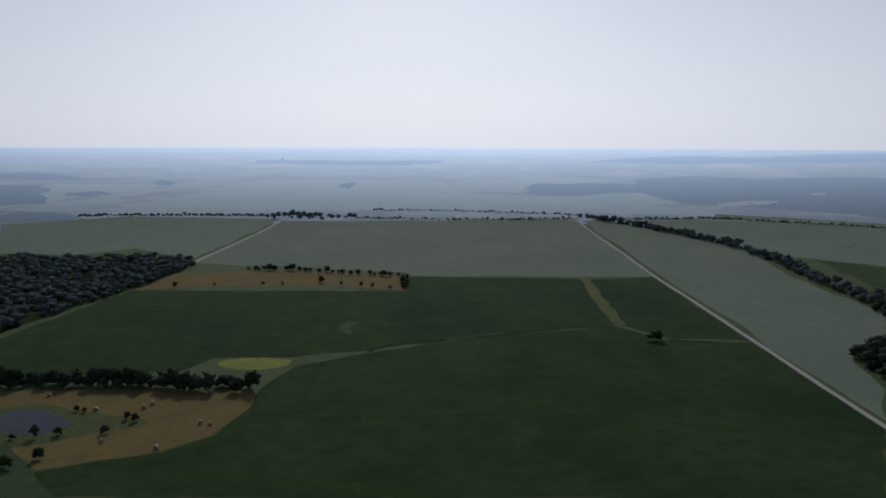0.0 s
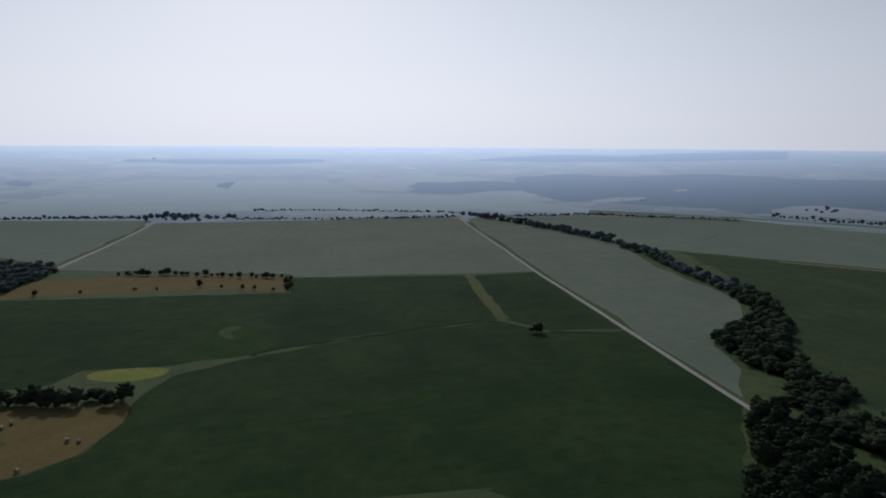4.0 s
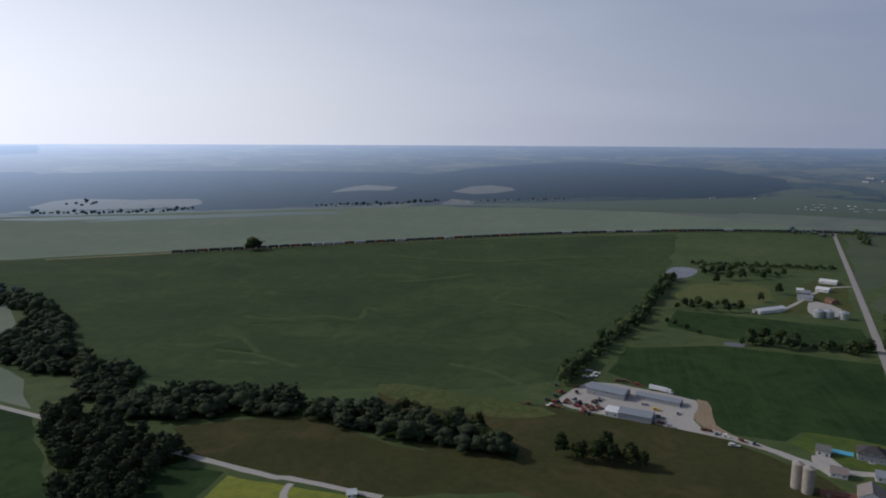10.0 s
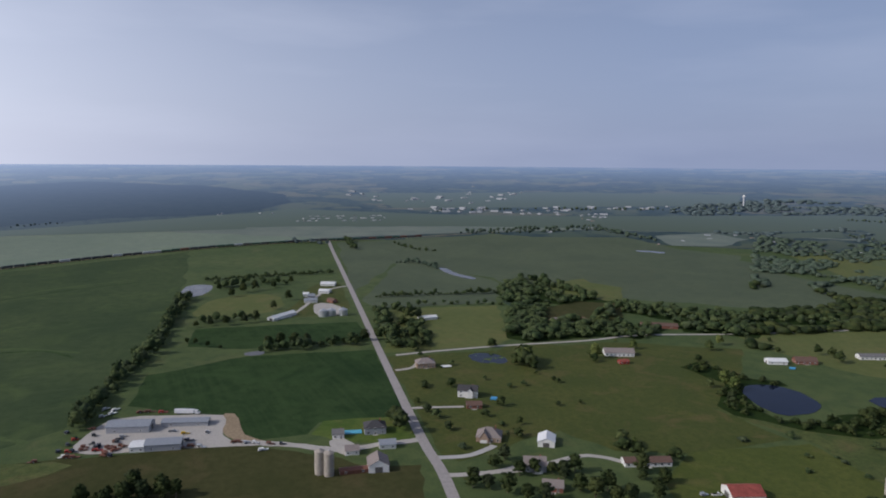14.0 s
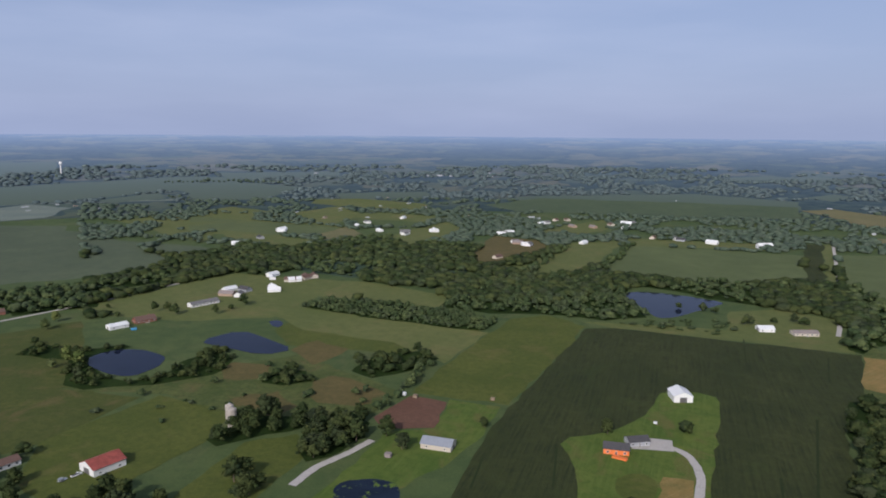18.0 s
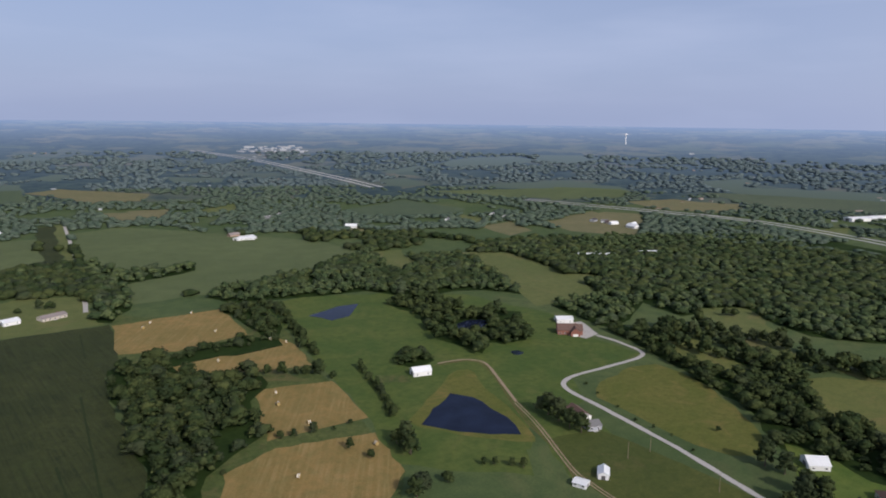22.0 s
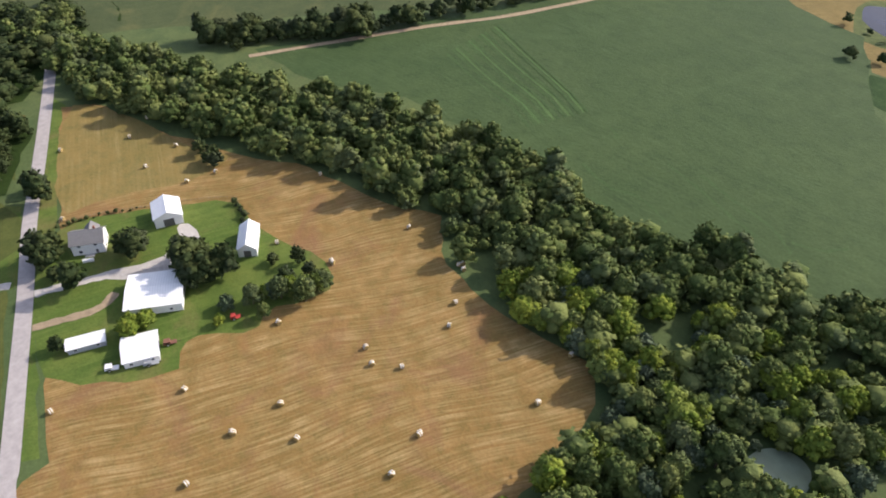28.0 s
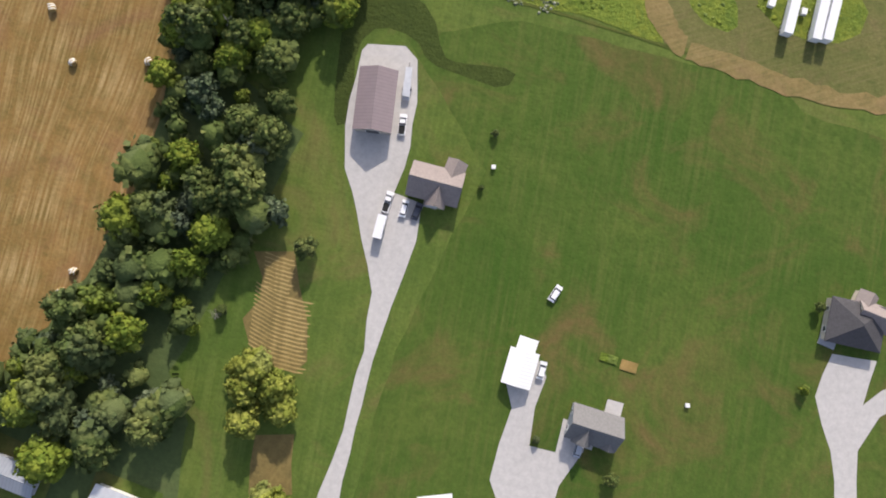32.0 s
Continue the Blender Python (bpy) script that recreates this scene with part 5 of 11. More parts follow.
area("field", "grassy homestead clearing", PASTURE_FAR, [(28, -780), (-16, -809), (-71, -793), (-74, -693), (2, -677), (25, -705)], 2, "field", soft=0, wander=2.4, top=1)
area("field", "green meadow", PASTURE_FAR, [(484, -577), (437, -597), (226, -592), (227, -496), (292, -527), (385, -524)], 2, "field", soft=0, wander=2.3, top=1)
area("field", "green field with a hedge", PASTURE_FAR, [(341, -900), (302, -930), (295, -1160), (218, -1225), (214, -971), (226, -885), (264, -858)], 1, "field", soft=0, wander=3.7, top=1)
area("field", "dull green crop field", CROP_OLIVE, [(197, -911), (201, -1182), (-57, -1201), (-52, -977), (5, -941), (79, -917)], 1, "field", soft=0, wander=3.6, top=1)
area("field", "brown and green meadow", DRY_PATCH, [(387, -934), (443, -1174), (356, -1160), (312, -1077), (332, -969), (338, -893)], 4, "field", soft=0, wander=5.0, top=1)
area("field", "green rolling pasture", POND_MEADOW, [(-220, -665), (-265, -676), (-355, -647), (-420, -601), (-450, -495), (-428, -425), (-433, -364), (-347, -357), (-323, -320), (-261, -307), (-229, -260), (-173, -311), (-190, -379), (-199, -459), (-213, -582)], 2, "field", soft=0, wander=2.2, top=1)
area("field", "distant green field", CROP_OLIVE, [(-927, -1509), (-1304, -1389), (-1414, -1261), (-1261, -1161), (-1003, -1339)], 2, "field", soft=0, wander=6.0, top=1)
area("field", "distant green crop", CROP_TEAL, [(-601, -1295), (-803, -1400), (-841, -1199), (-737, -1123), (-604, -1191)], 1, "field", soft=0, wander=4.8, top=1)
area("field", "distant green field", SOY_MID, [(-1471, -973), (-1643, -964), (-1757, -737), (-1597, -751), (-1415, -842)], 3, "field", soft=0, wander=6.0, top=1)
area("field", "large dull green field", CROP_OLIVE, [(-255, -1145), (-421, -966), (-430, -869), (-307, -780), (-212, -727), (-162, -749)], 2, "field", soft=0, wander=3.5, top=1)
area("field", "pale brown fields", HAY_FAR, [(-884, -941), (-1065, -1029), (-1106, -969), (-987, -850), (-858, -828)], 3, "field", soft=0, wander=4.4, top=2)
area("field", "pale brown fields", HAY_FAR, [(-724, -992), (-807, -1010), (-772, -905), (-706, -885)], 1, "field", soft=0, wander=3.9, top=2)
area("field", "pale fields near a highway", HAY_FAR, [(-867, -977), (-1053, -1046), (-1007, -870), (-885, -778), (-825, -867)], 4, "field", soft=0, wander=4.5, top=2)
area("field", "green meadow in woods", PASTURE_FAR, [(-1068, -217), (-1112, -100), (-962, -108), (-852, -144), (-974, -198)], 3, "field", soft=0, wander=3.4, top=1)
area("field", "yellow-green meadow", HAY_FAR, [(-1022, -67), (-1079, -4), (-848, -13), (-848, -60)], 1, "field", soft=0, wander=3.2, top=2)
area("field", "green field beyond a highway", SOY_MID, [(-1282, 21), (-1541, 67), (-1570, 223), (-1225, 200), (-1170, 55)], 1, "field", soft=0, wander=4.8, top=1)
area("field", "green field beyond a highway", SOY_MID, [(-1225, 200), (-1869, 273), (-1858, 419), (-1522, 359), (-1232, 365)], 2, "field", soft=0, wander=5.8, top=1)
area("field", "distant green field", SOY_MID, [(-1521, -1147), (-1598, -1037), (-1754, -744), (-1536, -710), (-1435, -934)], 4, "field", soft=0, wander=6.0, top=1)
area("field", "pale field with houses", HAY_FAR, [(-1296, -331), (-1501, -283), (-1815, -156), (-1620, -100), (-1393, -194), (-1210, -257)], 1, "field", soft=0, wander=5.5, top=2)
area("field", "green soybean wedge by the road", SOY_DULL, [(-551, -97), (-737, -25), (-506, -36), (-494, -48)], 2, "field", soft=0, wander=2.2, top=1)
area("field", "deep green soybean field with wavy rows", SOY_LIT, [(-394, 62), (-398, 174), (-392, 321), (-392, 423), (-320, 408), (-267, 411), (-117, 257), (-124, 213), (-141, 198), (-178, 160), (-209, 157), (-250, 144), (-308, 122), (-346, 81)], 4, "field", soft=0, wander=1.7, top=2)
area("field", "green roadside lawns", LAWN, [(-309, -154), (-286, -62), (-238, -60), (-233, -66), (-248, -138)], 1, "field", soft=0, wander=1.0, top=1)
area("field", "green lawn", PASTURE, [(-245, -137), (-233, -67), (-173, -69), (-184, -121)], 2, "field", soft=0, wander=0.8, top=1)
area("field", "grass verge", LAWN, [(-383, -48), (-368, -41), (-270, -49), (-237, -55), (-200, -58), (-152, -58), (-154, -64), (-238, -60), (-318, -55)], 2, "field", soft=0, wander=1.2, top=1)
area("field", "roadside meadow", PASTURE, [(-389, -139), (-381, -89), (-366, -59), (-306, -64), (-350, -88), (-363, -134)], 1, "field", soft=0, wander=1.2, top=1)
area("field", "dark mown lawn beside trees", LAWN, [(-41, 41), (-37, 71), (-19, 76), (9, 79), (7, 35), (-3, -20), (-8, -60), (-12, -75), (-46, -84), (-51, -50), (-46, -31), (-37, 2), (-36, 24)], 2, "field", soft=0, wander=0.3, top=1)
area("field", "shaded rough grass below trees", DRY_ROUGH, [(-13, 149), (-25, 177), (4, 177), (36, 185), (52, 185), (25, 174), (2, 160)], 2, "field", soft=0, wander=0.6, top=1)
ribbon("crop_streak", "pale eroded streak in a crop field", STREAK_PALE, [(567, 496), (571, 457), (604, 420), (608, 380), (654, 396), (648, 377)], 6.5, 3, "field", wobble=1.8)
ribbon("crop_streak", "pale eroded streak in a crop field", STREAK_PALE, [(798, 442), (831, 405), (890, 367)], 7.800000000000001, 3, "field", wobble=1.8)
ribbon("crop_streak", "pale eroded streak in a crop field", STREAK_PALE, [(746, 282), (746, 241), (718, 182)], 6.5, 3, "field", wobble=1.8)
ribbon("crop_streak", "pale eroded streak in a crop field", STREAK_PALE, [(752, 284), (832, 283), (849, 252)], 5.2, 4, "field", wobble=1.8)
ribbon("crop_streak", "pale eroded streak in a crop field", STREAK_PALE, [(981, 565), (995, 410), (1106, 279), (1141, 206)], 6.5, 3, "field", wobble=1.8)
ribbon("crop_streak", "pale eroded streak in a crop field", STREAK_PALE, [(498, 470), (503, 442), (471, 397)], 6.5, 3, "field", wobble=1.8)
ribbon("crop_streak", "pale eroded streak in a crop field", STREAK_PALE, [(460, 436), (466, 396), (453, 342)], 5.2, 4, "field", wobble=1.8)
ribbon("crop_streak", "pale eroded streak in a crop field", STREAK_PALE, [(515, 234), (512, 194), (490, 159)], 5.2, 3, "field", wobble=1.8)
ribbon("crop_streak", "pale eroded streak in a crop field", STREAK_PALE, [(438, 416), (450, 369)], 5.2, 5, "field", wobble=1.8)
ribbon("crop_streak", "faint streak in a crop field", SOY_STREAK, [(117, 437), (175, 442), (197, 433)], 9, 2, "field", wobble=2.5)
ribbon("crop_streak", "faint streak in a crop field", SOY_STREAK, [(-55, 454), (47, 476), (82, 493)], 9, 2, "field", wobble=2.5)
ribbon("crop_streak", "faint streak in a crop field", SOY_STREAK, [(-153, 372), (-56, 359), (-7, 347)], 9, 2, "field", wobble=2.5)
area("field", "deep green soybean field beyond the creek trees", SOY_LIT, [(-145, 204), (-111, 204), (-80, 238), (-49, 267), (-25, 286), (34, 336), (-82, 339), (-198, 338), (-174, 280)], 5, "field", soft=0, wander=1.2, top=2)
area("pond", "farm pond reflecting the pale sky", WATER, [(-301, 448), (-302, 458), (-286, 471), (-250, 451), (-242, 436), (-259, 423), (-282, 427)], 4, "pond", soft=1, wander=1.7, top=2)
ribbon("road", "straight distant field road", GRAVEL, [(-198, 1707), (50, 1705), (319, 1686), (316, 1650), (674, 1644), (974, 1589)], 8, 5, "road", wobble=0.0)
# highway made pale by the glowing haze-field material
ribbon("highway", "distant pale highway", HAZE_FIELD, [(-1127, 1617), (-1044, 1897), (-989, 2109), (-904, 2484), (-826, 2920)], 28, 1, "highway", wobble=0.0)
area("yard", "pale gravel yard with machinery", GRAVEL, [(471, 131), (508, 123), (530, 113), (521, 39), (505, 34), (483, 38), (462, 28), (453, 1), (456, 20), (460, 58), (461, 110)], 6, "yard", soft=1, wander=1.6, top=2)
area("field", "lawn round a farmhouse", LAWN, [(466, -22), (490, -32), (488, -73), (483, -95), (442, -93), (441, -66), (452, -37)], 5, "field", soft=0, wander=1.5, top=1)
area("pond", "muddy pale farm pond", WATER_PALE, [(1043, 129), (1083, 123), (1081, 86), (1032, 87), (988, 100), (989, 122)], 3, "pond", soft=1, wander=3.3, top=2)
area("yard", "grassy farmstead yard", PASTURE, [(835, 1), (939, -37), (1016, -40), (1099, -97), (936, -95), (856, -94), (833, -47)], 2, "yard", soft=1, wander=3.3, top=2)
area("water", "narrow pale creek", WATER_PALE, [(1178, -275), (1177, -290), (1117, -294), (1062, -315), (1047, -302), (1101, -280)], 3, "creek", soft=1, wander=3.6, top=2)
area("water", "narrow pale creek", WATER_PALE, [(1340, -729), (1312, -784), (1251, -792), (1260, -753)], 3, "creek", soft=1, wander=4.6, top=2)
area("field", "brown dry field patch", DRY_PATCH, [(298, -415), (290, -432), (236, -416), (238, -395), (269, -382)], 8, "field", soft=0, wander=5.0, top=1)
area("field", "brown dry field patch", DRY_PATCH, [(328, -360), (309, -388), (280, -370), (290, -341)], 8, "field", soft=0, wander=5.0, top=1)
area("field", "brown dry field patch", DRY_PATCH, [(389, -413), (351, -433), (330, -407), (362, -390)], 8, "field", soft=0, wander=5.0, top=1)
area("field", "dry brown patch in a meadow", DRY_PATCH, [(359, -469), (356, -502), (316, -494), (321, -446)], 8, "field", soft=0, wander=5.0, top=1)
area("yard", "mown homestead lawn within corn", LAWN, [(74, -310), (77, -335), (89, -373), (105, -397), (84, -416), (72, -431), (60, -469), (60, -514), (25, -517), (18, -500), (14, -322), (15, -290), (66, -280)], 4, "lawn", soft=1, wander=1.6, top=2)
area("field", "bright green meadow beside corn", MEADOW, [(221, -426), (226, -592), (206, -668), (150, -655), (151, -435)], 4, "field", soft=0, wander=2.1, top=1)
area("field", "dark crop strip", CORN, [(-62, -1325), (-91, -1332), (-74, -982), (-52, -969)], 2, "field", soft=0, wander=4.0, top=2)
area("field", "grassy strip along the road", PASTURE_FAR, [(-91, -1332), (-106, -1335), (-89, -985), (-74, -974)], 3, "field", soft=0, wander=4.0, top=1)
area("field", "golden cut hay field with bales", HAY_GREEN, [(-83, -665), (-183, -672), (-178, -578), (-115, -565), (-75, -579)], 4, "field", soft=0, wander=2.1, top=2)
area("field", "golden cut hay field", HAY_GREEN, [(-101, -536), (-198, -553), (-203, -533), (-196, -479), (-165, -483), (-119, -505), (-98, -502)], 3, "field", soft=0, wander=1.8, top=2)
area("field", "golden cut hay field", HAY_GREEN, [(-142, -453), (-195, -441), (-188, -372), (-166, -373), (-124, -373)], 3, "field", soft=0, wander=1.4, top=2)
area("field", "golden cut hay field with a bale", HAY_GREEN, [(-91, -347), (-125, -362), (-182, -351), (-174, -301), (-145, -271), (-112, -267), (-74, -294)], 3, "field", soft=0, wander=1.2, top=2)
area("field", "pasture in the fork of a drive", POND_MEADOW, [(-363, -455), (-404, -415), (-424, -363), (-340, -355), (-314, -322), (-300, -268), (-292, -197), (-242, -240), (-272, -320), (-307, -413)], 3, "field", soft=0, wander=1.7, top=1)
area("field", "open lawn beside a long drive", PASTURE, [(-300, -287), (-306, -246), (-311, -165), (-298, -73), (-264, -56), (-219, -103), (-247, -235), (-265, -289)], 4, "field", soft=0, wander=1.2, top=1)
area("field", "lawn of a brick house in trees", LAWN, [(-369, -202), (-382, -185), (-384, -139), (-377, -83), (-358, -95), (-344, -125), (-337, -171)], 2, "field", soft=0, wander=1.3, top=2)
area("field", "cut golden hay meadow with round bales", HAY, [(-367, -44), (-364, -28), (-325, -1), (-288, 31), (-265, 58), (-227, 79), (-210, 98), (-181, 87), (-148, 95), (-118, 111), (-102, 103), (-86, 75), (-80, 46), (-80, 17), (-84, -11), (-100, -47), (-108, -56), (-112, -71), (-129, -80), (-150, -56), (-181, -56), (-269, -48)], 3, "field", soft=0, wander=1.5, top=2)
area("field", "dull brown lawn patch", HAY_GREEN, [(-179, -104), (-175, -73), (-152, -69), (-149, -98)], 3, "field", soft=0, wander=0.6, top=2)
area("field", "broad mown lawn behind the houses", LAWN_DRY, [(-23, 65), (7, 77), (40, 77), (78, 78), (86, 72), (115, 70), (150, -20), (98, -62), (14, -83), (-5, -59), (-4, -17), (7, 35)], 3, "field", soft=0, wander=0.5, top=1)
area("field", "bright weedy meadow", WEEDS, [(-40, 81), (-35, 134), (-13, 149), (1, 161), (24, 175), (52, 185), (82, 197), (104, 123), (76, 120), (51, 120), (38, 119), (33, 113), (38, 92), (45, 81), (12, 82), (-14, 82)], 4, "field", soft=0, wander=1.0, top=1)
area("field", "bare earth clearing among trees", DRY_ROUGH, [(-35, 134), (-37, 153), (-37, 166), (-27, 173), (-12, 150)], 5, "field", soft=1, wander=0.5, top=1)
ribbon("crop_streak", "dark washed gully in a crop field", SOY, [(545, 472), (563, 440), (591, 400), (593, 372)], 3.9000000000000004, 3, "field", wobble=1.5)
ribbon("crop_streak", "dark washed gully in a crop field", SOY, [(790, 430), (821, 385), (880, 355)], 3.9000000000000004, 4, "field", wobble=1.5)
ribbon("crop_streak", "dark washed gully in a crop field", SOY, [(733, 263), (732, 217), (703, 184)], 3.9000000000000004, 4, "field", wobble=1.5)
ribbon("crop_streak", "dark washed gully in a crop field", SOY, [(962, 559), (976, 403), (1079, 272), (1117, 202)], 3.9000000000000004, 3, "field", wobble=1.5)
ribbon("crop_streak", "dark washed gully in a crop field", SOY, [(468, 441), (470, 404)], 5.2, 5, "field", wobble=1.5)
area("woodland_floor", "ground coloured dark for shade below trees", FLOOR_WOOD, [(-848, 1116), (-615, 1104), (-413, 1120), (-373, 1047), (-389, 873), (-414, 771), (-430, 664), (-471, 607), (-562, 730), (-485, 828), (-644, 842)], 4, "ground", wander=5.8)
area("woodland_floor", "ground coloured dark for shade below trees", FLOOR_WOOD, [(362, 596), (432, 646), (486, 682), (454, 615), (411, 562), (382, 492), (386, 446), (333, 404), (326, 435), (359, 484), (349, 525)], 3, "ground", wander=3.8)
area("woodland_floor", "ground coloured dark for shade below trees", FLOOR_WOOD, [(323, 418), (358, 395), (388, 341), (394, 282), (393, 234), (398, 194), (393, 156), (383, 126), (367, 123), (369, 153), (364, 200), (366, 243), (372, 276), (354, 311), (327, 350), (311, 391)], 4, "ground", wander=2.8)
area("woodland_floor", "ground coloured dark for shade below trees", FLOOR_WOOD, [(293, 429), (309, 426), (312, 403), (295, 360), (300, 332), (299, 307), (287, 296), (274, 304), (251, 292), (231, 270), (215, 269), (201, 288), (209, 312), (235, 332), (250, 364), (267, 395)], 2, "ground", wander=2.6)
area("woodland_floor", "ground coloured dark for shade below trees", FLOOR_HAZE, [(988, -323), (1033, -377), (942, -373), (818, -314), (820, -287)], 4, "ground", wander=6.1)
area("woodland_floor", "ground coloured dark for shade below trees", FLOOR_WOOD, [(805, -278), (818, -321), (759, -322), (685, -297), (661, -261), (684, -238)], 7, "ground", wander=4.9)
area("woodland_floor", "ground coloured dark for shade below trees", FLOOR_WOOD, [(725, -458), (727, -505), (695, -546), (631, -498), (649, -476), (673, -438)], 2, "ground", wander=5.1)
area("woodland_floor", "ground coloured dark for shade below trees", FLOOR_WOOD, [(455, -327), (504, -369), (552, -358), (566, -388), (523, -390), (498, -418), (486, -415), (496, -376), (442, -353), (422, -354), (407, -371), (413, -397), (403, -420), (373, -409), (374, -391), (397, -357), (435, -329)], 9, "ground", wander=3.4)
area("woodland_floor", "ground coloured dark for shade below trees", FLOOR_WOOD, [(419, -402), (413, -445), (385, -429), (377, -394)], 10, "ground", wander=3.5)
area("woodland_floor", "ground coloured dark for shade below trees", FLOOR_WOOD, [(952, -313), (983, -339), (984, -403), (914, -381), (841, -442), (748, -549), (691, -651), (674, -735), (649, -806), (629, -709), (658, -630), (707, -519), (721, -461), (774, -421), (842, -358), (871, -299)], 5, "ground", wander=5.7)
area("woodland_floor", "ground coloured dark for shade below trees", FLOOR_WOOD, [(794, -275), (831, -346), (722, -357), (684, -422), (654, -375), (674, -333), (672, -301), (667, -259), (706, -246)], 8, "ground", wander=4.5)
area("woodland_floor", "ground coloured dark for shade below trees", FLOOR_WOOD, [(440, -596), (443, -630), (347, -652), (270, -647), (231, -633), (234, -598), (285, -590), (360, -589)], 3, "ground", wander=4.2)
area("woodland_floor", "ground coloured dark for shade below trees", FLOOR_WOOD, [(297, -303), (300, -341), (278, -350), (263, -360), (254, -343), (275, -314), (285, -299)], 9, "ground", wander=2.6)
area("woodland_floor", "ground coloured dark for shade below trees", FLOOR_WOOD, [(237, -315), (255, -349), (240, -379), (221, -368), (212, -348), (215, -318), (226, -306)], 10, "ground", wander=2.4)
area("woodland_floor", "ground coloured dark for shade below trees", FLOOR_WOOD, [(285, -447), (286, -496), (253, -518), (235, -503), (244, -466), (261, -439)], 8, "ground", wander=3.3)
area("woodland_floor", "ground coloured dark for shade below trees", FLOOR_WOOD, [(331, -396), (338, -423), (316, -432), (298, -414), (311, -397)], 9, "ground", wander=3.1)
area("woodland_floor", "ground coloured dark for shade below trees", FLOOR_WOOD, [(315, -693), (330, -792), (289, -842), (196, -892), (155, -871), (141, -832), (142, -800), (102, -713), (138, -682), (203, -680), (251, -658), (300, -659)], 2, "ground", wander=4.9)
area("woodland_floor", "ground coloured dark for shade below trees", FLOOR_WOOD, [(155, -871), (80, -925), (5, -933), (-78, -971), (-74, -822), (-16, -818), (30, -824), (73, -847)], 4, "ground", wander=5.3)
area("woodland_floor", "ground coloured dark for shade below trees", FLOOR_WOOD, [(-91, -954), (-109, -990), (-120, -888), (-213, -891), (-207, -865), (-118, -825), (-112, -734), (-83, -674), (-73, -682)], 4, "ground", wander=5.3)
area("woodland_floor", "ground coloured dark for shade below trees", FLOOR_WOOD, [(-62, -545), (-102, -555), (-110, -503), (-144, -499), (-155, -476), (-150, -453), (-134, -436), (-125, -382), (-82, -350), (-65, -302), (-55, -305), (-57, -388), (-61, -449), (-56, -483)], 4, "ground", wander=2.9)
area("woodland_floor", "ground coloured dark for shade below trees", FLOOR_WOOD, [(-101, -548), (-177, -577), (-196, -554), (-194, -535), (-106, -529)], 5, "ground", wander=3.4)
area("woodland_floor", "ground coloured dark for shade below trees", FLOOR_WOOD, [(-183, -674), (-208, -666), (-211, -581), (-190, -536), (-186, -571)], 6, "ground", wander=3.7)
area("woodland_floor", "ground coloured dark for shade below trees", FLOOR_WOOD, [(-183, -727), (-246, -769), (-321, -785), (-441, -875), (-480, -812), (-555, -768), (-552, -648), (-590, -568), (-561, -481), (-483, -435), (-480, -411), (-460, -443), (-472, -519), (-478, -561), (-451, -605), (-418, -620), (-370, -618), (-335, -667), (-265, -676), (-199, -686)], 3, "ground", wander=4.5)
area("woodland_floor", "ground coloured dark for shade below trees", FLOOR_WOOD, [(-329, -612), (-352, -620), (-397, -640), (-380, -563), (-376, -539), (-411, -533), (-427, -518), (-376, -442), (-343, -453), (-323, -434), (-318, -458), (-310, -486), (-336, -553), (-331, -583)], 4, "ground", wander=4.0)
area("woodland_floor", "ground coloured dark for shade below trees", FLOOR_WOOD, [(-255, -465), (-289, -468), (-281, -440), (-255, -436), (-251, -453)], 3, "ground", wander=3.1)
area("woodland_floor", "ground coloured dark for shade below trees", FLOOR_WOOD, [(-458, -433), (-498, -420), (-486, -333), (-501, -276), (-490, -231), (-483, -189), (-504, -138), (-488, -78), (-415, -64), (-358, -122), (-352, -184), (-370, -209), (-405, -252), (-431, -327), (-445, -374)], 4, "ground", wander=3.1)
area("woodland_floor", "ground coloured dark for shade below trees", FLOOR_WOOD, [(-765, -207), (-848, -157), (-835, -52), (-799, -24), (-639, -73), (-590, -107), (-541, -107), (-502, -56), (-440, -40), (-416, -55), (-408, -79), (-417, -111), (-465, -168), (-523, -160)], 5, "ground", wander=3.3)
area("woodland_floor", "ground coloured dark for shade below trees", FLOOR_WOOD, [(-831, -19), (-916, -16), (-934, 33), (-1075, 75), (-1015, 94), (-870, 93), (-794, 118), (-763, 42), (-750, -10)], 2, "ground", wander=5.3)
area("woodland_floor", "ground coloured dark for shade below trees", FLOOR_WOOD, [(-301, -165), (-331, -174), (-329, -146), (-340, -124), (-364, -70), (-345, -57), (-296, -68), (-295, -103)], 5, "ground", wander=2.2)
area("woodland_floor", "ground coloured dark for shade below trees", FLOOR_WOOD, [(-379, -73), (-433, -68), (-479, -55), (-519, -37), (-462, -25), (-418, -44), (-399, -52), (-381, -60)], 6, "ground", wander=2.6)
area("woodland_floor", "ground coloured dark for shade below trees", FLOOR_WOOD, [(-581, 216), (-524, 225), (-535, 270), (-580, 285)], 2, "ground", wander=3.7)
area("woodland_floor", "ground coloured dark for shade below trees", FLOOR_WOOD, [(-758, 293), (-789, 332), (-763, 343), (-771, 385), (-744, 335)], 2, "ground", wander=5.0)
area("field", "pale tan hay clearing among distant woods", HAZE_FIELD, [(-954, -1792), (-1028, -1788), (-1010, -1637), (-928, -1614), (-899, -1660)], 1, "field", soft=0, wander=6.0, top=2)
area("field", "pale tan hay clearing among distant woods", HAZE_FIELD, [(-1900, -2209), (-2040, -2105), (-1942, -1934), (-1736, -1848), (-1750, -2051)], 1, "field", soft=0, wander=6.0, top=2)
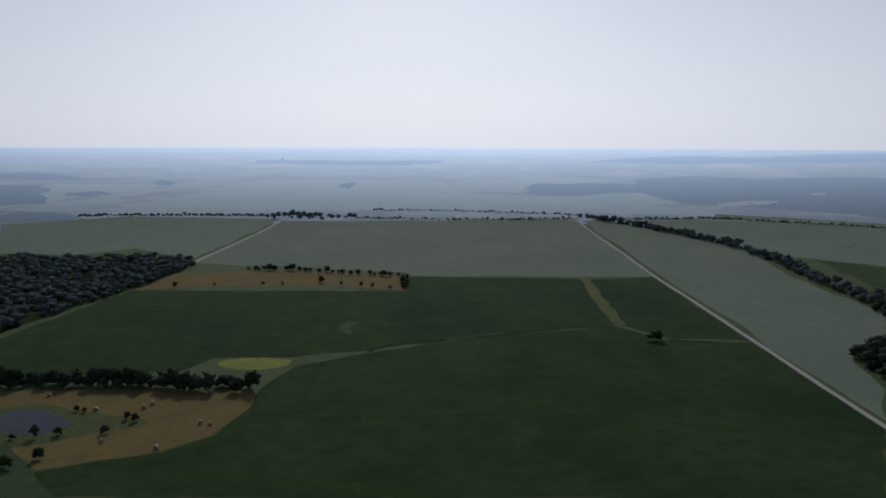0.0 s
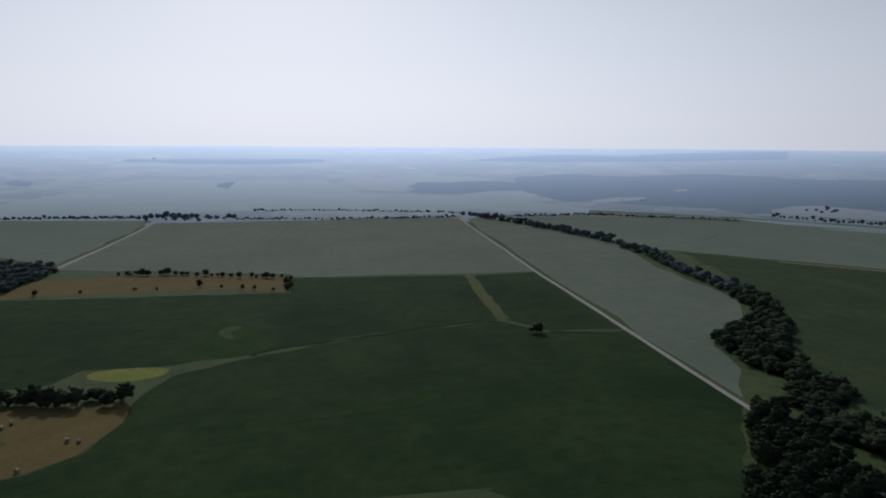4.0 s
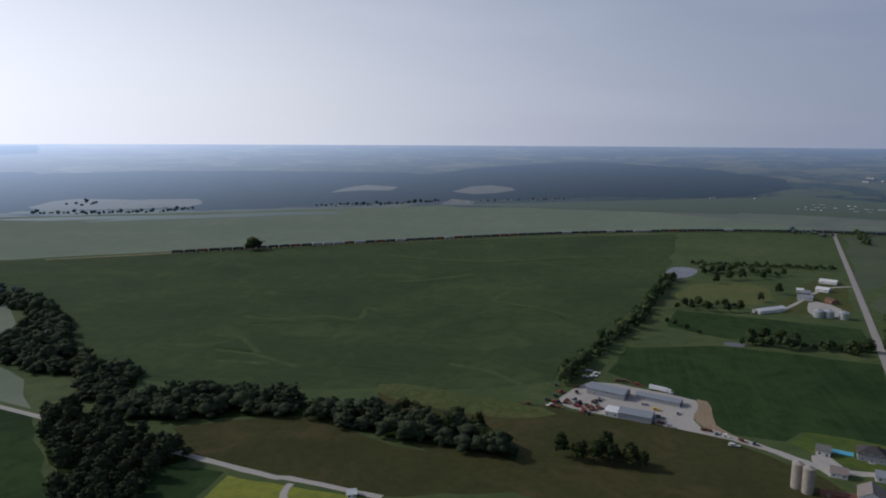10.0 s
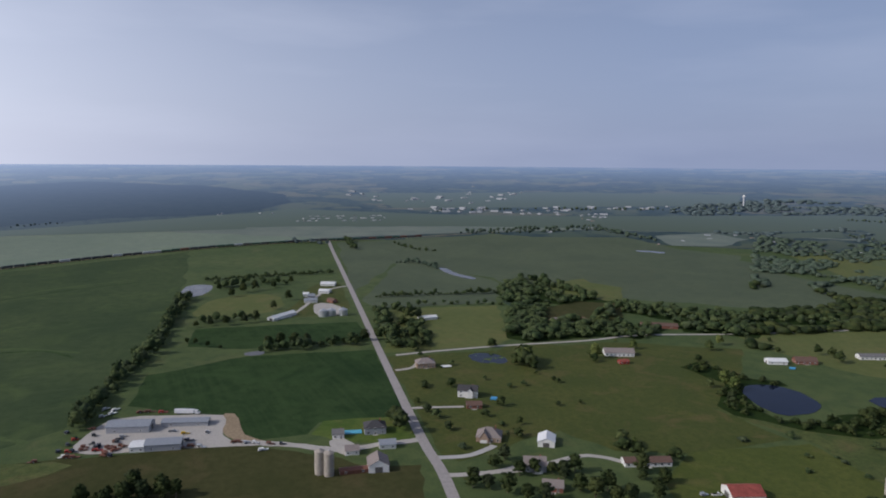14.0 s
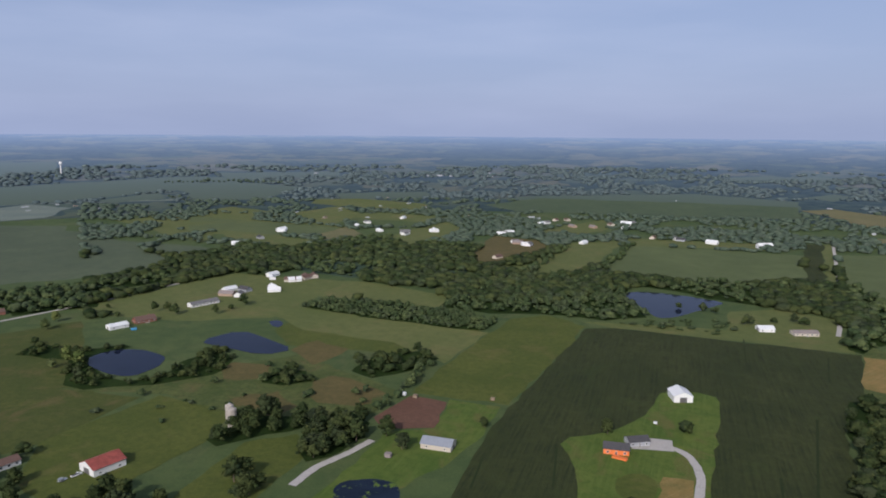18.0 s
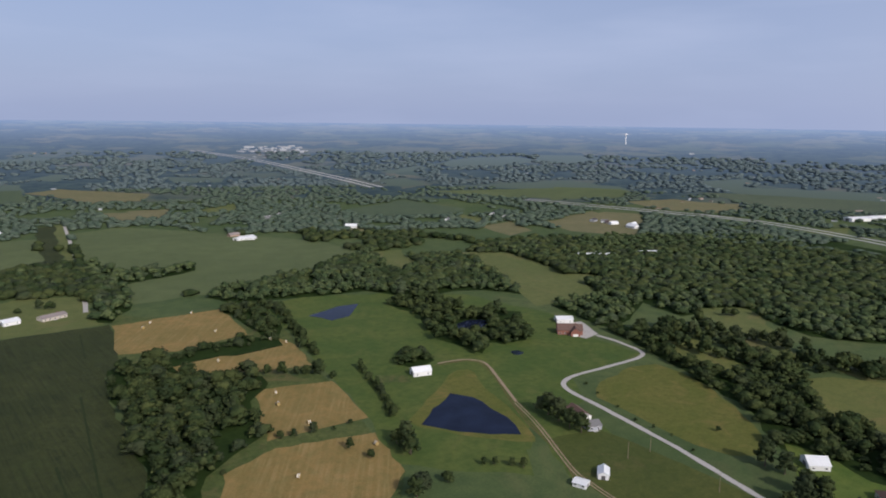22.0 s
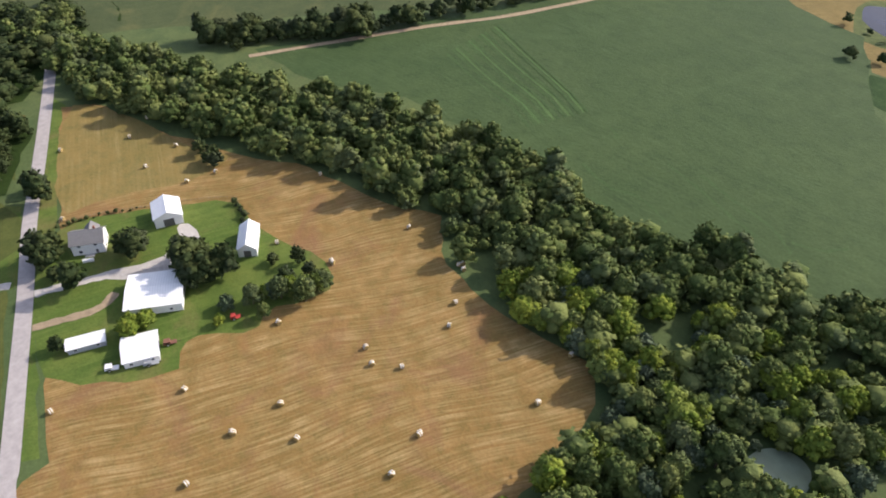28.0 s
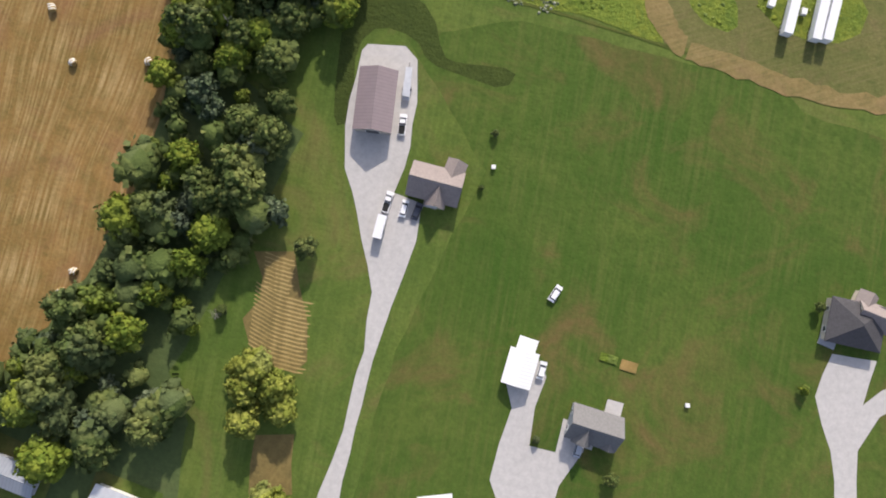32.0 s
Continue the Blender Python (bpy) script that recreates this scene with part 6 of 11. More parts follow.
area("field", "hazy green crop among distant woods", HAZE_FIELD, [(-1317, -2103), (-1583, -2251), (-1769, -2210), (-1753, -2022), (-1535, -1950), (-1342, -1973)], 2, "field", soft=0, wander=6.0, top=2)
area("field", "hazy green crop among distant woods", HAZE_FIELD, [(-1043, -1975), (-1267, -2091), (-1249, -1994), (-1061, -1907)], 1, "field", soft=0, wander=6.0, top=2)
area("field", "olive pasture among distant woods", HAZE_FIELD, [(-1735, -1293), (-1908, -1265), (-1803, -1168), (-1641, -1182)], 3, "field", soft=0, wander=6.0, top=2)
area("field", "hazy green crop among distant woods", HAZE_FIELD, [(-2069, -802), (-2272, -828), (-2328, -719), (-2080, -709), (-1945, -737)], 2, "field", soft=0, wander=6.0, top=2)
area("field", "dry brown clearing among distant woods", HAZE_FIELD, [(-1991, -727), (-2140, -664), (-1925, -652), (-1927, -685)], 3, "field", soft=0, wander=6.0, top=2)
area("field", "hazy green crop among distant woods", HAZE_FIELD, [(-2339, -731), (-2678, -509), (-2532, -480), (-2265, -675)], 3, "field", soft=0, wander=6.0, top=2)
area("field", "dull green crop beside a highway", HAZE_FIELD, [(-1371, -1521), (-1439, -1332), (-1391, -1238), (-1340, -1293), (-1242, -1387)], 3, "field", soft=0, wander=6.0, top=2)
area("field", "olive pasture among distant woods", HAZE_FIELD, [(-1641, -1239), (-1807, -1284), (-1785, -1172), (-1639, -1132)], 4, "field", soft=0, wander=6.0, top=2)
area("field", "olive pasture among distant woods", HAZE_FIELD, [(-1844, -257), (-1851, -202), (-2072, 37), (-1862, 43), (-1860, -83), (-1851, -198)], 1, "field", soft=0, wander=6.0, top=2)
area("field", "hazy green crop among distant woods", HAZE_FIELD, [(1103, -1658), (899, -1820), (831, -1720), (862, -1650), (1025, -1562)], 3, "field", soft=0, wander=6.0, top=2)
area("field", "hazy green crop among distant woods", HAZE_FIELD, [(-426, -2088), (-569, -1991), (-535, -1904), (-416, -1934)], 1, "field", soft=0, wander=6.0, top=2)
area("field", "pale distant field in the haze", HAZE_FIELD, [(149, -2589), (29, -2721), (-244, -2720), (-131, -2577)], 1, "field", soft=0, wander=6.0, top=2)
area("field", "pale distant field in the haze", HAZE_FIELD, [(1777, -1939), (1444, -2212), (1358, -2085), (1522, -1871), (1683, -1834)], 4, "field", soft=0, wander=6.0, top=2)
area("field", "pale tan hay clearing among distant woods", HAZE_FIELD, [(-85, -2120), (-166, -2241), (-229, -2189), (-154, -2060)], 1, "field", soft=0, wander=6.0, top=2)
area("field", "pale distant field in the haze", HAZE_FIELD, [(184, -2616), (-139, -2756), (-257, -2698), (90, -2495)], 2, "field", soft=0, wander=6.0, top=2)
area("field", "hazy green crop among distant woods", HAZE_FIELD, [(1499, -1199), (1502, -1413), (1392, -1330), (1426, -1197)], 6, "field", soft=0, wander=6.0, top=2)
ribbon("driveway", "pale gravel farm drive", GRAVEL, [(464, 28), (450, -10), (436, -39), (439, -66), (441, -94)], 7, 7, "driveway", wobble=0.6)
area("pond", "small pale pond by a hedge", WATER_PALE, [(687, 30), (690, 11), (675, 11), (674, 28)], 5, "pond", soft=1, wander=2.1, top=2)
area("yard", "small gravel apron by grain bins", GRAVEL, [(919, -52), (899, -80), (844, -83), (826, -53), (865, -45)], 3, "yard", soft=1, wander=2.8, top=2)
ribbon("railway", "low gravel railway embankment", DIRT, [(707, 1000), (830, 885), (933, 790), (1099, 636), (1352, 384), (1512, 158), (1583, -12), (1609, -116), (1632, -278), (1682, -482)], 6, 5, "railway", wobble=0.5)
area("pond", "small round pond in a pasture", WATER_WEED, [(632, -177), (642, -191), (627, -212), (599, -210), (599, -193), (611, -179)], 7, "pond", soft=2, wander=2.0, top=2)
area("pond", "dark farm pond among trees", WATER, [(493, -374), (494, -401), (475, -416), (434, -409), (423, -379), (427, -359), (458, -359)], 10, "pond", soft=2, wander=1.9, top=2)
area("pond", "dark farm pond with a straight dam", WATER, [(447, -453), (437, -499), (394, -485), (357, -472), (369, -447), (417, -449)], 11, "pond", soft=1, wander=2.0, top=2)
area("pond", "tiny dark pond", WATER, [(432, -530), (431, -543), (416, -535), (410, -517)], 3, "pond", soft=2, wander=2.1, top=2)
area("field", "tilled reddish garden plot", TILLED, [(223, -376), (219, -420), (190, -421), (180, -378), (207, -365)], 11, "field", soft=0, wander=1.4, top=2)
area("pond", "dark pond with a grassy rim", WATER_WEED, [(198, -289), (188, -303), (168, -308), (159, -296), (150, -273), (178, -267)], 3, "pond", soft=2, wander=1.1, top=2)
area("field", "bright green patch of lawn", MEADOW, [(65, -360), (53, -376), (41, -368), (40, -348), (56, -339)], 5, "field", soft=2, wander=1.1, top=1)
area("field", "dry tan garden beds", HAY_GREEN, [(40, -375), (24, -378), (22, -346), (38, -337)], 6, "field", soft=0, wander=1.1, top=2)
area("pond", "large dark lake among trees", WATER, [(148, -814), (127, -835), (72, -834), (30, -818), (48, -790), (69, -737), (90, -713), (111, -749)], 5, "lake", soft=2, wander=2.5, top=2)
area("field", "golden-green meadow inside a bend", MEADOW_GOLD, [(-337, -335), (-422, -355), (-426, -312), (-396, -247), (-362, -205), (-332, -225), (-335, -281)], 5, "field", soft=1, wander=1.7, top=2)
area("field", "yellow-green weedy pond head", MEADOW, [(-232, -366), (-267, -398), (-293, -407), (-285, -387), (-269, -368), (-264, -321), (-247, -369)], 3, "field", soft=1, wander=1.5, top=1)
area("field", "grassy dam", POND_MEADOW, [(-208, -345), (-258, -294), (-247, -285), (-204, -334)], 4, "field", soft=0, wander=1.2, top=1)
ribbon("track", "narrow earth track beside trees", DIRT, [(-387, 57), (-386, 109), (-385, 169), (-380, 226), (-384, 315), (-385, 386), (-390, 420)], 4, 5, "track", wobble=0.4)
area("field", "olive mown ground round parked trailers", OLIVE_MOWN, [(45, 81), (38, 92), (32, 113), (38, 119), (50, 120), (76, 120), (106, 124), (124, 82), (91, 79), (70, 79)], 5, "field", soft=0, wander=0.8, top=1)
ribbon("crop_streak", "pale wavy row in a soybean field", STREAK_LIT, [(-350.5, 171.1), (-308.0, 172.0), (-278.6, 175.3), (-258.0, 173.6)], 1.5, 5, "field", wobble=0.5)
ribbon("crop_streak", "pale wavy row in a soybean field", STREAK_LIT, [(-356.5, 182.5), (-310.7, 182.6), (-278.6, 184.2), (-257.9, 182.1)], 1.5, 6, "field", wobble=0.5)
ribbon("crop_streak", "pale wavy row in a soybean field", STREAK_LIT, [(-362.1, 193.7), (-313.6, 192.8), (-279.1, 193.9), (-258.2, 191.3)], 1.5, 7, "field", wobble=0.5)
ribbon("crop_streak", "pale wavy row in a soybean field", STREAK_LIT, [(-368.5, 206.1), (-316.5, 204.0), (-279.2, 203.1), (-258.1, 200.1)], 1.5, 8, "field", wobble=0.5)
ribbon("crop_streak", "dark gully in a soybean field", FLOOR_WOOD, [(-578.5, 47.5), (-556.4, 48.9), (-534.6, 44.1)], 1.1, 2, "field", wobble=0.8)
ribbon("crop_streak", "dark gully in a soybean field", FLOOR_WOOD, [(-523.6, 41.8), (-506.5, 44.2), (-490.2, 39.3)], 1.1, 2, "field", wobble=0.8)
ribbon("crop_streak", "dark gully in a soybean field", FLOOR_WOOD, [(-571.5, 10.7), (-548.9, 9.4), (-531.4, 12.5)], 1.0, 2, "field", wobble=0.8)
ribbon("crop_streak", "dark gully in a soybean field", FLOOR_WOOD, [(-511.2, -10.6), (-487.8, -4.8), (-465.1, -5.7)], 1.0, 2, "field", wobble=0.8)
ribbon("crop_streak", "yellowish patch in a soybean field", SOY_STREAK, [(-671, 70), (-705, 117), (-683, 150)], 14, 2, "field", wobble=3)
ribbon("crop_streak", "yellowish patch in a soybean field", SOY_STREAK, [(-611, 132), (-602, 172), (-588, 178)], 16, 2, "field", wobble=3)
area("field", "grassy glade winding through woods", PASTURE_FAR, [(-587, -435), (-606, -429), (-634, -413), (-621, -385), (-543, -304), (-547, -273), (-568, -260), (-664, -246), (-681, -246), (-682, -209), (-657, -177), (-548, -152), (-508, -165), (-489, -220), (-526, -228), (-531, -265), (-522, -325), (-563, -387)], 6, "field", wander=2.3, top=2)
area("field", "narrow grassy glade in woods", GLADE, [(-498, -424), (-507, -379), (-478, -299), (-458, -291), (-445, -328), (-488, -411)], 5, "field", wander=2.0, top=2)
area("field", "grassy glade with a clump of trees", GLADE, [(-488, -267), (-514, -257), (-537, -225), (-540, -165), (-522, -162), (-467, -125), (-445, -161), (-415, -183), (-436, -219)], 7, "field", wander=1.7, top=2)
area("field", "small clearing round a red shed", GLADE, [(-401, -139), (-451, -144), (-452, -121), (-411, -91), (-400, -96)], 8, "field", wander=1.4, top=2)
area("field", "grassy hillside clearing in woods", PASTURE_FAR, [(-544, -806), (-611, -766), (-603, -696), (-559, -534), (-502, -517), (-455, -525), (-490, -604), (-533, -737)], 4, "field", wander=2.9, top=2)
area("field", "small clearing by a field", PASTURE_FAR, [(-438, -868), (-491, -861), (-452, -750), (-405, -722)], 4, "field", wander=3.0, top=2)
area("field", "pale tan hay clearing among distant woods", HAY_FAR, [(-1305, -1108), (-1424, -958), (-1332, -880), (-1203, -971)], 1, "field", soft=0, wander=5.1, top=2)
area("field", "olive pasture among distant woods", PASTURE_FAR, [(-775, -1142), (-787, -1068), (-736, -1008), (-734, -1065)], 2, "field", soft=0, wander=4.1, top=2)
area("field", "olive pasture among distant woods", PASTURE_FAR, [(-1293, -341), (-1434, -263), (-1320, -240), (-1170, -276), (-1206, -309)], 2, "field", soft=0, wander=4.4, top=2)
area("field", "olive pasture among distant woods", PASTURE_FAR, [(-1058, -211), (-1123, -181), (-1016, -162), (-982, -190)], 4, "field", soft=0, wander=3.4, top=2)
area("field", "olive pasture among distant woods", PASTURE_FAR, [(-1180, -688), (-1309, -649), (-1219, -613), (-1169, -658)], 1, "field", soft=0, wander=4.4, top=2)
area("field", "bright grassy clearing among woods", PASTURE_FAR, [(-402, -1468), (-428, -1427), (-403, -1342), (-382, -1380)], 1, "field", soft=0, wander=4.6, top=2)
area("field", "pale tan hay clearing among distant woods", HAY_FAR, [(-523, -1090), (-536, -1040), (-512, -1012), (-498, -1038)], 1, "field", soft=0, wander=3.6, top=2)
area("field", "dull green crop beside a highway", CROP_OLIVE, [(-1275, -1415), (-1398, -1294), (-1366, -1215), (-1244, -1200), (-1092, -1220)], 4, "field", soft=0, wander=6.0, top=2)
area("field", "pale tan hay clearing among distant woods", HAY_FAR, [(-1234, -1118), (-1361, -1091), (-1374, -949), (-1269, -894), (-1194, -1000)], 2, "field", soft=0, wander=5.2, top=2)
area("field", "pale tan hay clearing among distant woods", HAY_FAR, [(-1281, -327), (-1380, -294), (-1330, -245), (-1192, -284)], 3, "field", soft=0, wander=4.2, top=2)
area("field", "olive pasture among distant woods", PASTURE_FAR, [(-1419, -198), (-1778, -194), (-1905, 34), (-1485, 34), (-1287, -57), (-1315, -141)], 2, "field", soft=0, wander=6.0, top=2)
area("field", "bright grassy clearing among woods", PASTURE_FAR, [(-1036, -5), (-1087, 44), (-999, 51), (-958, 5)], 3, "field", soft=0, wander=3.3, top=2)
area("field", "olive pasture among distant woods", PASTURE_FAR, [(-561, -644), (-615, -600), (-600, -578), (-507, -545), (-503, -581)], 5, "field", soft=0, wander=2.6, top=2)
area("field", "olive pasture among distant woods", PASTURE_FAR, [(1050, -1487), (830, -1588), (729, -1478), (891, -1442), (1031, -1440)], 3, "field", soft=0, wander=5.5, top=2)
area("field", "olive pasture among distant woods", PASTURE_FAR, [(937, -1009), (813, -1000), (667, -971), (686, -886), (838, -932)], 4, "field", soft=0, wander=4.1, top=2)
area("field", "olive pasture among distant woods", PASTURE_FAR, [(927, -1291), (751, -1385), (618, -1382), (644, -1275)], 1, "field", soft=0, wander=4.8, top=2)
area("field", "pale tan hay clearing among distant woods", HAY_FAR, [(-69, -1841), (-143, -1902), (-318, -1732), (-281, -1620), (-172, -1618), (-120, -1771)], 3, "field", soft=0, wander=5.7, top=2)
area("field", "pale tan hay clearing among distant woods", HAY_FAR, [(-179, -1467), (-295, -1450), (-274, -1352), (-194, -1333)], 1, "field", soft=0, wander=4.4, top=2)
area("field", "olive pasture among distant woods", PASTURE_FAR, [(-346, -1421), (-443, -1497), (-413, -1383), (-348, -1369)], 2, "field", soft=0, wander=4.7, top=2)
area("field", "bright grassy clearing among woods", PASTURE_FAR, [(384, -1254), (364, -1385), (314, -1494), (275, -1361), (300, -1265)], 1, "field", soft=0, wander=4.6, top=2)
area("field", "olive pasture among distant woods", PASTURE_FAR, [(223, -1253), (10, -1294), (-3, -1221), (199, -1175)], 2, "field", soft=0, wander=3.9, top=2)
area("field", "pale tan hay clearing among distant woods", HAY_FAR, [(-198, -1816), (-313, -1722), (-255, -1638), (-196, -1683)], 4, "field", soft=0, wander=5.5, top=2)
area("field", "pale tan hay clearing among distant woods", HAY_FAR, [(-224, -1478), (-302, -1468), (-272, -1355), (-237, -1381)], 2, "field", soft=0, wander=4.5, top=2)
area("field", "olive pasture among distant woods", PASTURE_FAR, [(967, -1278), (935, -1432), (806, -1321), (785, -1146)], 4, "field", soft=0, wander=5.1, top=2)
area("field", "olive pasture among distant woods", PASTURE_FAR, [(606, -1086), (600, -1305), (524, -1230), (512, -986)], 4, "field", soft=0, wander=4.3, top=2)
area("field", "pale tan hay clearing among distant woods", HAY_FAR, [(733, -1036), (734, -1146), (655, -1077), (664, -972)], 5, "field", soft=0, wander=4.1, top=2)
ribbon("ditch", "pale eroded gully in a soybean field", SCRUB, [(-146, 304), (-106, 291), (-76, 275), (-62, 276), (-46, 284)], 4, 6, "ditch", wobble=0.8)
area("field", "pale clearing on a wooded ridge", HAZE_FIELD, [(1875, 1263), (2032, 1290), (2130, 1125), (2052, 1079), (1930, 1161)], 1, "field", soft=0, wander=6.0, top=2)
area("field", "pale brown clearing on a wooded ridge", HAZE_FIELD, [(2031, 933), (2215, 936), (2314, 816), (2190, 753), (2046, 827)], 1, "field", soft=0, wander=6.0, top=2)
area("field", "pale farm clearing below a ridge", HAZE_FIELD, [(1021, 1609), (1217, 1711), (1501, 1452), (1338, 1295), (1154, 1461)], 3, "field", soft=0, wander=6.0, top=2)
area("field", "brown clearing on a wooded ridge", HAZE_FIELD, [(2071, 938), (2257, 945), (2309, 792), (2165, 752), (2023, 849)], 2, "field", soft=0, wander=6.0, top=2)
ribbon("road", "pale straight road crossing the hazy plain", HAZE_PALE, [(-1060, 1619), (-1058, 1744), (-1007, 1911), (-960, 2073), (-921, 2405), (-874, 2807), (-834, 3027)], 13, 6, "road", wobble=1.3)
# flat glowing patches coloured as woods behind haze
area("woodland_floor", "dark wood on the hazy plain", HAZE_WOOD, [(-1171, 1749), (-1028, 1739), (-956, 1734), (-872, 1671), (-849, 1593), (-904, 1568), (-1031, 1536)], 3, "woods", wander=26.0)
area("woodland_floor", "dark wood on the hazy plain", HAZE_WOOD, [(-1539, 2309), (-1378, 2409), (-1270, 2280), (-1185, 2081), (-1069, 1900), (-1221, 1824)], 3, "woods", wander=26.0)
area("woodland_floor", "dark wood on the hazy plain", HAZE_WOOD, [(-1202, 2158), (-1100, 2262), (-999, 2177), (-1064, 2084)], 3, "woods", wander=26.0)
area("woodland_floor", "dark wood on the hazy plain", HAZE_WOOD, [(-1815, 2798), (-1579, 2846), (-1378, 2670), (-1219, 2665), (-1217, 2594), (-1426, 2565), (-1656, 2549)], 3, "woods", wander=26.0)
area("woodland_floor", "dark clump of trees on the plain", HAZE_WOOD, [(-1064, 2628), (-1058, 2700), (-990, 2598), (-946, 2459), (-997, 2471)], 3, "woods", wander=26.0)
area("woodland_floor", "far wooded band below the haze", HAZE_WOOD, [(-970, 3581), (-562, 3510), (-172, 3516), (-4, 3710), (-4, 3865), (-490, 3819), (-991, 3772)], 3, "woods", wander=26.0)
area("woodland_floor", "dark wood on the hazy plain", HAZE_WOOD, [(-359, 2474), (-346, 2683), (-314, 2828), (-310, 2602), (-322, 2439)], 3, "woods", wander=26.0)
area("field", "pale stubble with trees on the plain", HAZE_PALE, [(28, 2535), (87, 2799), (168, 2850), (284, 2755), (288, 2493), (258, 2311), (167, 2344), (106, 2458)], 4, "field", wander=5.0, top=0)
area("field", "long pale stubble on the plain", HAZE_PALE, [(224, 2826), (389, 2874), (550, 2868), (646, 2786), (647, 2693), (518, 2701), (301, 2708)], 5, "field", wander=5.0, top=0)
area("field", "pale stubble field on the plain", HAZE_PALE, [(47, 3115), (240, 3206), (261, 3149), (94, 3034)], 4, "field", wander=5.0, top=0)
area("field", "pale stubble field on the plain", HAZE_PALE, [(729, 3126), (846, 3205), (860, 3088), (789, 2899), (715, 2960)], 4, "field", wander=5.0, top=0)
area("field", "pale field among far woods", HAZE_PALE, [(1048, 3376), (1157, 3361), (1120, 3237), (1037, 3280)], 4, "field", wander=5.0, top=0)
area("field", "pale field among far woods", HAZE_PALE, [(1365, 3391), (1488, 3404), (1450, 3273), (1324, 3235)], 4, "field", wander=5.0, top=0)
area("field", "pale field below the woods", HAZE_FIELD, [(409, 2172), (532, 2284), (655, 2293), (652, 2159), (568, 2074), (454, 2091)], 5, "field", wander=5.0, top=0)
area("woodland_floor", "dark woods across the plain", HAZE_WOOD, [(267, 2310), (334, 2619), (506, 2637), (668, 2647), (727, 2517), (679, 2192), (558, 2319), (391, 2221)], 3, "woods", wander=26.0)
area("woodland_floor", "dark woods across the plain", HAZE_WOOD, [(687, 2518), (792, 2826), (1024, 2900), (1257, 2740), (1551, 2788), (1811, 2602), (1073, 1526), (1047, 1604), (1013, 1730), (938, 1806), (837, 1915), (703, 1979), (668, 2127)], 3, "woods", wander=26.0)
area("field", "pale strip of stubble among woods", HAZE_PALE, [(779, 1988), (878, 2050), (976, 2038), (935, 1975), (812, 1931), (761, 1920)], 6, "field", wander=5.0, top=0)
area("field", "pale strip of stubble among woods", HAZE_PALE, [(1161, 2225), (1220, 2251), (1190, 2187), (1145, 2177)], 6, "field", wander=5.0, top=0)
area("field", "pale strip of stubble among woods", HAZE_PALE, [(1003, 1742), (1036, 1740), (1012, 1708), (988, 1710)], 6, "field", wander=5.0, top=0)
area("woodland_floor", "far wooded ridge below the sky", HAZE_WOOD, [(714, 3737), (1081, 3986), (1443, 4104), (1691, 3910), (2282, 4063), (2797, 3950), (2427, 3422), (1999, 3453), (1532, 3538), (1115, 3575)], 2, "woods", wander=26.0)
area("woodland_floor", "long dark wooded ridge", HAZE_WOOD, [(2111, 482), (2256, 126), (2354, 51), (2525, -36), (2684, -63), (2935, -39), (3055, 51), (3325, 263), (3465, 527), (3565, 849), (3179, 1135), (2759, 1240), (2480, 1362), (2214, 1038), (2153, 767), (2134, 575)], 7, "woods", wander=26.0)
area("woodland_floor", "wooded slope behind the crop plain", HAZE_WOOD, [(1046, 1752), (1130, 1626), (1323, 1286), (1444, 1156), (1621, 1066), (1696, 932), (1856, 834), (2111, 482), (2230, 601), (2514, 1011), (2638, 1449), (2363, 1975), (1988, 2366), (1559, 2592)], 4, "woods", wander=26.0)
area("field", "farm clearing with pale grass below the woods", HAZE_PALE, [(1152, 1678), (1257, 1738), (1342, 1737), (1406, 1593), (1517, 1474), (1435, 1379), (1361, 1362), (1231, 1474), (1119, 1609)], 8, "field", wander=5.0, top=0)
area("field", "pale hillside clearing in the woods", HAZE_PALE, [(1851, 1253), (1990, 1287), (2124, 1280), (2116, 1185), (2097, 1104), (2003, 1121), (1961, 1202), (1880, 1236)], 8, "field", wander=5.0, top=0)
area("field", "pale hillside clearing in the woods", HAZE_PALE, [(2071, 930), (2248, 935), (2316, 888), (2273, 800), (2193, 758), (2089, 782), (2025, 833)], 9, "field", wander=5.0, top=0)
area("field", "pale farm clearing below the ridge", HAZE_PALE, [(1743, 817), (1884, 846), (1845, 758), (1759, 731)], 9, "field", wander=5.0, top=0)
area("field", "bright mown lawn between the woods", LAWN, [(-380, -212), (-386, -190), (-377, -162), (-387, -137), (-388, -116), (-384, -91), (-374, -70), (-365, -86), (-359, -110), (-353, -127), (-346, -145), (-344, -162), (-348, -186)], 9, "field", wander=1.5, top=2)
area("field", "scrubby clearing round creek houses", PASTURE_DULL, [(824, -335), (853, -395), (828, -445), (744, -401), (729, -329), (745, -305)], 9, "field", wander=1.5, top=2)
area("field", "bright pasture beside a creek", PASTURE_FAR, [(985, -391), (1008, -464), (939, -502), (855, -459), (899, -402)], 9, "field", wander=1.5, top=2)
area("yard", "mown grass round a creek-side shed", LAWN, [(-99, -77), (-81, -80), (-80, -65), (-98, -62)], 9, "yard", top=2)
area("yard", "mown grass round a creek-side shed", LAWN, [(-71, -79), (-52, -81), (-52, -67), (-70, -65)], 9, "yard", top=2)
area("field", "golden mown hay beside the road", HAY_GOLD, [(-368, -42), (-364, -27), (-335, -6), (-305, 9), (-294, 22), (-289, 28), (-275, 6), (-279, -26), (-270, -51)], 5, "field", soft=1, wander=1.0, top=1)
area("field", "dark green soybean field below the road wood", SOY, [(83, 345), (123, 359), (165, 364), (212, 357), (239, 351), (210, 305), (178, 254)], 2, "field", wander=1.2, top=0)
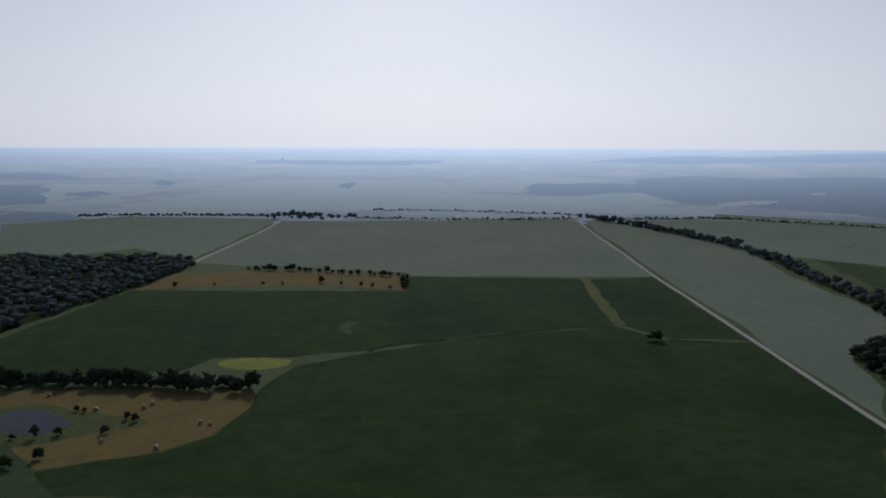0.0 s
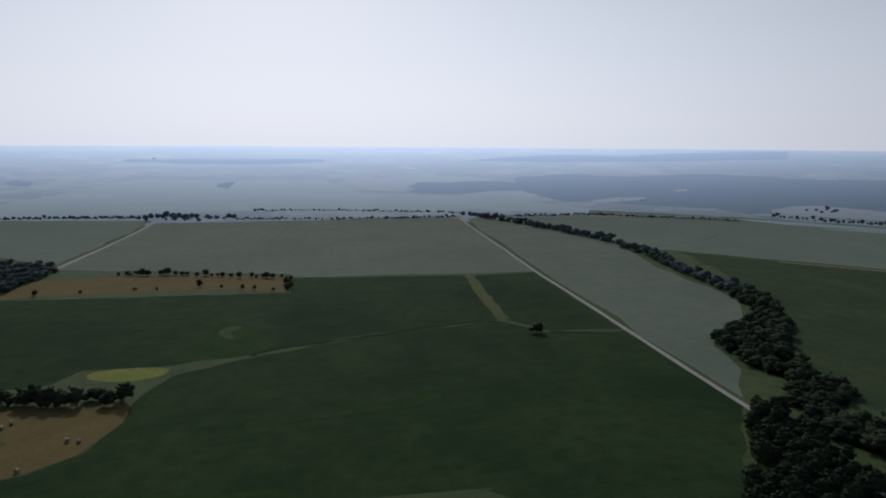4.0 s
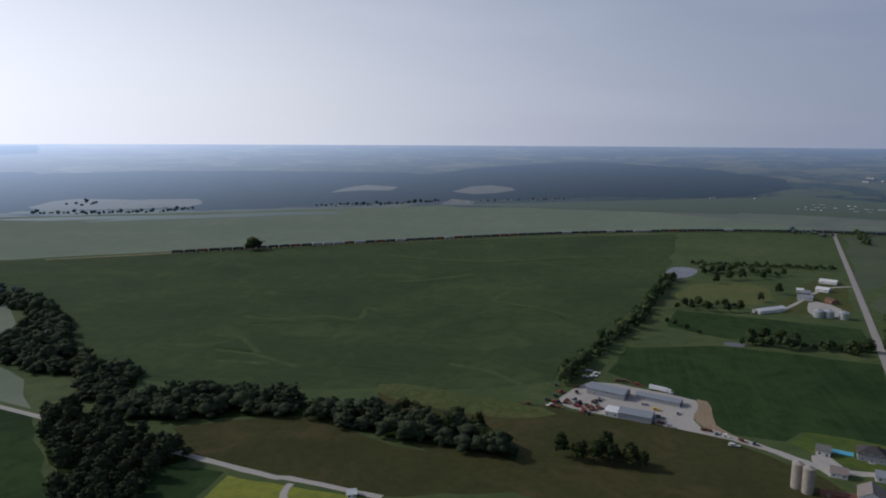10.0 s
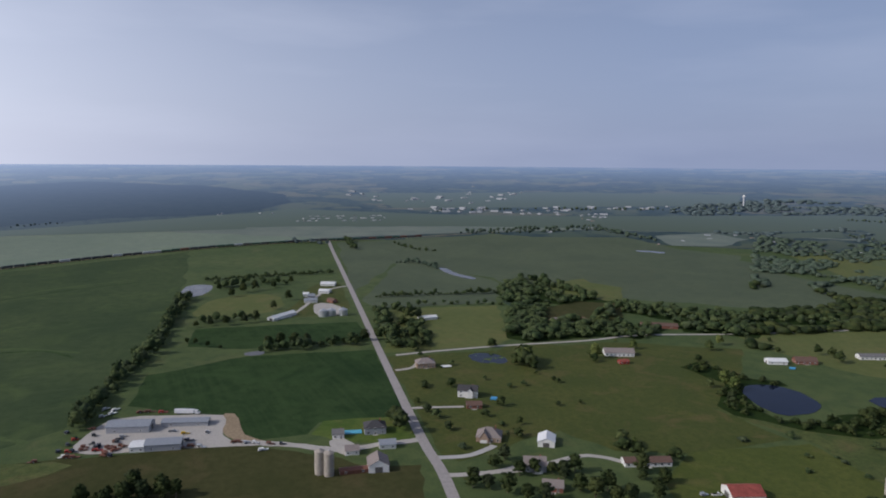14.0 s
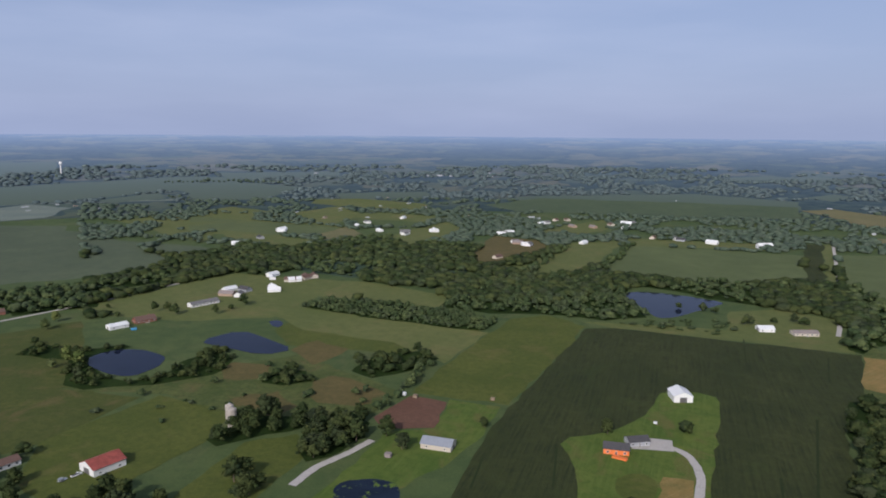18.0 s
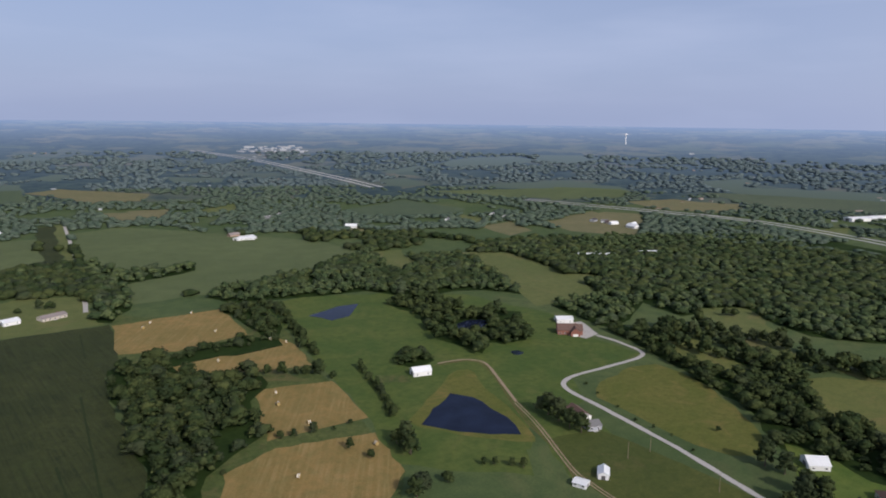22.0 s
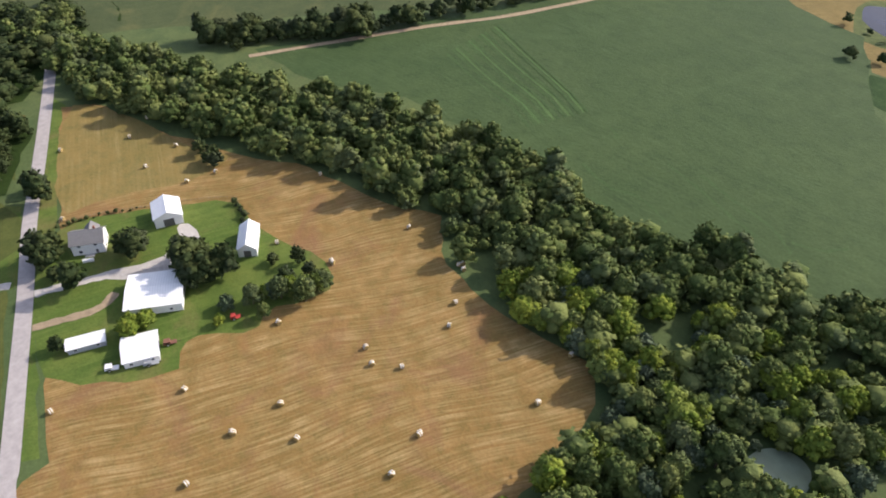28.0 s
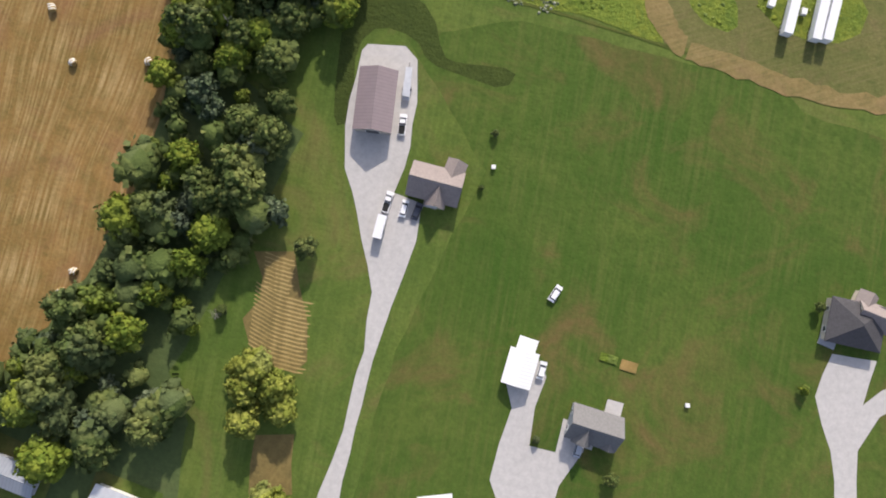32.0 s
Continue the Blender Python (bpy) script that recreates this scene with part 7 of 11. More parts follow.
area("field", "tan rows of mown grass", MOWN_TAN, [(33.7, 115.7), (46.0, 120.1), (61.3, 120.8), (75.5, 119.2), (78.8, 115.1), (61.9, 108.8), (45.4, 107.2), (39.0, 109.8)], 9, "field", soft=1, wander=0.6)
ribbon("track", "pale farm track from a barn", DIRT, [(-279, -433), (-301, -430), (-311, -417), (-303, -391), (-284, -343)], 2.2, 9, "track", wobble=0.3)
area("yard", "rough trampled plot beside a barn", SCRUB, [(-226, -435), (-247, -423), (-242, -409), (-221, -421)], 9, "yard", wander=0.8)
ribbon("road", "pale gravel country road", GRAVEL, [(317, 1675), (307, 1234), (298, 968), (297, 800), (294, 577), (293, 433), (294, 352), (292, 300), (292, 243), (295, 226), (298, 173)], 4.8, 6, "road", wobble=0.4)
ribbon("driveway", "short gravel drive", GRAVEL, [(290, 225), (280, 222), (266, 211)], 4, 7, "driveway", wobble=0.3)
area("yard", "gravel apron at a farmhouse", GRAVEL, [(450, -31), (458, -41), (440, -51), (425, -50), (426, -39)], 8, "yard", soft=1, wander=1.4, top=2)
ribbon("driveway", "pale gravel farmstead lane", GRAVEL, [(1032, -107), (1014, -82), (979, -63), (901, -39), (834, -16)], 5, 4, "driveway", wobble=0.5)
ribbon("road", "pale side road", GRAVEL, [(647, -112), (653, -151), (659, -229), (660, -314), (669, -384), (653, -479), (643, -576), (637, -719)], 5, 9, "road", wobble=0.0)
ribbon("driveway", "pale gravel drive", GRAVEL, [(599, -103), (604, -119), (623, -129)], 4.5, 6, "driveway", wobble=0.3)
ribbon("driveway", "pale gravel drive", GRAVEL, [(500, -90), (501, -103), (496, -138)], 4, 6, "driveway", wobble=0.3)
ribbon("driveway", "pale concrete drive", CONCRETE, [(411, -94), (409, -116), (417, -133), (421, -138)], 5, 6, "driveway", wobble=0.2)
ribbon("driveway", "pale gravel drive", GRAVEL, [(385, -97), (383, -123), (388, -146)], 5, 1, "driveway", wobble=0.3)
ribbon("driveway", "curving gravel drive", GRAVEL, [(384, -122), (382, -144), (393, -184), (388, -200), (378, -209)], 4.5, 2, "driveway", wobble=0.3)
ribbon("driveway", "curving gravel drive", GRAVEL, [(216, -280), (216, -303), (210, -324), (206, -346)], 5, 11, "driveway", wobble=0.3)
ribbon("driveway", "pale gravel drive through corn", GRAVEL, [(62, -414), (44, -415), (31, -408), (22, -386), (20, -352), (19, -318)], 5, 7, "driveway", wobble=0.3)
area("yard", "pale gravel parking apron", GRAVEL, [(63, -419), (42, -425), (39, -410), (62, -403)], 8, "yard", soft=0, wander=1.3, top=2)
ribbon("road", "pale straight gravel road", GRAVEL, [(-106, -1335), (-90, -1016), (-75, -788), (-69, -725)], 4.4, 5, "road", wobble=0.3)
area("pond_bank", "yellow-green weedy bank of a pond", MEADOW_GOLD, [(-203, -351), (-219, -364), (-253, -390), (-280, -414), (-296, -409), (-282, -382), (-275, -343), (-261, -297), (-255, -289), (-227, -317)], 6, "bank", soft=1, wander=1.0, top=1)
area("pond", "dark pond with weedy bank", WATER, [(-212, -345), (-224, -355), (-254, -378), (-264, -364), (-264, -326), (-255, -302), (-232, -320)], 8, "pond", wander=1.6, top=2)
area("pond", "blue pond in a meadow", WATER, [(-245, -608), (-283, -624), (-307, -623), (-278, -587), (-257, -581)], 3, "pond", wander=1.6, top=2)
area("pond", "blue pond among trees", WATER, [(-349, -514), (-375, -520), (-384, -500), (-359, -482), (-341, -490)], 5, "pond", soft=2, wander=1.9, top=2)
area("pond", "tiny green pond", WATER_WEED, [(-344, -428), (-354, -426), (-352, -416), (-342, -417)], 4, "pond", soft=2, wander=1.7, top=2)
ribbon("track", "worn wheel rut of a farm track", DRY_PATCH, [(-273.7, -428.8), (-304.3, -423.6), (-301.5, -393.4), (-270.9, -319.9), (-259.4, -276.8), (-243.5, -242.6)], 0.9, 5, "track", wobble=0.12)
ribbon("track", "worn wheel rut of a farm track", DRY_PATCH, [(-274.1, -430.7), (-305.9, -424.8), (-303.4, -392.8), (-272.8, -319.3), (-261.3, -276.1), (-245.3, -241.8)], 0.9, 6, "track", wobble=0.12)
ribbon("track", "pale wheel rut of a farm track", DIRT, [(-281.9, -342.3), (-271.5, -307.9), (-250.9, -255.7), (-248.1, -236.3), (-245.6, -196.2), (-242.5, -155.8), (-240.4, -124.3), (-232.6, -85.2)], 0.8, 7, "track", wobble=0.12)
ribbon("track", "pale wheel rut of a farm track", DIRT, [(-283.8, -341.7), (-273.4, -307.2), (-252.8, -255.0), (-250.1, -236.1), (-247.6, -196.1), (-244.5, -155.7), (-242.4, -124.1), (-234.5, -84.8)], 0.8, 8, "track", wobble=0.12)
ribbon("highway", "pale lane of a divided highway", CONCRETE, [(-698, -2925), (-805, -2468), (-844, -1941), (-847, -1631)], 9, 1, "highway", wobble=0.0)
ribbon("highway", "pale lane of a divided highway", CONCRETE, [(-724, -2931), (-830, -2472), (-870, -1942), (-873, -1631)], 9, 1, "highway", wobble=0.0)
ribbon("highway", "pale lane of a divided highway", CONCRETE, [(-1045, -1258), (-1144, -1004), (-1212, -797), (-1183, -590), (-1116, -368), (-1135, -213), (-1157, 4), (-1181, 355), (-1182, 488)], 7, 2, "highway", wobble=0.0)
ribbon("highway", "pale lane of a divided highway", CONCRETE, [(-1065, -1266), (-1165, -1012), (-1234, -799), (-1205, -585), (-1138, -365), (-1157, -216), (-1179, 2), (-1203, 354), (-1204, 488)], 7, 5, "highway", wobble=0.0)
area("yard", "shaded lawn of the farmstead", LAWN, [(-237, -57), (-268, -49), (-263, -13), (-256, 22), (-236, 24), (-218, 33), (-207, 44), (-187, 45), (-184, 32), (-186, 18), (-176, 12), (-183, -5), (-181, -13), (-167, -16), (-179, -55), (-200, -59)], 4, "lawn", soft=1, wander=0.8, top=2)
ribbon("driveway", "gravel drive mouth", GRAVEL, [(-235, -66), (-238, -82), (-239, -98), (-241, -114)], 4, 9, "driveway", wobble=0.3)
area("garden_bed", "bare tan garden strip", HAY_DIM, [(-46.3, -1.3), (-36.1, 1.4), (-32.6, -6.9), (-28.0, -15.5), (-25.3, -25.4), (-28.0, -29.1), (-34.3, -28.5), (-41.3, -25.0), (-44.5, -19.1), (-41.6, -13.0), (-42.4, -7.1)], 5, "garden", wander=0.5)
area("garden_bed", "bare brown garden strip in shade", HAY_DIM, [(-33.4, -46.9), (-23.6, -44.4), (-20.4, -59.1), (-31.1, -61.8)], 5, "garden", wander=0.5)
for k in range(27):
    y = -1.2 - 1.06 * k
    west, east = (-43.5, -35.5) if k < 9 else (-44.9, -30.0)
    west, east, arch = west - (y + 1.2) * 0.17 * (0.8 if k > 8 else 1.3), east - (y + 1.2) * 0.16, 0.5 if k < 9 else 1.9
    ribbon("straw_row", "pale row of straw in a garden strip", STRAW, [(west, y + arch), (west * 0.55 + east * 0.45, y), (east + 0.7 * math.sin(k * 2.3), y + 0.1)], 0.42, 6, "garden", wobble=0.16)
area("field", "weedy patch within mown ground", WEEDS, [(44, 102), (54, 103), (62, 98), (64, 88), (52, 89)], 6, "field", soft=1, wander=0.3, top=1)
area("field", "weedy patch under parked trailers", WEEDS, [(65, 99), (70, 105), (85, 107), (98, 107), (96, 94), (77, 91)], 7, "field", soft=1, wander=0.4, top=1)
area("field", "freshly mown dark lawn patch", LAWN_DARK, [(-41, 76), (-28, 78), (-17, 73), (-12, 62), (-7, 61), (9, 64), (7, 57), (-5, 58), (-15, 59), (-20, 65), (-30, 66), (-35, 59), (-32, 45), (-31, 38), (-35, 36), (-38, 49)], 5, "field", soft=1, wander=0.3, top=0)
area("pond", "hidden milky green pond among trees", WATER_MILK, [(-67, 131), (-69, 140), (-64, 149), (-55, 149), (-50, 138), (-53, 130), (-60, 126)], 1, "pond", soft=2, wander=0.5, top=2)
area("yard", "long pale concrete drive and yard", CONCRETE, [(-33, 58), (-32, 60), (-22, 62), (-18, 59), (-15, 48), (-14, 30), (-15, 23), (-7, 22), (-6, 12), (-7, 2), (-8, -6), (-9, -21), (-9, -39), (-8, -60), (-10, -75), (-14, -76), (-14, -57), (-12, -40), (-12, -19), (-14, -4), (-20, 9), (-29, 26), (-32, 37)], 6, "driveway", soft=0, wander=0.45, top=2)
area("yard", "pale concrete drive", CONCRETE, [(25, -16), (33, -10), (36, -14), (35, -22), (36, -32), (43, -32), (43, -23), (50, -24), (50, -30), (46, -40), (45, -55), (37, -57), (28, -43), (28, -34), (29, -24)], 4, "driveway", soft=0, wander=0.4, top=2)
area("yard", "pale concrete drive", CONCRETE, [(108, 11), (120, 12), (119, -0), (123, 5), (134, 12), (135, 8), (124, -2), (120, -12), (125, -35), (120, -36), (113, -14), (106, -1)], 4, "driveway", soft=0, wander=0.4, top=2)
ribbon("crop_streak", "dark wavy row in a soybean field", STREAK_DARK, [(-346.7, 163.1), (-305.6, 164.5), (-277.7, 168.5), (-257.3, 167.0)], 1.5, 6, "field", wobble=0.5)
ribbon("crop_streak", "dark wavy row in a soybean field", STREAK_DARK, [(-349.3, 168.3), (-307.0, 169.4), (-277.7, 172.9), (-257.3, 171.2)], 1.5, 7, "field", wobble=0.5)
ribbon("crop_streak", "dark wavy row in a soybean field", STREAK_DARK, [(-352.6, 173.9), (-308.3, 174.6), (-277.8, 177.3), (-257.2, 175.4)], 1.5, 8, "field", wobble=0.5)
ribbon("crop_streak", "dark wavy row in a soybean field", STREAK_DARK, [(-355.2, 179.6), (-309.6, 179.9), (-277.8, 181.7), (-257.2, 179.6)], 1.5, 9, "field", wobble=0.5)
ribbon("crop_streak", "dark wavy row in a soybean field", STREAK_DARK, [(-357.9, 185.1), (-311.1, 184.9), (-277.7, 186.5), (-257.5, 184.5)], 1.5, 10, "field", wobble=0.5)
ribbon("crop_streak", "dark wavy row in a soybean field", STREAK_DARK, [(-360.7, 190.7), (-312.6, 190.1), (-278.3, 191.3), (-257.5, 188.8)], 1.5, 11, "field", wobble=0.5)
ribbon("crop_streak", "dark wavy row in a soybean field", STREAK_DARK, [(-363.5, 196.8), (-314.0, 195.6), (-278.3, 195.8), (-257.4, 193.2)], 1.5, 12, "field", wobble=0.5)
ribbon("crop_streak", "dark wavy row in a soybean field", STREAK_DARK, [(-367.1, 202.9), (-315.4, 201.2), (-278.4, 200.4), (-257.4, 197.6)], 1.5, 13, "field", wobble=0.5)
ribbon("crop_streak", "dark wavy row in a soybean field", STREAK_DARK, [(-370.1, 208.9), (-316.9, 206.5), (-278.4, 205.1), (-257.3, 202.0)], 1.5, 14, "field", wobble=0.5)
ribbon("crop_streak", "dark wavy row in a soybean field", STREAK_DARK, [(-218.0, 165.5), (-200.7, 161.9), (-185.6, 166.4), (-174.6, 163.1)], 1.6, 5, "field", wobble=0.5)
ribbon("crop_streak", "dark wavy row in a soybean field", STREAK_DARK, [(-219.4, 174.0), (-199.8, 174.7), (-187.4, 182.5), (-168.1, 182.8)], 1.6, 6, "field", wobble=0.5)
ribbon("crop_streak", "dark wavy row in a soybean field", STREAK_DARK, [(-190.2, 219.2), (-171.6, 219.3), (-149.6, 221.0), (-132.2, 216.3)], 1.6, 6, "field", wobble=0.5)
ribbon("crop_streak", "dark wavy row in a soybean field", STREAK_DARK, [(-203.7, 210.6), (-184.2, 211.0), (-158.2, 210.5), (-145.8, 211.3)], 1.4, 7, "field", wobble=0.5)
ribbon("crop_streak", "dark wavy row in a soybean field", STREAK_DARK, [(-137.5, 221.6), (-128.0, 230.3), (-125.6, 240.2)], 1.4, 7, "field", wobble=0.5)
ribbon("crop_streak", "dark wavy row in a soybean field", STREAK_DARK, [(-241.3, 204.8), (-230.9, 202.6), (-235.2, 199.0)], 1.2, 5, "field", wobble=0.5)
area("field", "dry bare soil beside a gully", DRY_PATCH, [(-84, 275), (-81, 283), (-60, 278), (-61, 272), (-72, 268)], 7, "field", soft=1, wander=0.9, top=1)
area("field", "loose pale hay left on the stubble", LITTER, [(-121, -46), (-122, -40), (-119, -31), (-112, -27), (-106, -30), (-110, -40), (-116, -47)], 4, "field", soft=1, wander=0.8, top=1)
area("field", "darker green growth in a weedy meadow", WEEDS_DARK, [(-13, 147), (2, 157), (14, 156), (15, 137), (22, 119), (21, 109), (10, 118), (-1, 134)], 6, "field", soft=1, wander=2.5, top=1)
area("field", "darker green growth in a weedy meadow", WEEDS_DARK, [(15, 87), (24, 99), (35, 91), (38, 82), (25, 81)], 6, "field", soft=1, wander=2.0, top=1)
ribbon("road", "grey paved country road", ASPHALT, [(1599, -122), (1218, -113), (936, -106), (671, -99), (539, -96), (437, -94), (376, -95), (260, -86)], 7, 8, "road", wobble=0.0)
ribbon("driveway", "long curving pale gravel drive", GRAVEL, [(-438, -422), (-440, -396), (-432, -365), (-387, -360), (-346, -358), (-329, -343), (-326, -303), (-321, -242), (-314, -197), (-311, -174)], 3.8, 5, "driveway", wobble=0.3)
area("yard", "pale paved forecourt", GRAVEL, [(-430, -465), (-456, -461), (-441, -424), (-422, -420), (-419, -434)], 6, "yard", soft=0, wander=1.9, top=2)
ribbon("road", "grey paved country road with tree shadows", ASPHALT, [(-1180, 4), (-919, -9), (-721, -23), (-543, -34), (-450, -41), (-437, -45), (-394, -48), (-323, -54), (-272, -59), (-228, -61), (-183, -64), (-153, -66), (-147, -67), (-124, -71), (-142, -109)], 5.8, 10, "road", wobble=0.0)
area("yard", "pale gravel farmyard", GRAVEL, [(-230, -37), (-228, -15), (-236, -4), (-248, -5), (-246, 2), (-226, 4), (-223, -9), (-197, -9), (-218, -16), (-223, -31)], 5, "yard", soft=1, wander=0.7, top=2)
ribbon("fence_line", "pale worn line along a boundary", MEADOW, [(-38.6, 81.0), (-13.3, 81.4), (12.0, 81.5), (45.5, 80.1), (70.7, 78.2), (91.3, 76.8)], 0.7, 7, "boundary", wobble=0.1)
ribbon("crop_streak", "dark wheel track in standing corn", CORN_TRACK, [(-40.6, -500.1), (-36.3, -405.2), (-33.3, -339.1)], 1.6, 4, "field", wobble=0.2)
ribbon("crop_streak", "dark wheel track in standing corn", CORN_TRACK, [(-18.1, -401.6), (-20.0, -360.1), (-20.4, -331.1)], 1.4, 4, "field", wobble=0.2)
ribbon("crop_streak", "dark wheel track in standing corn", CORN_TRACK, [(-56.2, -649.6), (-52.7, -581.5)], 1.6, 4, "field", wobble=0.2)
ribbon("crop_streak", "dark wheel track in standing corn", CORN_TRACK, [(137.8, -355.9), (130.0, -318.6)], 1.4, 4, "field", wobble=0.2)
ribbon("crop_streak", "dark wheel track in standing corn", CORN_TRACK, [(10.1, -675.5), (5.9, -601.4)], 1.2, 4, "field", wobble=0.2)
ribbon("crop_streak", "dark wheel track in standing corn", CORN_TRACK, [(102.4, -385.6), (91.2, -338.3)], 1.4, 5, "field", wobble=0.2)
area("field", "brush pile in a weedy meadow", DRY_ROUGH, [(13, 155), (20, 163), (29, 161), (28, 156), (18, 153)], 7, "field", soft=1, wander=1.0, top=1)
ribbon("track", "tan worn band round mown ground", MOWN_TAN, [(51, 82), (47, 83), (40, 93), (35, 113), (39, 118), (51, 118)], 6, 8, "field", wobble=0.8)
ribbon("driveway", "pale farm lane", GRAVEL, [(-227, -58), (-227, -47), (-227, -33), (-225, -11)], 4, 11, "driveway", wobble=0.3)
ribbon("driveway", "worn farm lane", DIRT, [(-209, -59), (-209, -49), (-210, -37), (-216, -31)], 3.5, 11, "driveway", wobble=0.4)
ribbon("track", "tan worn band round mown ground", MOWN_TAN, [(52, 81), (70, 79), (91, 78), (110, 80)], 5, 9, "field", wobble=0.8)

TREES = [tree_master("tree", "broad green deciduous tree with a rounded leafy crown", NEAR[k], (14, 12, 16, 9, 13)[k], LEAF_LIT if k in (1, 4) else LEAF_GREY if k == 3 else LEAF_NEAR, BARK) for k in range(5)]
PALE_TREES = [tree_master("tree", "pale yellow-green tree with feathery drooping boughs", NEAR[k], (14, 12, 16, 9, 13)[k], LEAF_WILLOW, BARK) for k in (1, 4)]
FIELD_TREES = [tree_master("tree", "green deciduous tree standing alone in the grass", MID[k], (14, 12, 16, 9)[k], LEAF, BARK) for k in range(4)]


WOOD_LINES = {}


def plant(places, seed, group, kinds=None):
    """Trees that are things of their own round the houses and the near creek; the rest of each stand grows as one."""
    rnd = random.Random(seed)
    for x, y, s in places:
        master = rnd.choice(kinds or TREES)
        turn, tall = rnd.uniform(0, 360), rnd.uniform(0.88, 1.1)
        if math.hypot(x, y) > (THING_REACH if kinds is None else FIELD_REACH):
            WOOD_LINES.setdefault(group, []).append((x, y, s))
            continue
        m = copy_thing(master, pose(x, y, ground_z(x, y), 0, 0, turn))
        m.scale = (s, s, s * tall)
        m["group"] = group


def plant_far(places, seed, group):
    plant(places, seed, group, FIELD_TREES)


THING_REACH, FIELD_REACH = 196.0, 430.0

MASTERS = []


def disc_ring(bm, cx, cy, z0, z1, r0, r1, sides=16):
    """A round drum wall from z0 to z1, closed above."""
    rings = [[bm.verts.new((cx + math.cos(6.2832 * k / sides) * r, cy + math.sin(6.2832 * k / sides) * r, z)) for k in range(sides)] for z, r in ((z0, r0), (z1, r1))]
    for k in range(sides):
        bm.faces.new((rings[0][k], rings[0][(k + 1) % sides], rings[1][(k + 1) % sides], rings[1][k]))
    bm.faces.new(rings[1])
    bm.faces.new(rings[0][::-1])


def bale_master():
    e = empty("hay_bale", "round straw-coloured hay bale lying on cut stubble", "hay bale", 0, 0, z=-950)
    bm = bmesh.new()
    n, r = 18, 0.92
    rows = []
    for x, q in ((-0.78, 0.80), (-0.74, 0.95), (-0.4, 1.0), (0.0, 1.02), (0.4, 1.0), (0.74, 0.95), (0.78, 0.80)):
        rows.append([bm.verts.new((x, math.cos(6.2832 * k / n) * r * q, r * 0.97 + math.sin(6.2832 * k / n) * r * q)) for k in range(n)])
    for i in range(len(rows) - 1):
        for k in range(n):
            bm.faces.new((rows[i][k], rows[i + 1][k], rows[i + 1][(k + 1) % n], rows[i][(k + 1) % n]))
    bm.faces.new(rows[0])
    bm.faces.new(rows[-1][::-1])
    bmesh.ops.recalc_face_normals(bm, faces=bm.faces)
    part("roll", bm, STRAW, e)
    for x in (-0.35, 0.35):
        bm = bmesh.new()
        ring = [[bm.verts.new((x + d, math.cos(6.2832 * k / n) * r * 1.025, r * 0.97 + math.sin(6.2832 * k / n) * r * 1.025)) for k in range(n)] for d in (-0.12, 0.12)]
        for k in range(n):
            bm.faces.new((ring[0][k], ring[1][k], ring[1][(k + 1) % n], ring[0][(k + 1) % n]))
        part("net_wrap", bm, WHITE, e)
    MASTERS.append(e)
    return e


BALE = bale_master()


def bales(places, group, seed=5, size=1.0):
    rnd = random.Random(seed)
    for x, y, *_ in places:
        b = copy_thing(BALE, pose(x, y, ground_z(x, y) + 0.06, 0, 0, rnd.uniform(0, 180)))
        b.scale = (size, size, size)
        b["group"] = group


def wheel(e, x, y, r, w):
    bm = bmesh.new()
    n = 12
    ring = [[bm.verts.new((x + math.cos(6.2832 * k / n) * r, y + s * w / 2, r + math.sin(6.2832 * k / n) * r)) for k in range(n)] for s in (-1, 1)]
    for k in range(n):
        bm.faces.new((ring[0][k], ring[0][(k + 1) % n], ring[1][(k + 1) % n], ring[1][k]))
    bm.faces.new(ring[0][::-1])
    bm.faces.new(ring[1])
    wh = part("wheel", bm, BLACK, e)
    bm = bmesh.new()
    s = 1 if y > 0 else -1
    ring = [[bm.verts.new((x + math.cos(6.2832 * k / n) * r * 0.6, y + s * (w / 2 + d), r + math.sin(6.2832 * k / n) * r * 0.6)) for k in range(n)] for d in (0.0, 0.03)]
    for k in range(n):
        bm.faces.new((ring[0][k], ring[0][(k + 1) % n], ring[1][(k + 1) % n], ring[1][k]))
    bm.faces.new(ring[1])
    part("rim", bm, METAL, wh)


def car(x, y, turn, label, paint, pickup=False, z=0.12, name="car"):
    """A parked car or pickup: body, glasshouse, roof, bonnet line, lights and wheels."""
    l, w = (5.7, 2.0) if pickup else (4.7, 1.85)
    e = empty(name, label, "truck" if pickup else "car", x, y, turn, z=z)
    bm = bmesh.new()
    side = [(-l / 2, 0.35), (l / 2, 0.35), (l / 2, 0.75), (l * 0.27, 0.98), (-l / 2, 1.0 if pickup else 0.95)]
    prism(bm, [(-w / 2, 0.35), (w / 2, 0.35), (w / 2, 0.95), (w / 2 - 0.1, 1.02), (-w / 2 + 0.1, 1.02), (-w / 2, 0.95)], -l / 2, l / 2)
    for v in bm.verts:
        if v.co.x > l * 0.4 and v.co.z > 0.8:
            v.co.z -= 0.18
    part("body", bm, paint, e)
    a, b = (0.0, l * 0.26) if pickup else (-l * 0.36, l * 0.24)
    bm = bmesh.new()
    lo = [bm.verts.new(p) for p in ((a - 0.1, -w / 2 + 0.1, 1.0), (b + 0.35, -w / 2 + 0.1, 1.0), (b + 0.35, w / 2 - 0.1, 1.0), (a - 0.1, w / 2 - 0.1, 1.0))]
    hi = [bm.verts.new(p) for p in ((a + 0.2, -w / 2 + 0.28, 1.5), (b - 0.3, -w / 2 + 0.28, 1.5), (b - 0.3, w / 2 - 0.28, 1.5), (a + 0.2, w / 2 - 0.28, 1.5))]
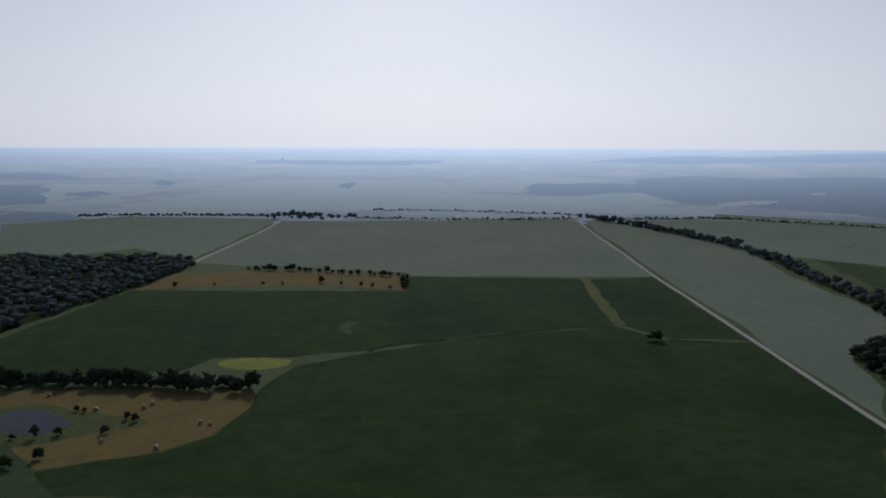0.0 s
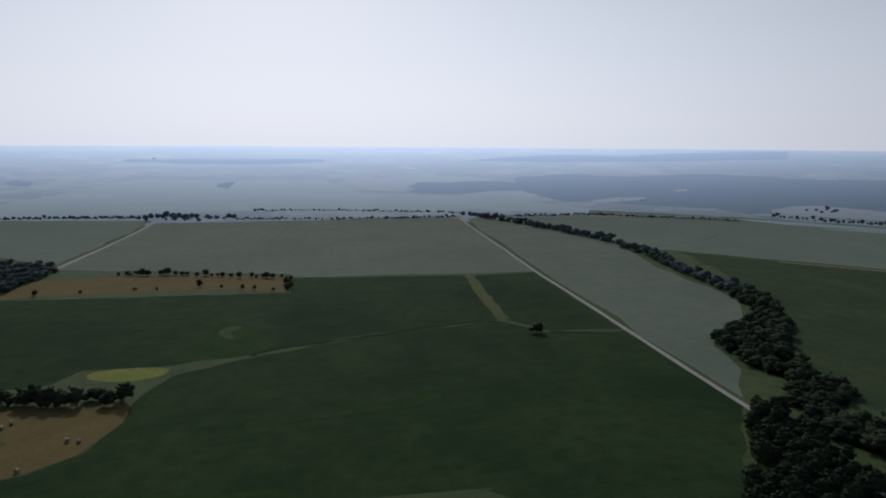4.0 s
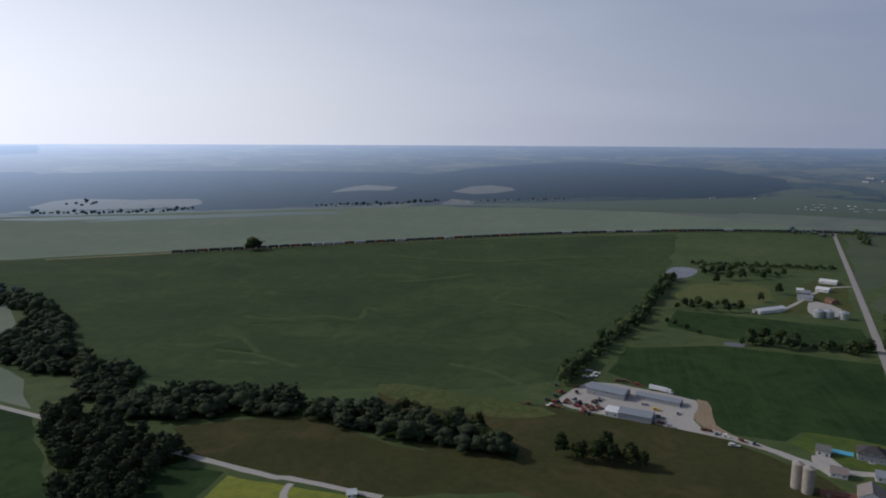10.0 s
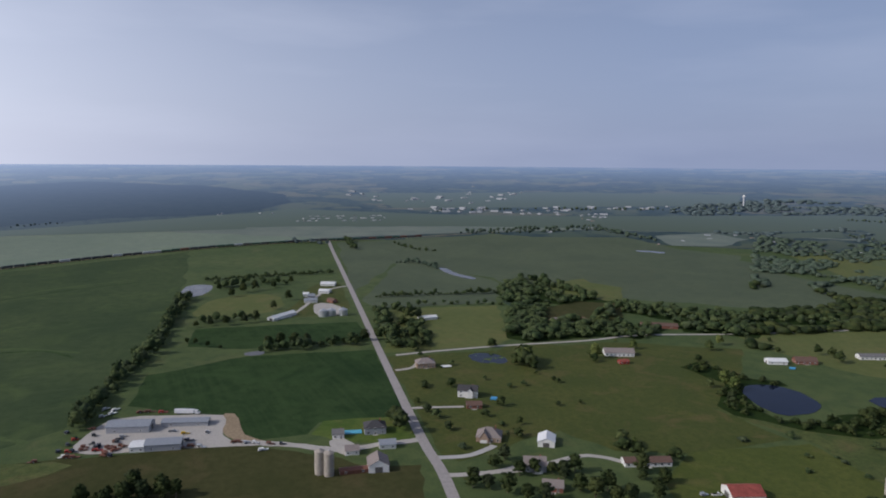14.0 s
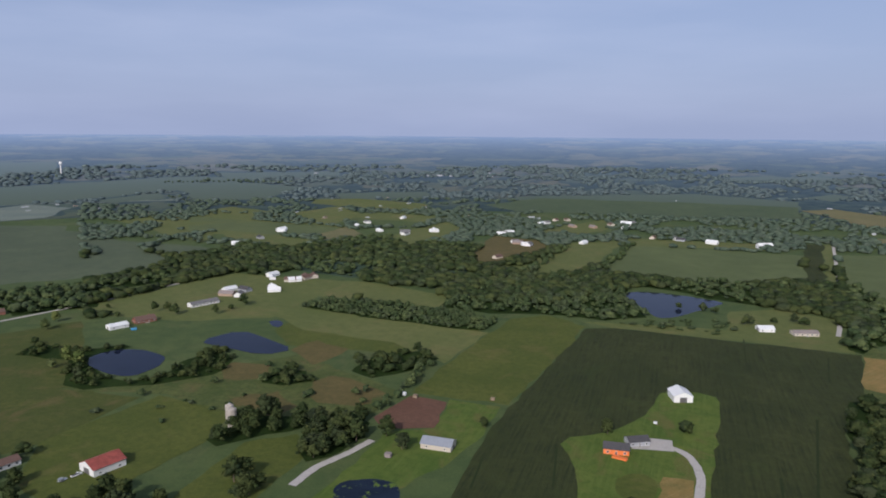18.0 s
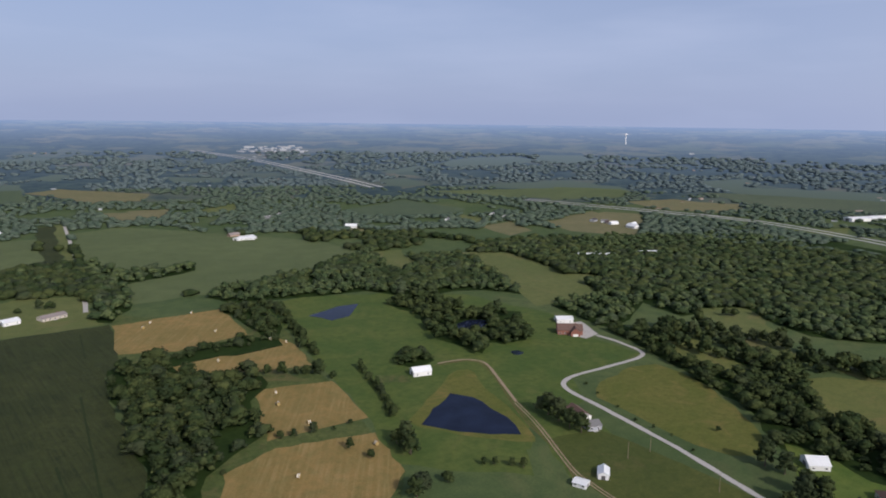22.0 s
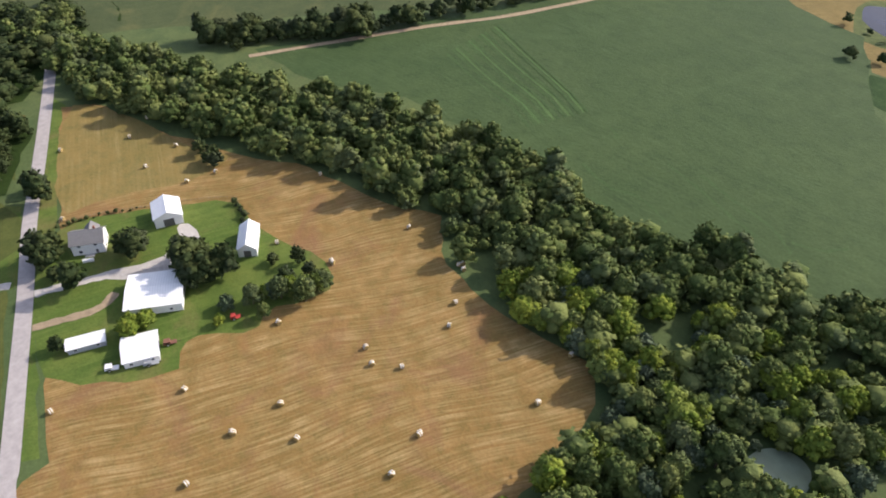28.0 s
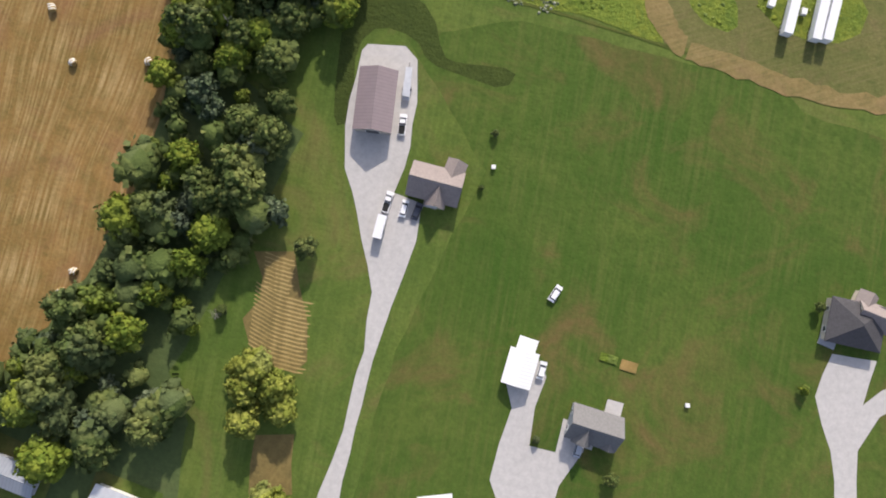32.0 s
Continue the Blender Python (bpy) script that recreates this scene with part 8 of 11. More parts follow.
    for k in range(4):
        bm.faces.new((lo[k], lo[(k + 1) % 4], hi[(k + 1) % 4], hi[k]))
    bm.faces.new(hi)
    part("windows", bm, GLASS, e)
    bm = bmesh.new()
    box(bm, a + 0.2, -w / 2 + 0.26, 1.5, b - 0.28, w / 2 - 0.26, 1.56)
    part("roof", bm, paint, e)
    if pickup:
        bm = bmesh.new()
        box(bm, -l / 2 + 0.15, -w / 2 + 0.18, 1.0, -0.25, w / 2 - 0.18, 1.04)
        part("bed", bm, BLACK, e)
    for s in (-1, 1):
        for q in (-0.31, 0.32):
            wheel(e, l * q, s * (w / 2 - 0.1), 0.36, 0.24)
        bm = bmesh.new()
        box(bm, l / 2 - 0.05, s * w * 0.34 - 0.15, 0.62, l / 2 + 0.02, s * w * 0.34 + 0.15, 0.75)
        part("headlight", bm, METAL, e)
        bm = bmesh.new()
        box(bm, -l / 2 - 0.02, s * w * 0.4 - 0.1, 0.7, -l / 2 + 0.05, s * w * 0.4 + 0.1, 0.9)
        part("tail_light", bm, PAINT_RED, e)
    return e


def trailer(x, y, turn, label, l=12.2, w=2.5, h=2.7, paint=None, cab=False, z=0.1, name="box_trailer", group=""):
    """A box trailer on wheels, with a tractor in front where cab is set."""
    e = empty(name, label, "trailer", x, y, turn, group, z=z)
    bm = bmesh.new()
    box(bm, -l / 2, -w / 2, 1.0, l / 2, w / 2, 1.0 + h)
    part("box", bm, paint or PAINT_WHITE, e)
    bm = bmesh.new()
    for k in range(int(l / 0.6)):
        box(bm, -l / 2 + k * 0.6, -w / 2, 1.0 + h, -l / 2 + k * 0.6 + 0.08, w / 2, 1.04 + h)
    part("roof_rib", bm, paint or PAINT_WHITE, e)
    bm = bmesh.new()
    box(bm, -l / 2 + 0.2, -0.5, 0.7, l / 2 - 0.2, 0.5, 1.0)
    part("chassis", bm, BLACK, e)
    for s in (-1, 1):
        for q in (-l * 0.36, -l * 0.27):
            wheel(e, q, s * (w / 2 - 0.2), 0.5, 0.35)
    if cab:
        bm = bmesh.new()
        prism(bm, [(-1.15, 0.7), (1.15, 0.7), (1.15, 2.9), (0.8, 3.3), (-0.8, 3.3), (-1.15, 2.9)], l / 2 + 0.6, l / 2 + 2.8)
        part("cab", bm, paint or PAINT_WHITE, e)
        bm = bmesh.new()
        box(bm, l / 2 + 2.78, -0.95, 1.9, l / 2 + 2.84, 0.95, 2.8)
        part("windscreen", bm, GLASS, e)
        bm = bmesh.new()
        box(bm, l / 2 + 2.8, -0.9, 0.7, l / 2 + 4.2, 0.9, 1.8)
        part("bonnet", bm, paint or PAINT_WHITE, e)
        for s in (-1, 1):
            for q in (1.2, 3.6):
                wheel(e, l / 2 + q, s * 0.95, 0.5, 0.32)
    return e


def machine(x, y, turn, label, paint, l=4.0, z=0.1, name="farm_machine"):
    """A parked implement: frame, hopper or deck, drawbar, two wheels."""
    e = empty(name, label, "machine", x, y, turn, z=z)
    bm = bmesh.new()
    box(bm, -l / 2, -0.9, 0.55, l / 2, 0.9, 0.8)
    part("frame", bm, paint, e)
    bm = bmesh.new()
    prism(bm, [(-0.6, 0.8), (0.6, 0.8), (1.0, 1.9), (-1.0, 1.9)], -l * 0.42, l * 0.05)
    part("hopper", bm, paint, e)
    bm = bmesh.new()
    tapered(bm, (l / 2, 0, 0.65), (l / 2 + 1.4, 0, 0.4), 0.09, 0.06, 6)
    part("drawbar", bm, BLACK, e)
    for s in (-1, 1):
        wheel(e, -l * 0.15, s * 1.05, 0.55, 0.3)
    return e


def silo(x, y, r, h, label, wall, roof, name="silo", category="silo", group="", z=None):
    """An upright silo or grain bin: banded drum, cone roof, cap, ladder."""
    e = empty(name, label, category, x, y, 0, group, z)
    bm = bmesh.new()
    disc_ring(bm, 0, 0, -0.3, h, r, r, 20)
    part("drum", bm, wall, e)
    bm = bmesh.new()
    disc_ring(bm, 0, 0, h, h + r * 0.45, r * 1.05, 0.35, 20)
    part("cone_roof", bm, roof, e)
    bm = bmesh.new()
    disc_ring(bm, 0, 0, h + r * 0.45, h + r * 0.45 + 0.5, 0.4, 0.35, 10)
    part("cap", bm, METAL, e)
    n = max(2, int(h / 2.2))
    for k in range(n):
        bm = bmesh.new()
        zz = h * (k + 0.7) / n
        disc_ring(bm, 0, 0, zz, zz + 0.12, r + 0.05, r + 0.05, 20)
        part("hoop", bm, wall, e)
    bm = bmesh.new()
    box(bm, r, -0.25, 0, r + 0.12, -0.18, h)
    box(bm, r, 0.18, 0, r + 0.12, 0.25, h)
    part("ladder", bm, METAL, e)
    return e


def pole(places, group):
    for x, y, *_ in places:
        e = empty("utility_pole", "tall weathered wooden utility pole with a crossarm", "pole", x, y, 35, group)
        bm = bmesh.new()
        tapered(bm, (0, 0, -0.3), (0, 0, 10.5), 0.17, 0.11, 8)
        part("post", bm, WOOD_POST, e)
        bm = bmesh.new()
        box(bm, -1.2, -0.06, 9.6, 1.2, 0.06, 9.75)
        part("crossarm", bm, WOOD_POST, e)


# small houses for the village and scattered homes, copied from a few patterns
def home_master(k):
    wall = (WHITE, BEIGE, GREY_SIDING, WHITE, TANBRICK)[k]
    roof = (GREY_SHINGLE, BROWN_SHINGLE, DARK_SHINGLE, WHITE_ROOF, TAN_SHINGLE)[k]
    e = empty("house", ("white house with a grey shingled roof among trees", "beige house with a brown roof among trees", "grey house with a dark roof among trees", "white shed with a bright metal roof", "tan brick house with a tan roof among trees")[k], "house", 0, 0, z=-920)
    gable_walls(e, 13 + k, 9, 3.0, 5.6, wall)
    gable_roof(e, 13 + k, 9, 3.0, 5.6, roof)
    MASTERS.append(e)
    return e


HOMES = [home_master(k) for k in range(5)]


def homes(places, group, seed=3):
    rnd = random.Random(seed)
    for x, y, *k in places:
        pick, turn, s = int(k[0]) if k else rnd.randrange(5), rnd.uniform(0, 360), k[1] if len(k) > 1 else 1.0
        if math.hypot(x, y) > HOME_REACH:
            FAR_HOMES.setdefault(pick, []).append(pose(x, y, ground_z(x, y) + 0.1, 0, 0, turn) @ Matrix.Diagonal((s * 0.62, s * 0.5, s * 0.36, 1.0)))
            continue
        h = copy_thing(HOMES[pick], pose(x, y, ground_z(x, y) + 0.1, 0, 0, turn))
        h["group"] = group
        h.scale = (s, s, s)


def join_far_homes():
    """Buildings of the far towns, too small to pick apart."""
    for pick, spots in FAR_HOMES.items():
        for p in HOMES[pick].children:
            vs = [m @ v.co for m in spots for v in p.data.vertices]
            n = len(p.data.vertices)
            fs = [tuple(i + k * n for i in f.vertices) for k in range(len(spots)) for f in p.data.polygons]
            me = mesh_of("far_buildings", vs, fs, FAR_WALL if pick in (0, 3) else p.data.materials[0])
            tagged(new("far_buildings", me), "pale buildings of distant towns and farms", "buildings", kind="stuff")


HOME_REACH, FAR_HOMES = 1500.0, {}


def rail_master(k):
    paint, label = ((FREIGHT_GREY, "dark grey hopper wagon of a freight train"), (RUST, "rust-brown boxcar of a freight train"), (FREIGHT_PALE, "pale covered hopper of a freight train"), (FREIGHT_GREEN, "dark green freight wagon in a long train"))[k]
    e = empty("freight_wagon", label, "wagon", 0, 0, z=-930)
    bm = bmesh.new()
    prism(bm, [(-1.2, 1.1), (1.2, 1.1), (1.6, 2.0), (1.6, 4.3), (1.1, 4.8), (-1.1, 4.8), (-1.6, 4.3), (-1.6, 2.0)], -8.4, 8.4)
    part("body", bm, paint, e)
    bm = bmesh.new()
    box(bm, -9.1, -1.0, 0.85, 9.1, 1.0, 1.1)
    part("underframe", bm, BLACK, e)
    for x in (-6.3, 6.3):
        bm = bmesh.new()
        box(bm, x - 1.5, -1.1, 0.1, x + 1.5, 1.1, 0.85)
        part("bogie", bm, BLACK, e)
    MASTERS.append(e)
    return e


WAGONS = [rail_master(k) for k in range(4)]


def train(line, start, stop):
    """Wagons coupled along the line, between two distances from its start."""
    rnd = random.Random(8)
    pts = curve_points(line, 24)
    s, nxt = 0.0, start
    for (x, y), (u, v) in zip(pts, pts[1:]):
        d = math.hypot(u - x, v - y)
        while nxt < s + d and nxt < stop:
            f = (nxt - s) / d
            px, py = x + (u - x) * f, y + (v - y) * f
            w = copy_thing(WAGONS[rnd.choice((0, 0, 0, 0, 3, 3, 1, 2))], pose(px, py, ground_z(px, py) + 0.2 + (0.7 if math.hypot(px, py) > RISE0 else 0), 0, 0, math.degrees(math.atan2(v - y, u - x))))
            w["group"] = "wagons of the freight train"
            nxt += 19.2
        s += d


def water_tower(x, y, h, label):
    e = empty("water_tower", label, "tower", x, y)
    bm = bmesh.new()
    tapered(bm, (0, 0, 0), (0, 0, h * 0.75), 2.2, 1.6, 14)
    part("stem", bm, WHITE, e)
    bm = bmesh.new()
    bmesh.ops.create_uvsphere(bm, u_segments=18, v_segments=10, radius=h * 0.11, matrix=Matrix.Translation((0, 0, h * 0.84)))
    part("tank", bm, WHITE, e)


def fence(pts, group, label, step=3.0, high=1.2):
    """Posts with two rails along a line."""
    e = empty("fence", label, "fence", pts[0][0], pts[0][1], group=group)
    ox, oy = pts[0]
    for (x, y), (u, v) in zip(pts, pts[1:]):
        d = math.hypot(u - x, v - y)
        n = max(1, int(d / step))
        for k in range(n):
            bm = bmesh.new()
            px, py = x + (u - x) * k / n - ox, y + (v - y) * k / n - oy
            box(bm, px - 0.08, py - 0.08, -0.2, px + 0.08, py + 0.08, high)
            part("post", bm, WOOD_POST, e)
        for z in (high * 0.5, high * 0.9):
            bm = bmesh.new()
            tapered(bm, (x - ox, y - oy, z), (u - ox, v - oy, z), 0.04, 0.04, 4)
            part("rail", bm, WOOD_POST, e)


def crate(x, y, turn, label, l, w, h, material, name="crate", category="box", z=0.1):
    """A small boxy fixture with a lid or top slab and skids."""
    e = empty(name, label, category, x, y, turn, z=z)
    bm = bmesh.new()
    box(bm, -l / 2, -w / 2, 0.12, l / 2, w / 2, h)
    part("body", bm, material, e)
    bm = bmesh.new()
    box(bm, -l / 2 - 0.06, -w / 2 - 0.06, h, l / 2 + 0.06, w / 2 + 0.06, h + 0.08)
    part("top", bm, material, e)
    for s in (-0.35, 0.35):
        bm = bmesh.new()
        box(bm, -l / 2, w * s - 0.08, 0, l / 2, w * s + 0.08, 0.12)
        part("skid", bm, WOOD_POST, e)
    return e


def dead_tree(x, y, h):
    """A bare grey tree with forking branches."""
    e = empty("dead_tree", "bare grey dead tree in the creek belt", "tree", x, y)
    bm = bmesh.new()
    tapered(bm, (0, 0, -0.3), (0.2, 0.1, h * 0.55), h * 0.022, h * 0.014)
    part("trunk", bm, DEADWOOD, e)
    rnd = random.Random(3)
    for k in range(11):
        a, z = k * 2.4, h * (0.35 + 0.05 * k * 0.6)
        tip = Vector((math.cos(a) * h * 0.26, math.sin(a) * h * 0.26, z + h * rnd.uniform(0.15, 0.35)))
        bm = bmesh.new()
        tapered(bm, (0.15, 0.08, z), tip, h * 0.011, h * 0.004, 5)
        for _ in range(5):
            s = Vector((0.15, 0.08, z)).lerp(tip, rnd.uniform(0.4, 1.0))
            tapered(bm, s, s + Vector((rnd.uniform(-1, 1), rnd.uniform(-1, 1), rnd.uniform(0, 1))) * h * 0.13, h * 0.005, h * 0.002, 4)
        part("branch", bm, DEADWOOD, e)



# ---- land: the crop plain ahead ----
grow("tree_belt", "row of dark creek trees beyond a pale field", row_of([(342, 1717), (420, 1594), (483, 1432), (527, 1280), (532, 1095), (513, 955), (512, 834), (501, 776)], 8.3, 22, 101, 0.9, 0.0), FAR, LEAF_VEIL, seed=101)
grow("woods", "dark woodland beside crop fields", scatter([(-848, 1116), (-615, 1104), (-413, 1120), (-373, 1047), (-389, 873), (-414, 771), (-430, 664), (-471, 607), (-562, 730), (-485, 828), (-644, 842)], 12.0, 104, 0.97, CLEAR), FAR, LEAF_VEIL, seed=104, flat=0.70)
grow("shrub_row", "row of shrubs along a tan hay strip", row_of([(-283, 1010), (-215, 1002), (-54, 962), (-45, 878)], 8.0, 10, 105, 2.2, 0.2), BUSH, LEAF_SUNWARD, seed=105)
plant_far([(-344, 887, 0.60), (-236, 904, 0.55), (-296, 895, 0.40), (-208, 897, 0.40), (-161, 920, 0.70), (-132, 902, 0.40), (-105, 891, 0.50), (-90, 888, 0.50), (-67, 881, 0.50)], 106, "trees on the hay strip")
grow("tree_belt", "dark row of trees above the pond meadow", row_of([(-142, 509), (-208, 514), (-283, 517), (-361, 512)], 3.2, 15, 107, 0.90, 0.0), LOW, LEAF_SUNWARD, seed=107)
plant_far([(-253, 465, 0.35), (-247, 463, 0.30), (-212, 451, 0.40), (-205, 448, 0.45), (-216, 427, 0.45), (-237, 391, 0.55), (-250, 379, 0.70), (-257, 421, 0.50), (-270, 418, 0.45), (-244, 425, 0.45), (-286, 416, 0.60)], 108, "bushes by the pond")
plant_far([(203, 646, 1.40)], 109, "trees in the fields")

# distance ahead

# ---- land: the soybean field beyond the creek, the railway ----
grow("tree_belt", "dense dark creek trees", row_of([(501, 776), (486, 709), (452, 628)], 5.2, 26, 115, 1.0, 0.0), FAR, LEAF_SUNWARD, seed=115)
grow("woods", "dense dark creek trees at a bend", scatter([(362, 596), (432, 646), (486, 682), (454, 615), (411, 562), (382, 492), (386, 446), (333, 404), (326, 435), (359, 484), (349, 525)], 7.2, 116, 1.17, CLEAR), LOW, LEAF_SUNWARD, seed=116, flat=0.69)
grow("woods", "dense dark creek trees", scatter([(323, 418), (358, 395), (388, 341), (394, 282), (393, 234), (398, 194), (393, 156), (383, 126), (367, 123), (369, 153), (364, 200), (366, 243), (372, 276), (354, 311), (327, 350), (311, 391)], 7.2, 117, 1.12, CLEAR), LOW, LEAF_SUNWARD, seed=117, flat=0.70)
grow("woods", "dark trees along the road", scatter([(293, 429), (309, 426), (312, 403), (295, 360), (300, 332), (299, 307), (287, 296), (274, 304), (251, 292), (231, 270), (215, 269), (201, 288), (209, 312), (235, 332), (250, 364), (267, 395)], 7.6, 118, 0.95, CLEAR), MID, LEAF_SUNWARD, seed=118, flat=1.00)
grow("tree_belt", "dark hedge below the yard", row_of([(390, 103), (398, 80), (395, 56)], 7.5, 10, 119, 0.75, 0.0), MID, LEAF, seed=119)
grow("tree_belt", "dark overgrown hedgerow beside crops", row_of([(509, 137), (613, 130), (721, 117), (891, 116), (988, 116)], 4.6, 12, 120, 0.8, 0.0), LOW, LEAF_MID, seed=120)
plant_far([(929, 784, 3.00)], 121, "trees by the railway")
plant_far([(804, 85, 0.80), (809, 70, 0.90), (808, 53, 0.90), (813, 34, 0.90), (818, 21, 0.80), (885, 1, 0.80), (940, -18, 1.00), (1007, 42, 1.00), (1019, 26, 1.00), (977, 56, 0.90), (1031, 76, 0.70), (1037, 1, 0.90), (1076, -25, 0.80), (715, 65, 0.50), (706, 53, 0.50), (698, 7, 1.00), (702, -5, 1.00), (706, -19, 1.10), (701, -31, 0.90), (695, -45, 0.80), (695, -56, 0.80), (693, -79, 1.10), (709, -90, 1.10), (699, -68, 0.70), (735, 87, 0.60), (730, 78, 0.50)], 122, "farmstead trees")
plant_far([(389, 72, 0.90), (387, 81, 0.80), (390, 62, 0.90), (386, 90, 0.80), (391, 55, 0.70), (398, 78, 1.00)], 123, "trees below the yard")
plant_far([(408, 218, 1.00), (399, 204, 1.00), (391, 188, 1.10), (387, 174, 1.00), (384, 161, 1.00), (382, 148, 1.00), (380, 135, 0.90), (407, 179, 1.00), (392, 216, 1.00), (397, 159, 1.00)], 124, "trees below the yard")
RAIL_LINE = [(707, 1000), (830, 885), (933, 790), (1099, 636), (1352, 384), (1512, 158), (1583, -12), (1609, -116), (1632, -278), (1682, -482)]

# belts and hedges round the farmsteads
grow("tree_belt", "belt of trees beside a field track", row_of([(-418, 36), (-411, 59), (-407, 83), (-396, 108), (-387, 135)], 3.6, 13, 320, 0.95, 0.0), LUSH, LEAF, seed=320)
grow("tree_belt", "dark hedge behind the farmstead", row_of([(826, 80), (829, 50), (840, 16)], 6, 9, 321, 0.7, 0.0), LOW, LEAF_MID, seed=321)
grow("tree_belt", "dark farmstead trees", row_of([(1052, 77), (1075, 30), (1065, -26)], 7, 26, 322, 0.85, 0.0), LOW, LEAF_MID, seed=322)
grow("tree_belt", "dark trees between crop fields", row_of([(680, 13), (694, -32), (709, -96)], 7, 14, 323, 0.75, 0.0), LOW, LEAF_MID, seed=323)
grow("tree_belt", "dark hedge along a crop", row_of([(1116, 100), (1135, 4), (1156, -97)], 4, 6, 324, 0.5, 0.0), LOW, LEAF_MID, seed=324)
grow("tree_belt", "dark hedge between crop fields", row_of([(935, -135), (935, -219), (932, -319)], 4, 6, 325, 0.5, 0.0), LOW, LEAF_MID, seed=325)
grow("tree_belt", "dark roadside trees", row_of([(1627, -166), (1456, -164)], 8, 10, 326, 0.8, 0.0), LOW, LEAF_MID, seed=326)
grow("tree_belt", "dark roadside trees", row_of([(851, -126), (716, -113), (675, -114)], 6, 14, 327, 0.85, 0.0), LOW, LEAF_MID, seed=327)
grow("tree_belt", "dark trees round a long shed", row_of([(838, -145), (842, -175)], 7, 18, 328, 0.8, 0.0), LOW, LEAF_MID, seed=328)
grow("tree_belt", "dark creek trees in the crop", row_of([(1542, -266), (1437, -288), (1377, -324)], 9, 12, 329, 0.6, 0.0), LOW, LEAF_MID, seed=329)
plant_far([(432, -158, 0.83), (397, -137, 0.79), (375, -139, 0.89), (373, -159, 0.8), (370, -165, 0.77), (372, -173, 0.89), (345, -181, 1.07), (334, -181, 1.03), (335, -190, 1.02), (347, -218, 0.83), (331, -205, 0.94), (362, -212, 0.85), (305, -209, 0.81), (292, -210, 0.79), (291, -221, 0.83), (291, -229, 1.07), (279, -228, 1.04), (246, -270, 1.03), (245, -278, 1.03), (230, -271, 0.82), (232, -262, 0.86), (264, -237, 0.97), (389, -128, 1.01), (377, -149, 1.05)], 330, "trees round the roadside houses")
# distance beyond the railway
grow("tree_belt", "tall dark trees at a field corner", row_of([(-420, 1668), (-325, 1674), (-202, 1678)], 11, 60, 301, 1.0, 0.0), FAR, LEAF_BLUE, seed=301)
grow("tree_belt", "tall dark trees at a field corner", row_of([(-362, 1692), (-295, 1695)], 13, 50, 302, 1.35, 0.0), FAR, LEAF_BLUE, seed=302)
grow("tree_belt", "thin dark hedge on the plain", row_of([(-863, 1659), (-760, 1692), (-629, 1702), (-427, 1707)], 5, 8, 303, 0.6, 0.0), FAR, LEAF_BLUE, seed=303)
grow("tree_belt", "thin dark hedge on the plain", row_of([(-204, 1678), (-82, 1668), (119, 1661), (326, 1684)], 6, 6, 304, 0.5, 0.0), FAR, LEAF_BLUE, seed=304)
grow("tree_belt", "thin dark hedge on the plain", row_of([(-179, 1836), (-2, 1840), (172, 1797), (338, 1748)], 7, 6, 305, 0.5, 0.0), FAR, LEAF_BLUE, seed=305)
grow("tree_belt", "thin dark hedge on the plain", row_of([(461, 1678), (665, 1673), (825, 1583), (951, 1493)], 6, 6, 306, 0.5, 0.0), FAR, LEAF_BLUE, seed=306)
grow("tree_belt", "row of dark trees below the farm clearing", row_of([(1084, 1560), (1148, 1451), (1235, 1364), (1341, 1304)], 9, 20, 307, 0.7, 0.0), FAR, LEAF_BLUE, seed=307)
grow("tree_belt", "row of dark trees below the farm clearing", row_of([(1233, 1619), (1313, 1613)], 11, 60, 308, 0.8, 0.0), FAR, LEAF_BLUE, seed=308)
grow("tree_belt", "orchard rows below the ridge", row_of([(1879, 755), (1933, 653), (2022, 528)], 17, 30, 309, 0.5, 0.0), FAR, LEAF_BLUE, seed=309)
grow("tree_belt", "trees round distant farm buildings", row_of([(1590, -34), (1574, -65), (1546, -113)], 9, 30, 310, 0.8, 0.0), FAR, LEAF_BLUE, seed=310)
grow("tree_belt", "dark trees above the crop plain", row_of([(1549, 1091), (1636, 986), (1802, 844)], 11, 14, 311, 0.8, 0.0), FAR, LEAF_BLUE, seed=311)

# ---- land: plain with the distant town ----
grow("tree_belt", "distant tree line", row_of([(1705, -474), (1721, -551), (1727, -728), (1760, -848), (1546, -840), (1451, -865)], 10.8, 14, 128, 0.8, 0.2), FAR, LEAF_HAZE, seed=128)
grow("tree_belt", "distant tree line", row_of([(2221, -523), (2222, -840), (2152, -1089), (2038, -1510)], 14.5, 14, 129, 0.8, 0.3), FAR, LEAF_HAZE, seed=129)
grow("tree_belt", "trees along a creek", row_of([(1247, -218), (1246, -254), (1166, -272)], 7.6, 16, 131, 0.7, 0.0), FAR, LEAF_HAZE, seed=131)
grow("woods", "clump of dark creek trees", scatter([(988, -323), (1033, -377), (942, -373), (818, -314), (820, -287)], 12.7, 132, 1.17, CLEAR), FAR, LEAF_MID, seed=132, flat=0.55)
grow("woods", "dark trees round creek houses", scatter([(805, -278), (818, -321), (759, -322), (685, -297), (661, -261), (684, -238)], 10.3, 133, 1.09, CLEAR), FAR, LEAF_MID, seed=133, flat=0.70)
grow("tree_belt", "dark row of creek trees", row_of([(1048, -387), (962, -402), (911, -428), (863, -417)], 6.3, 16, 134, 0.85, 0.0), FAR, LEAF_MID, seed=134)
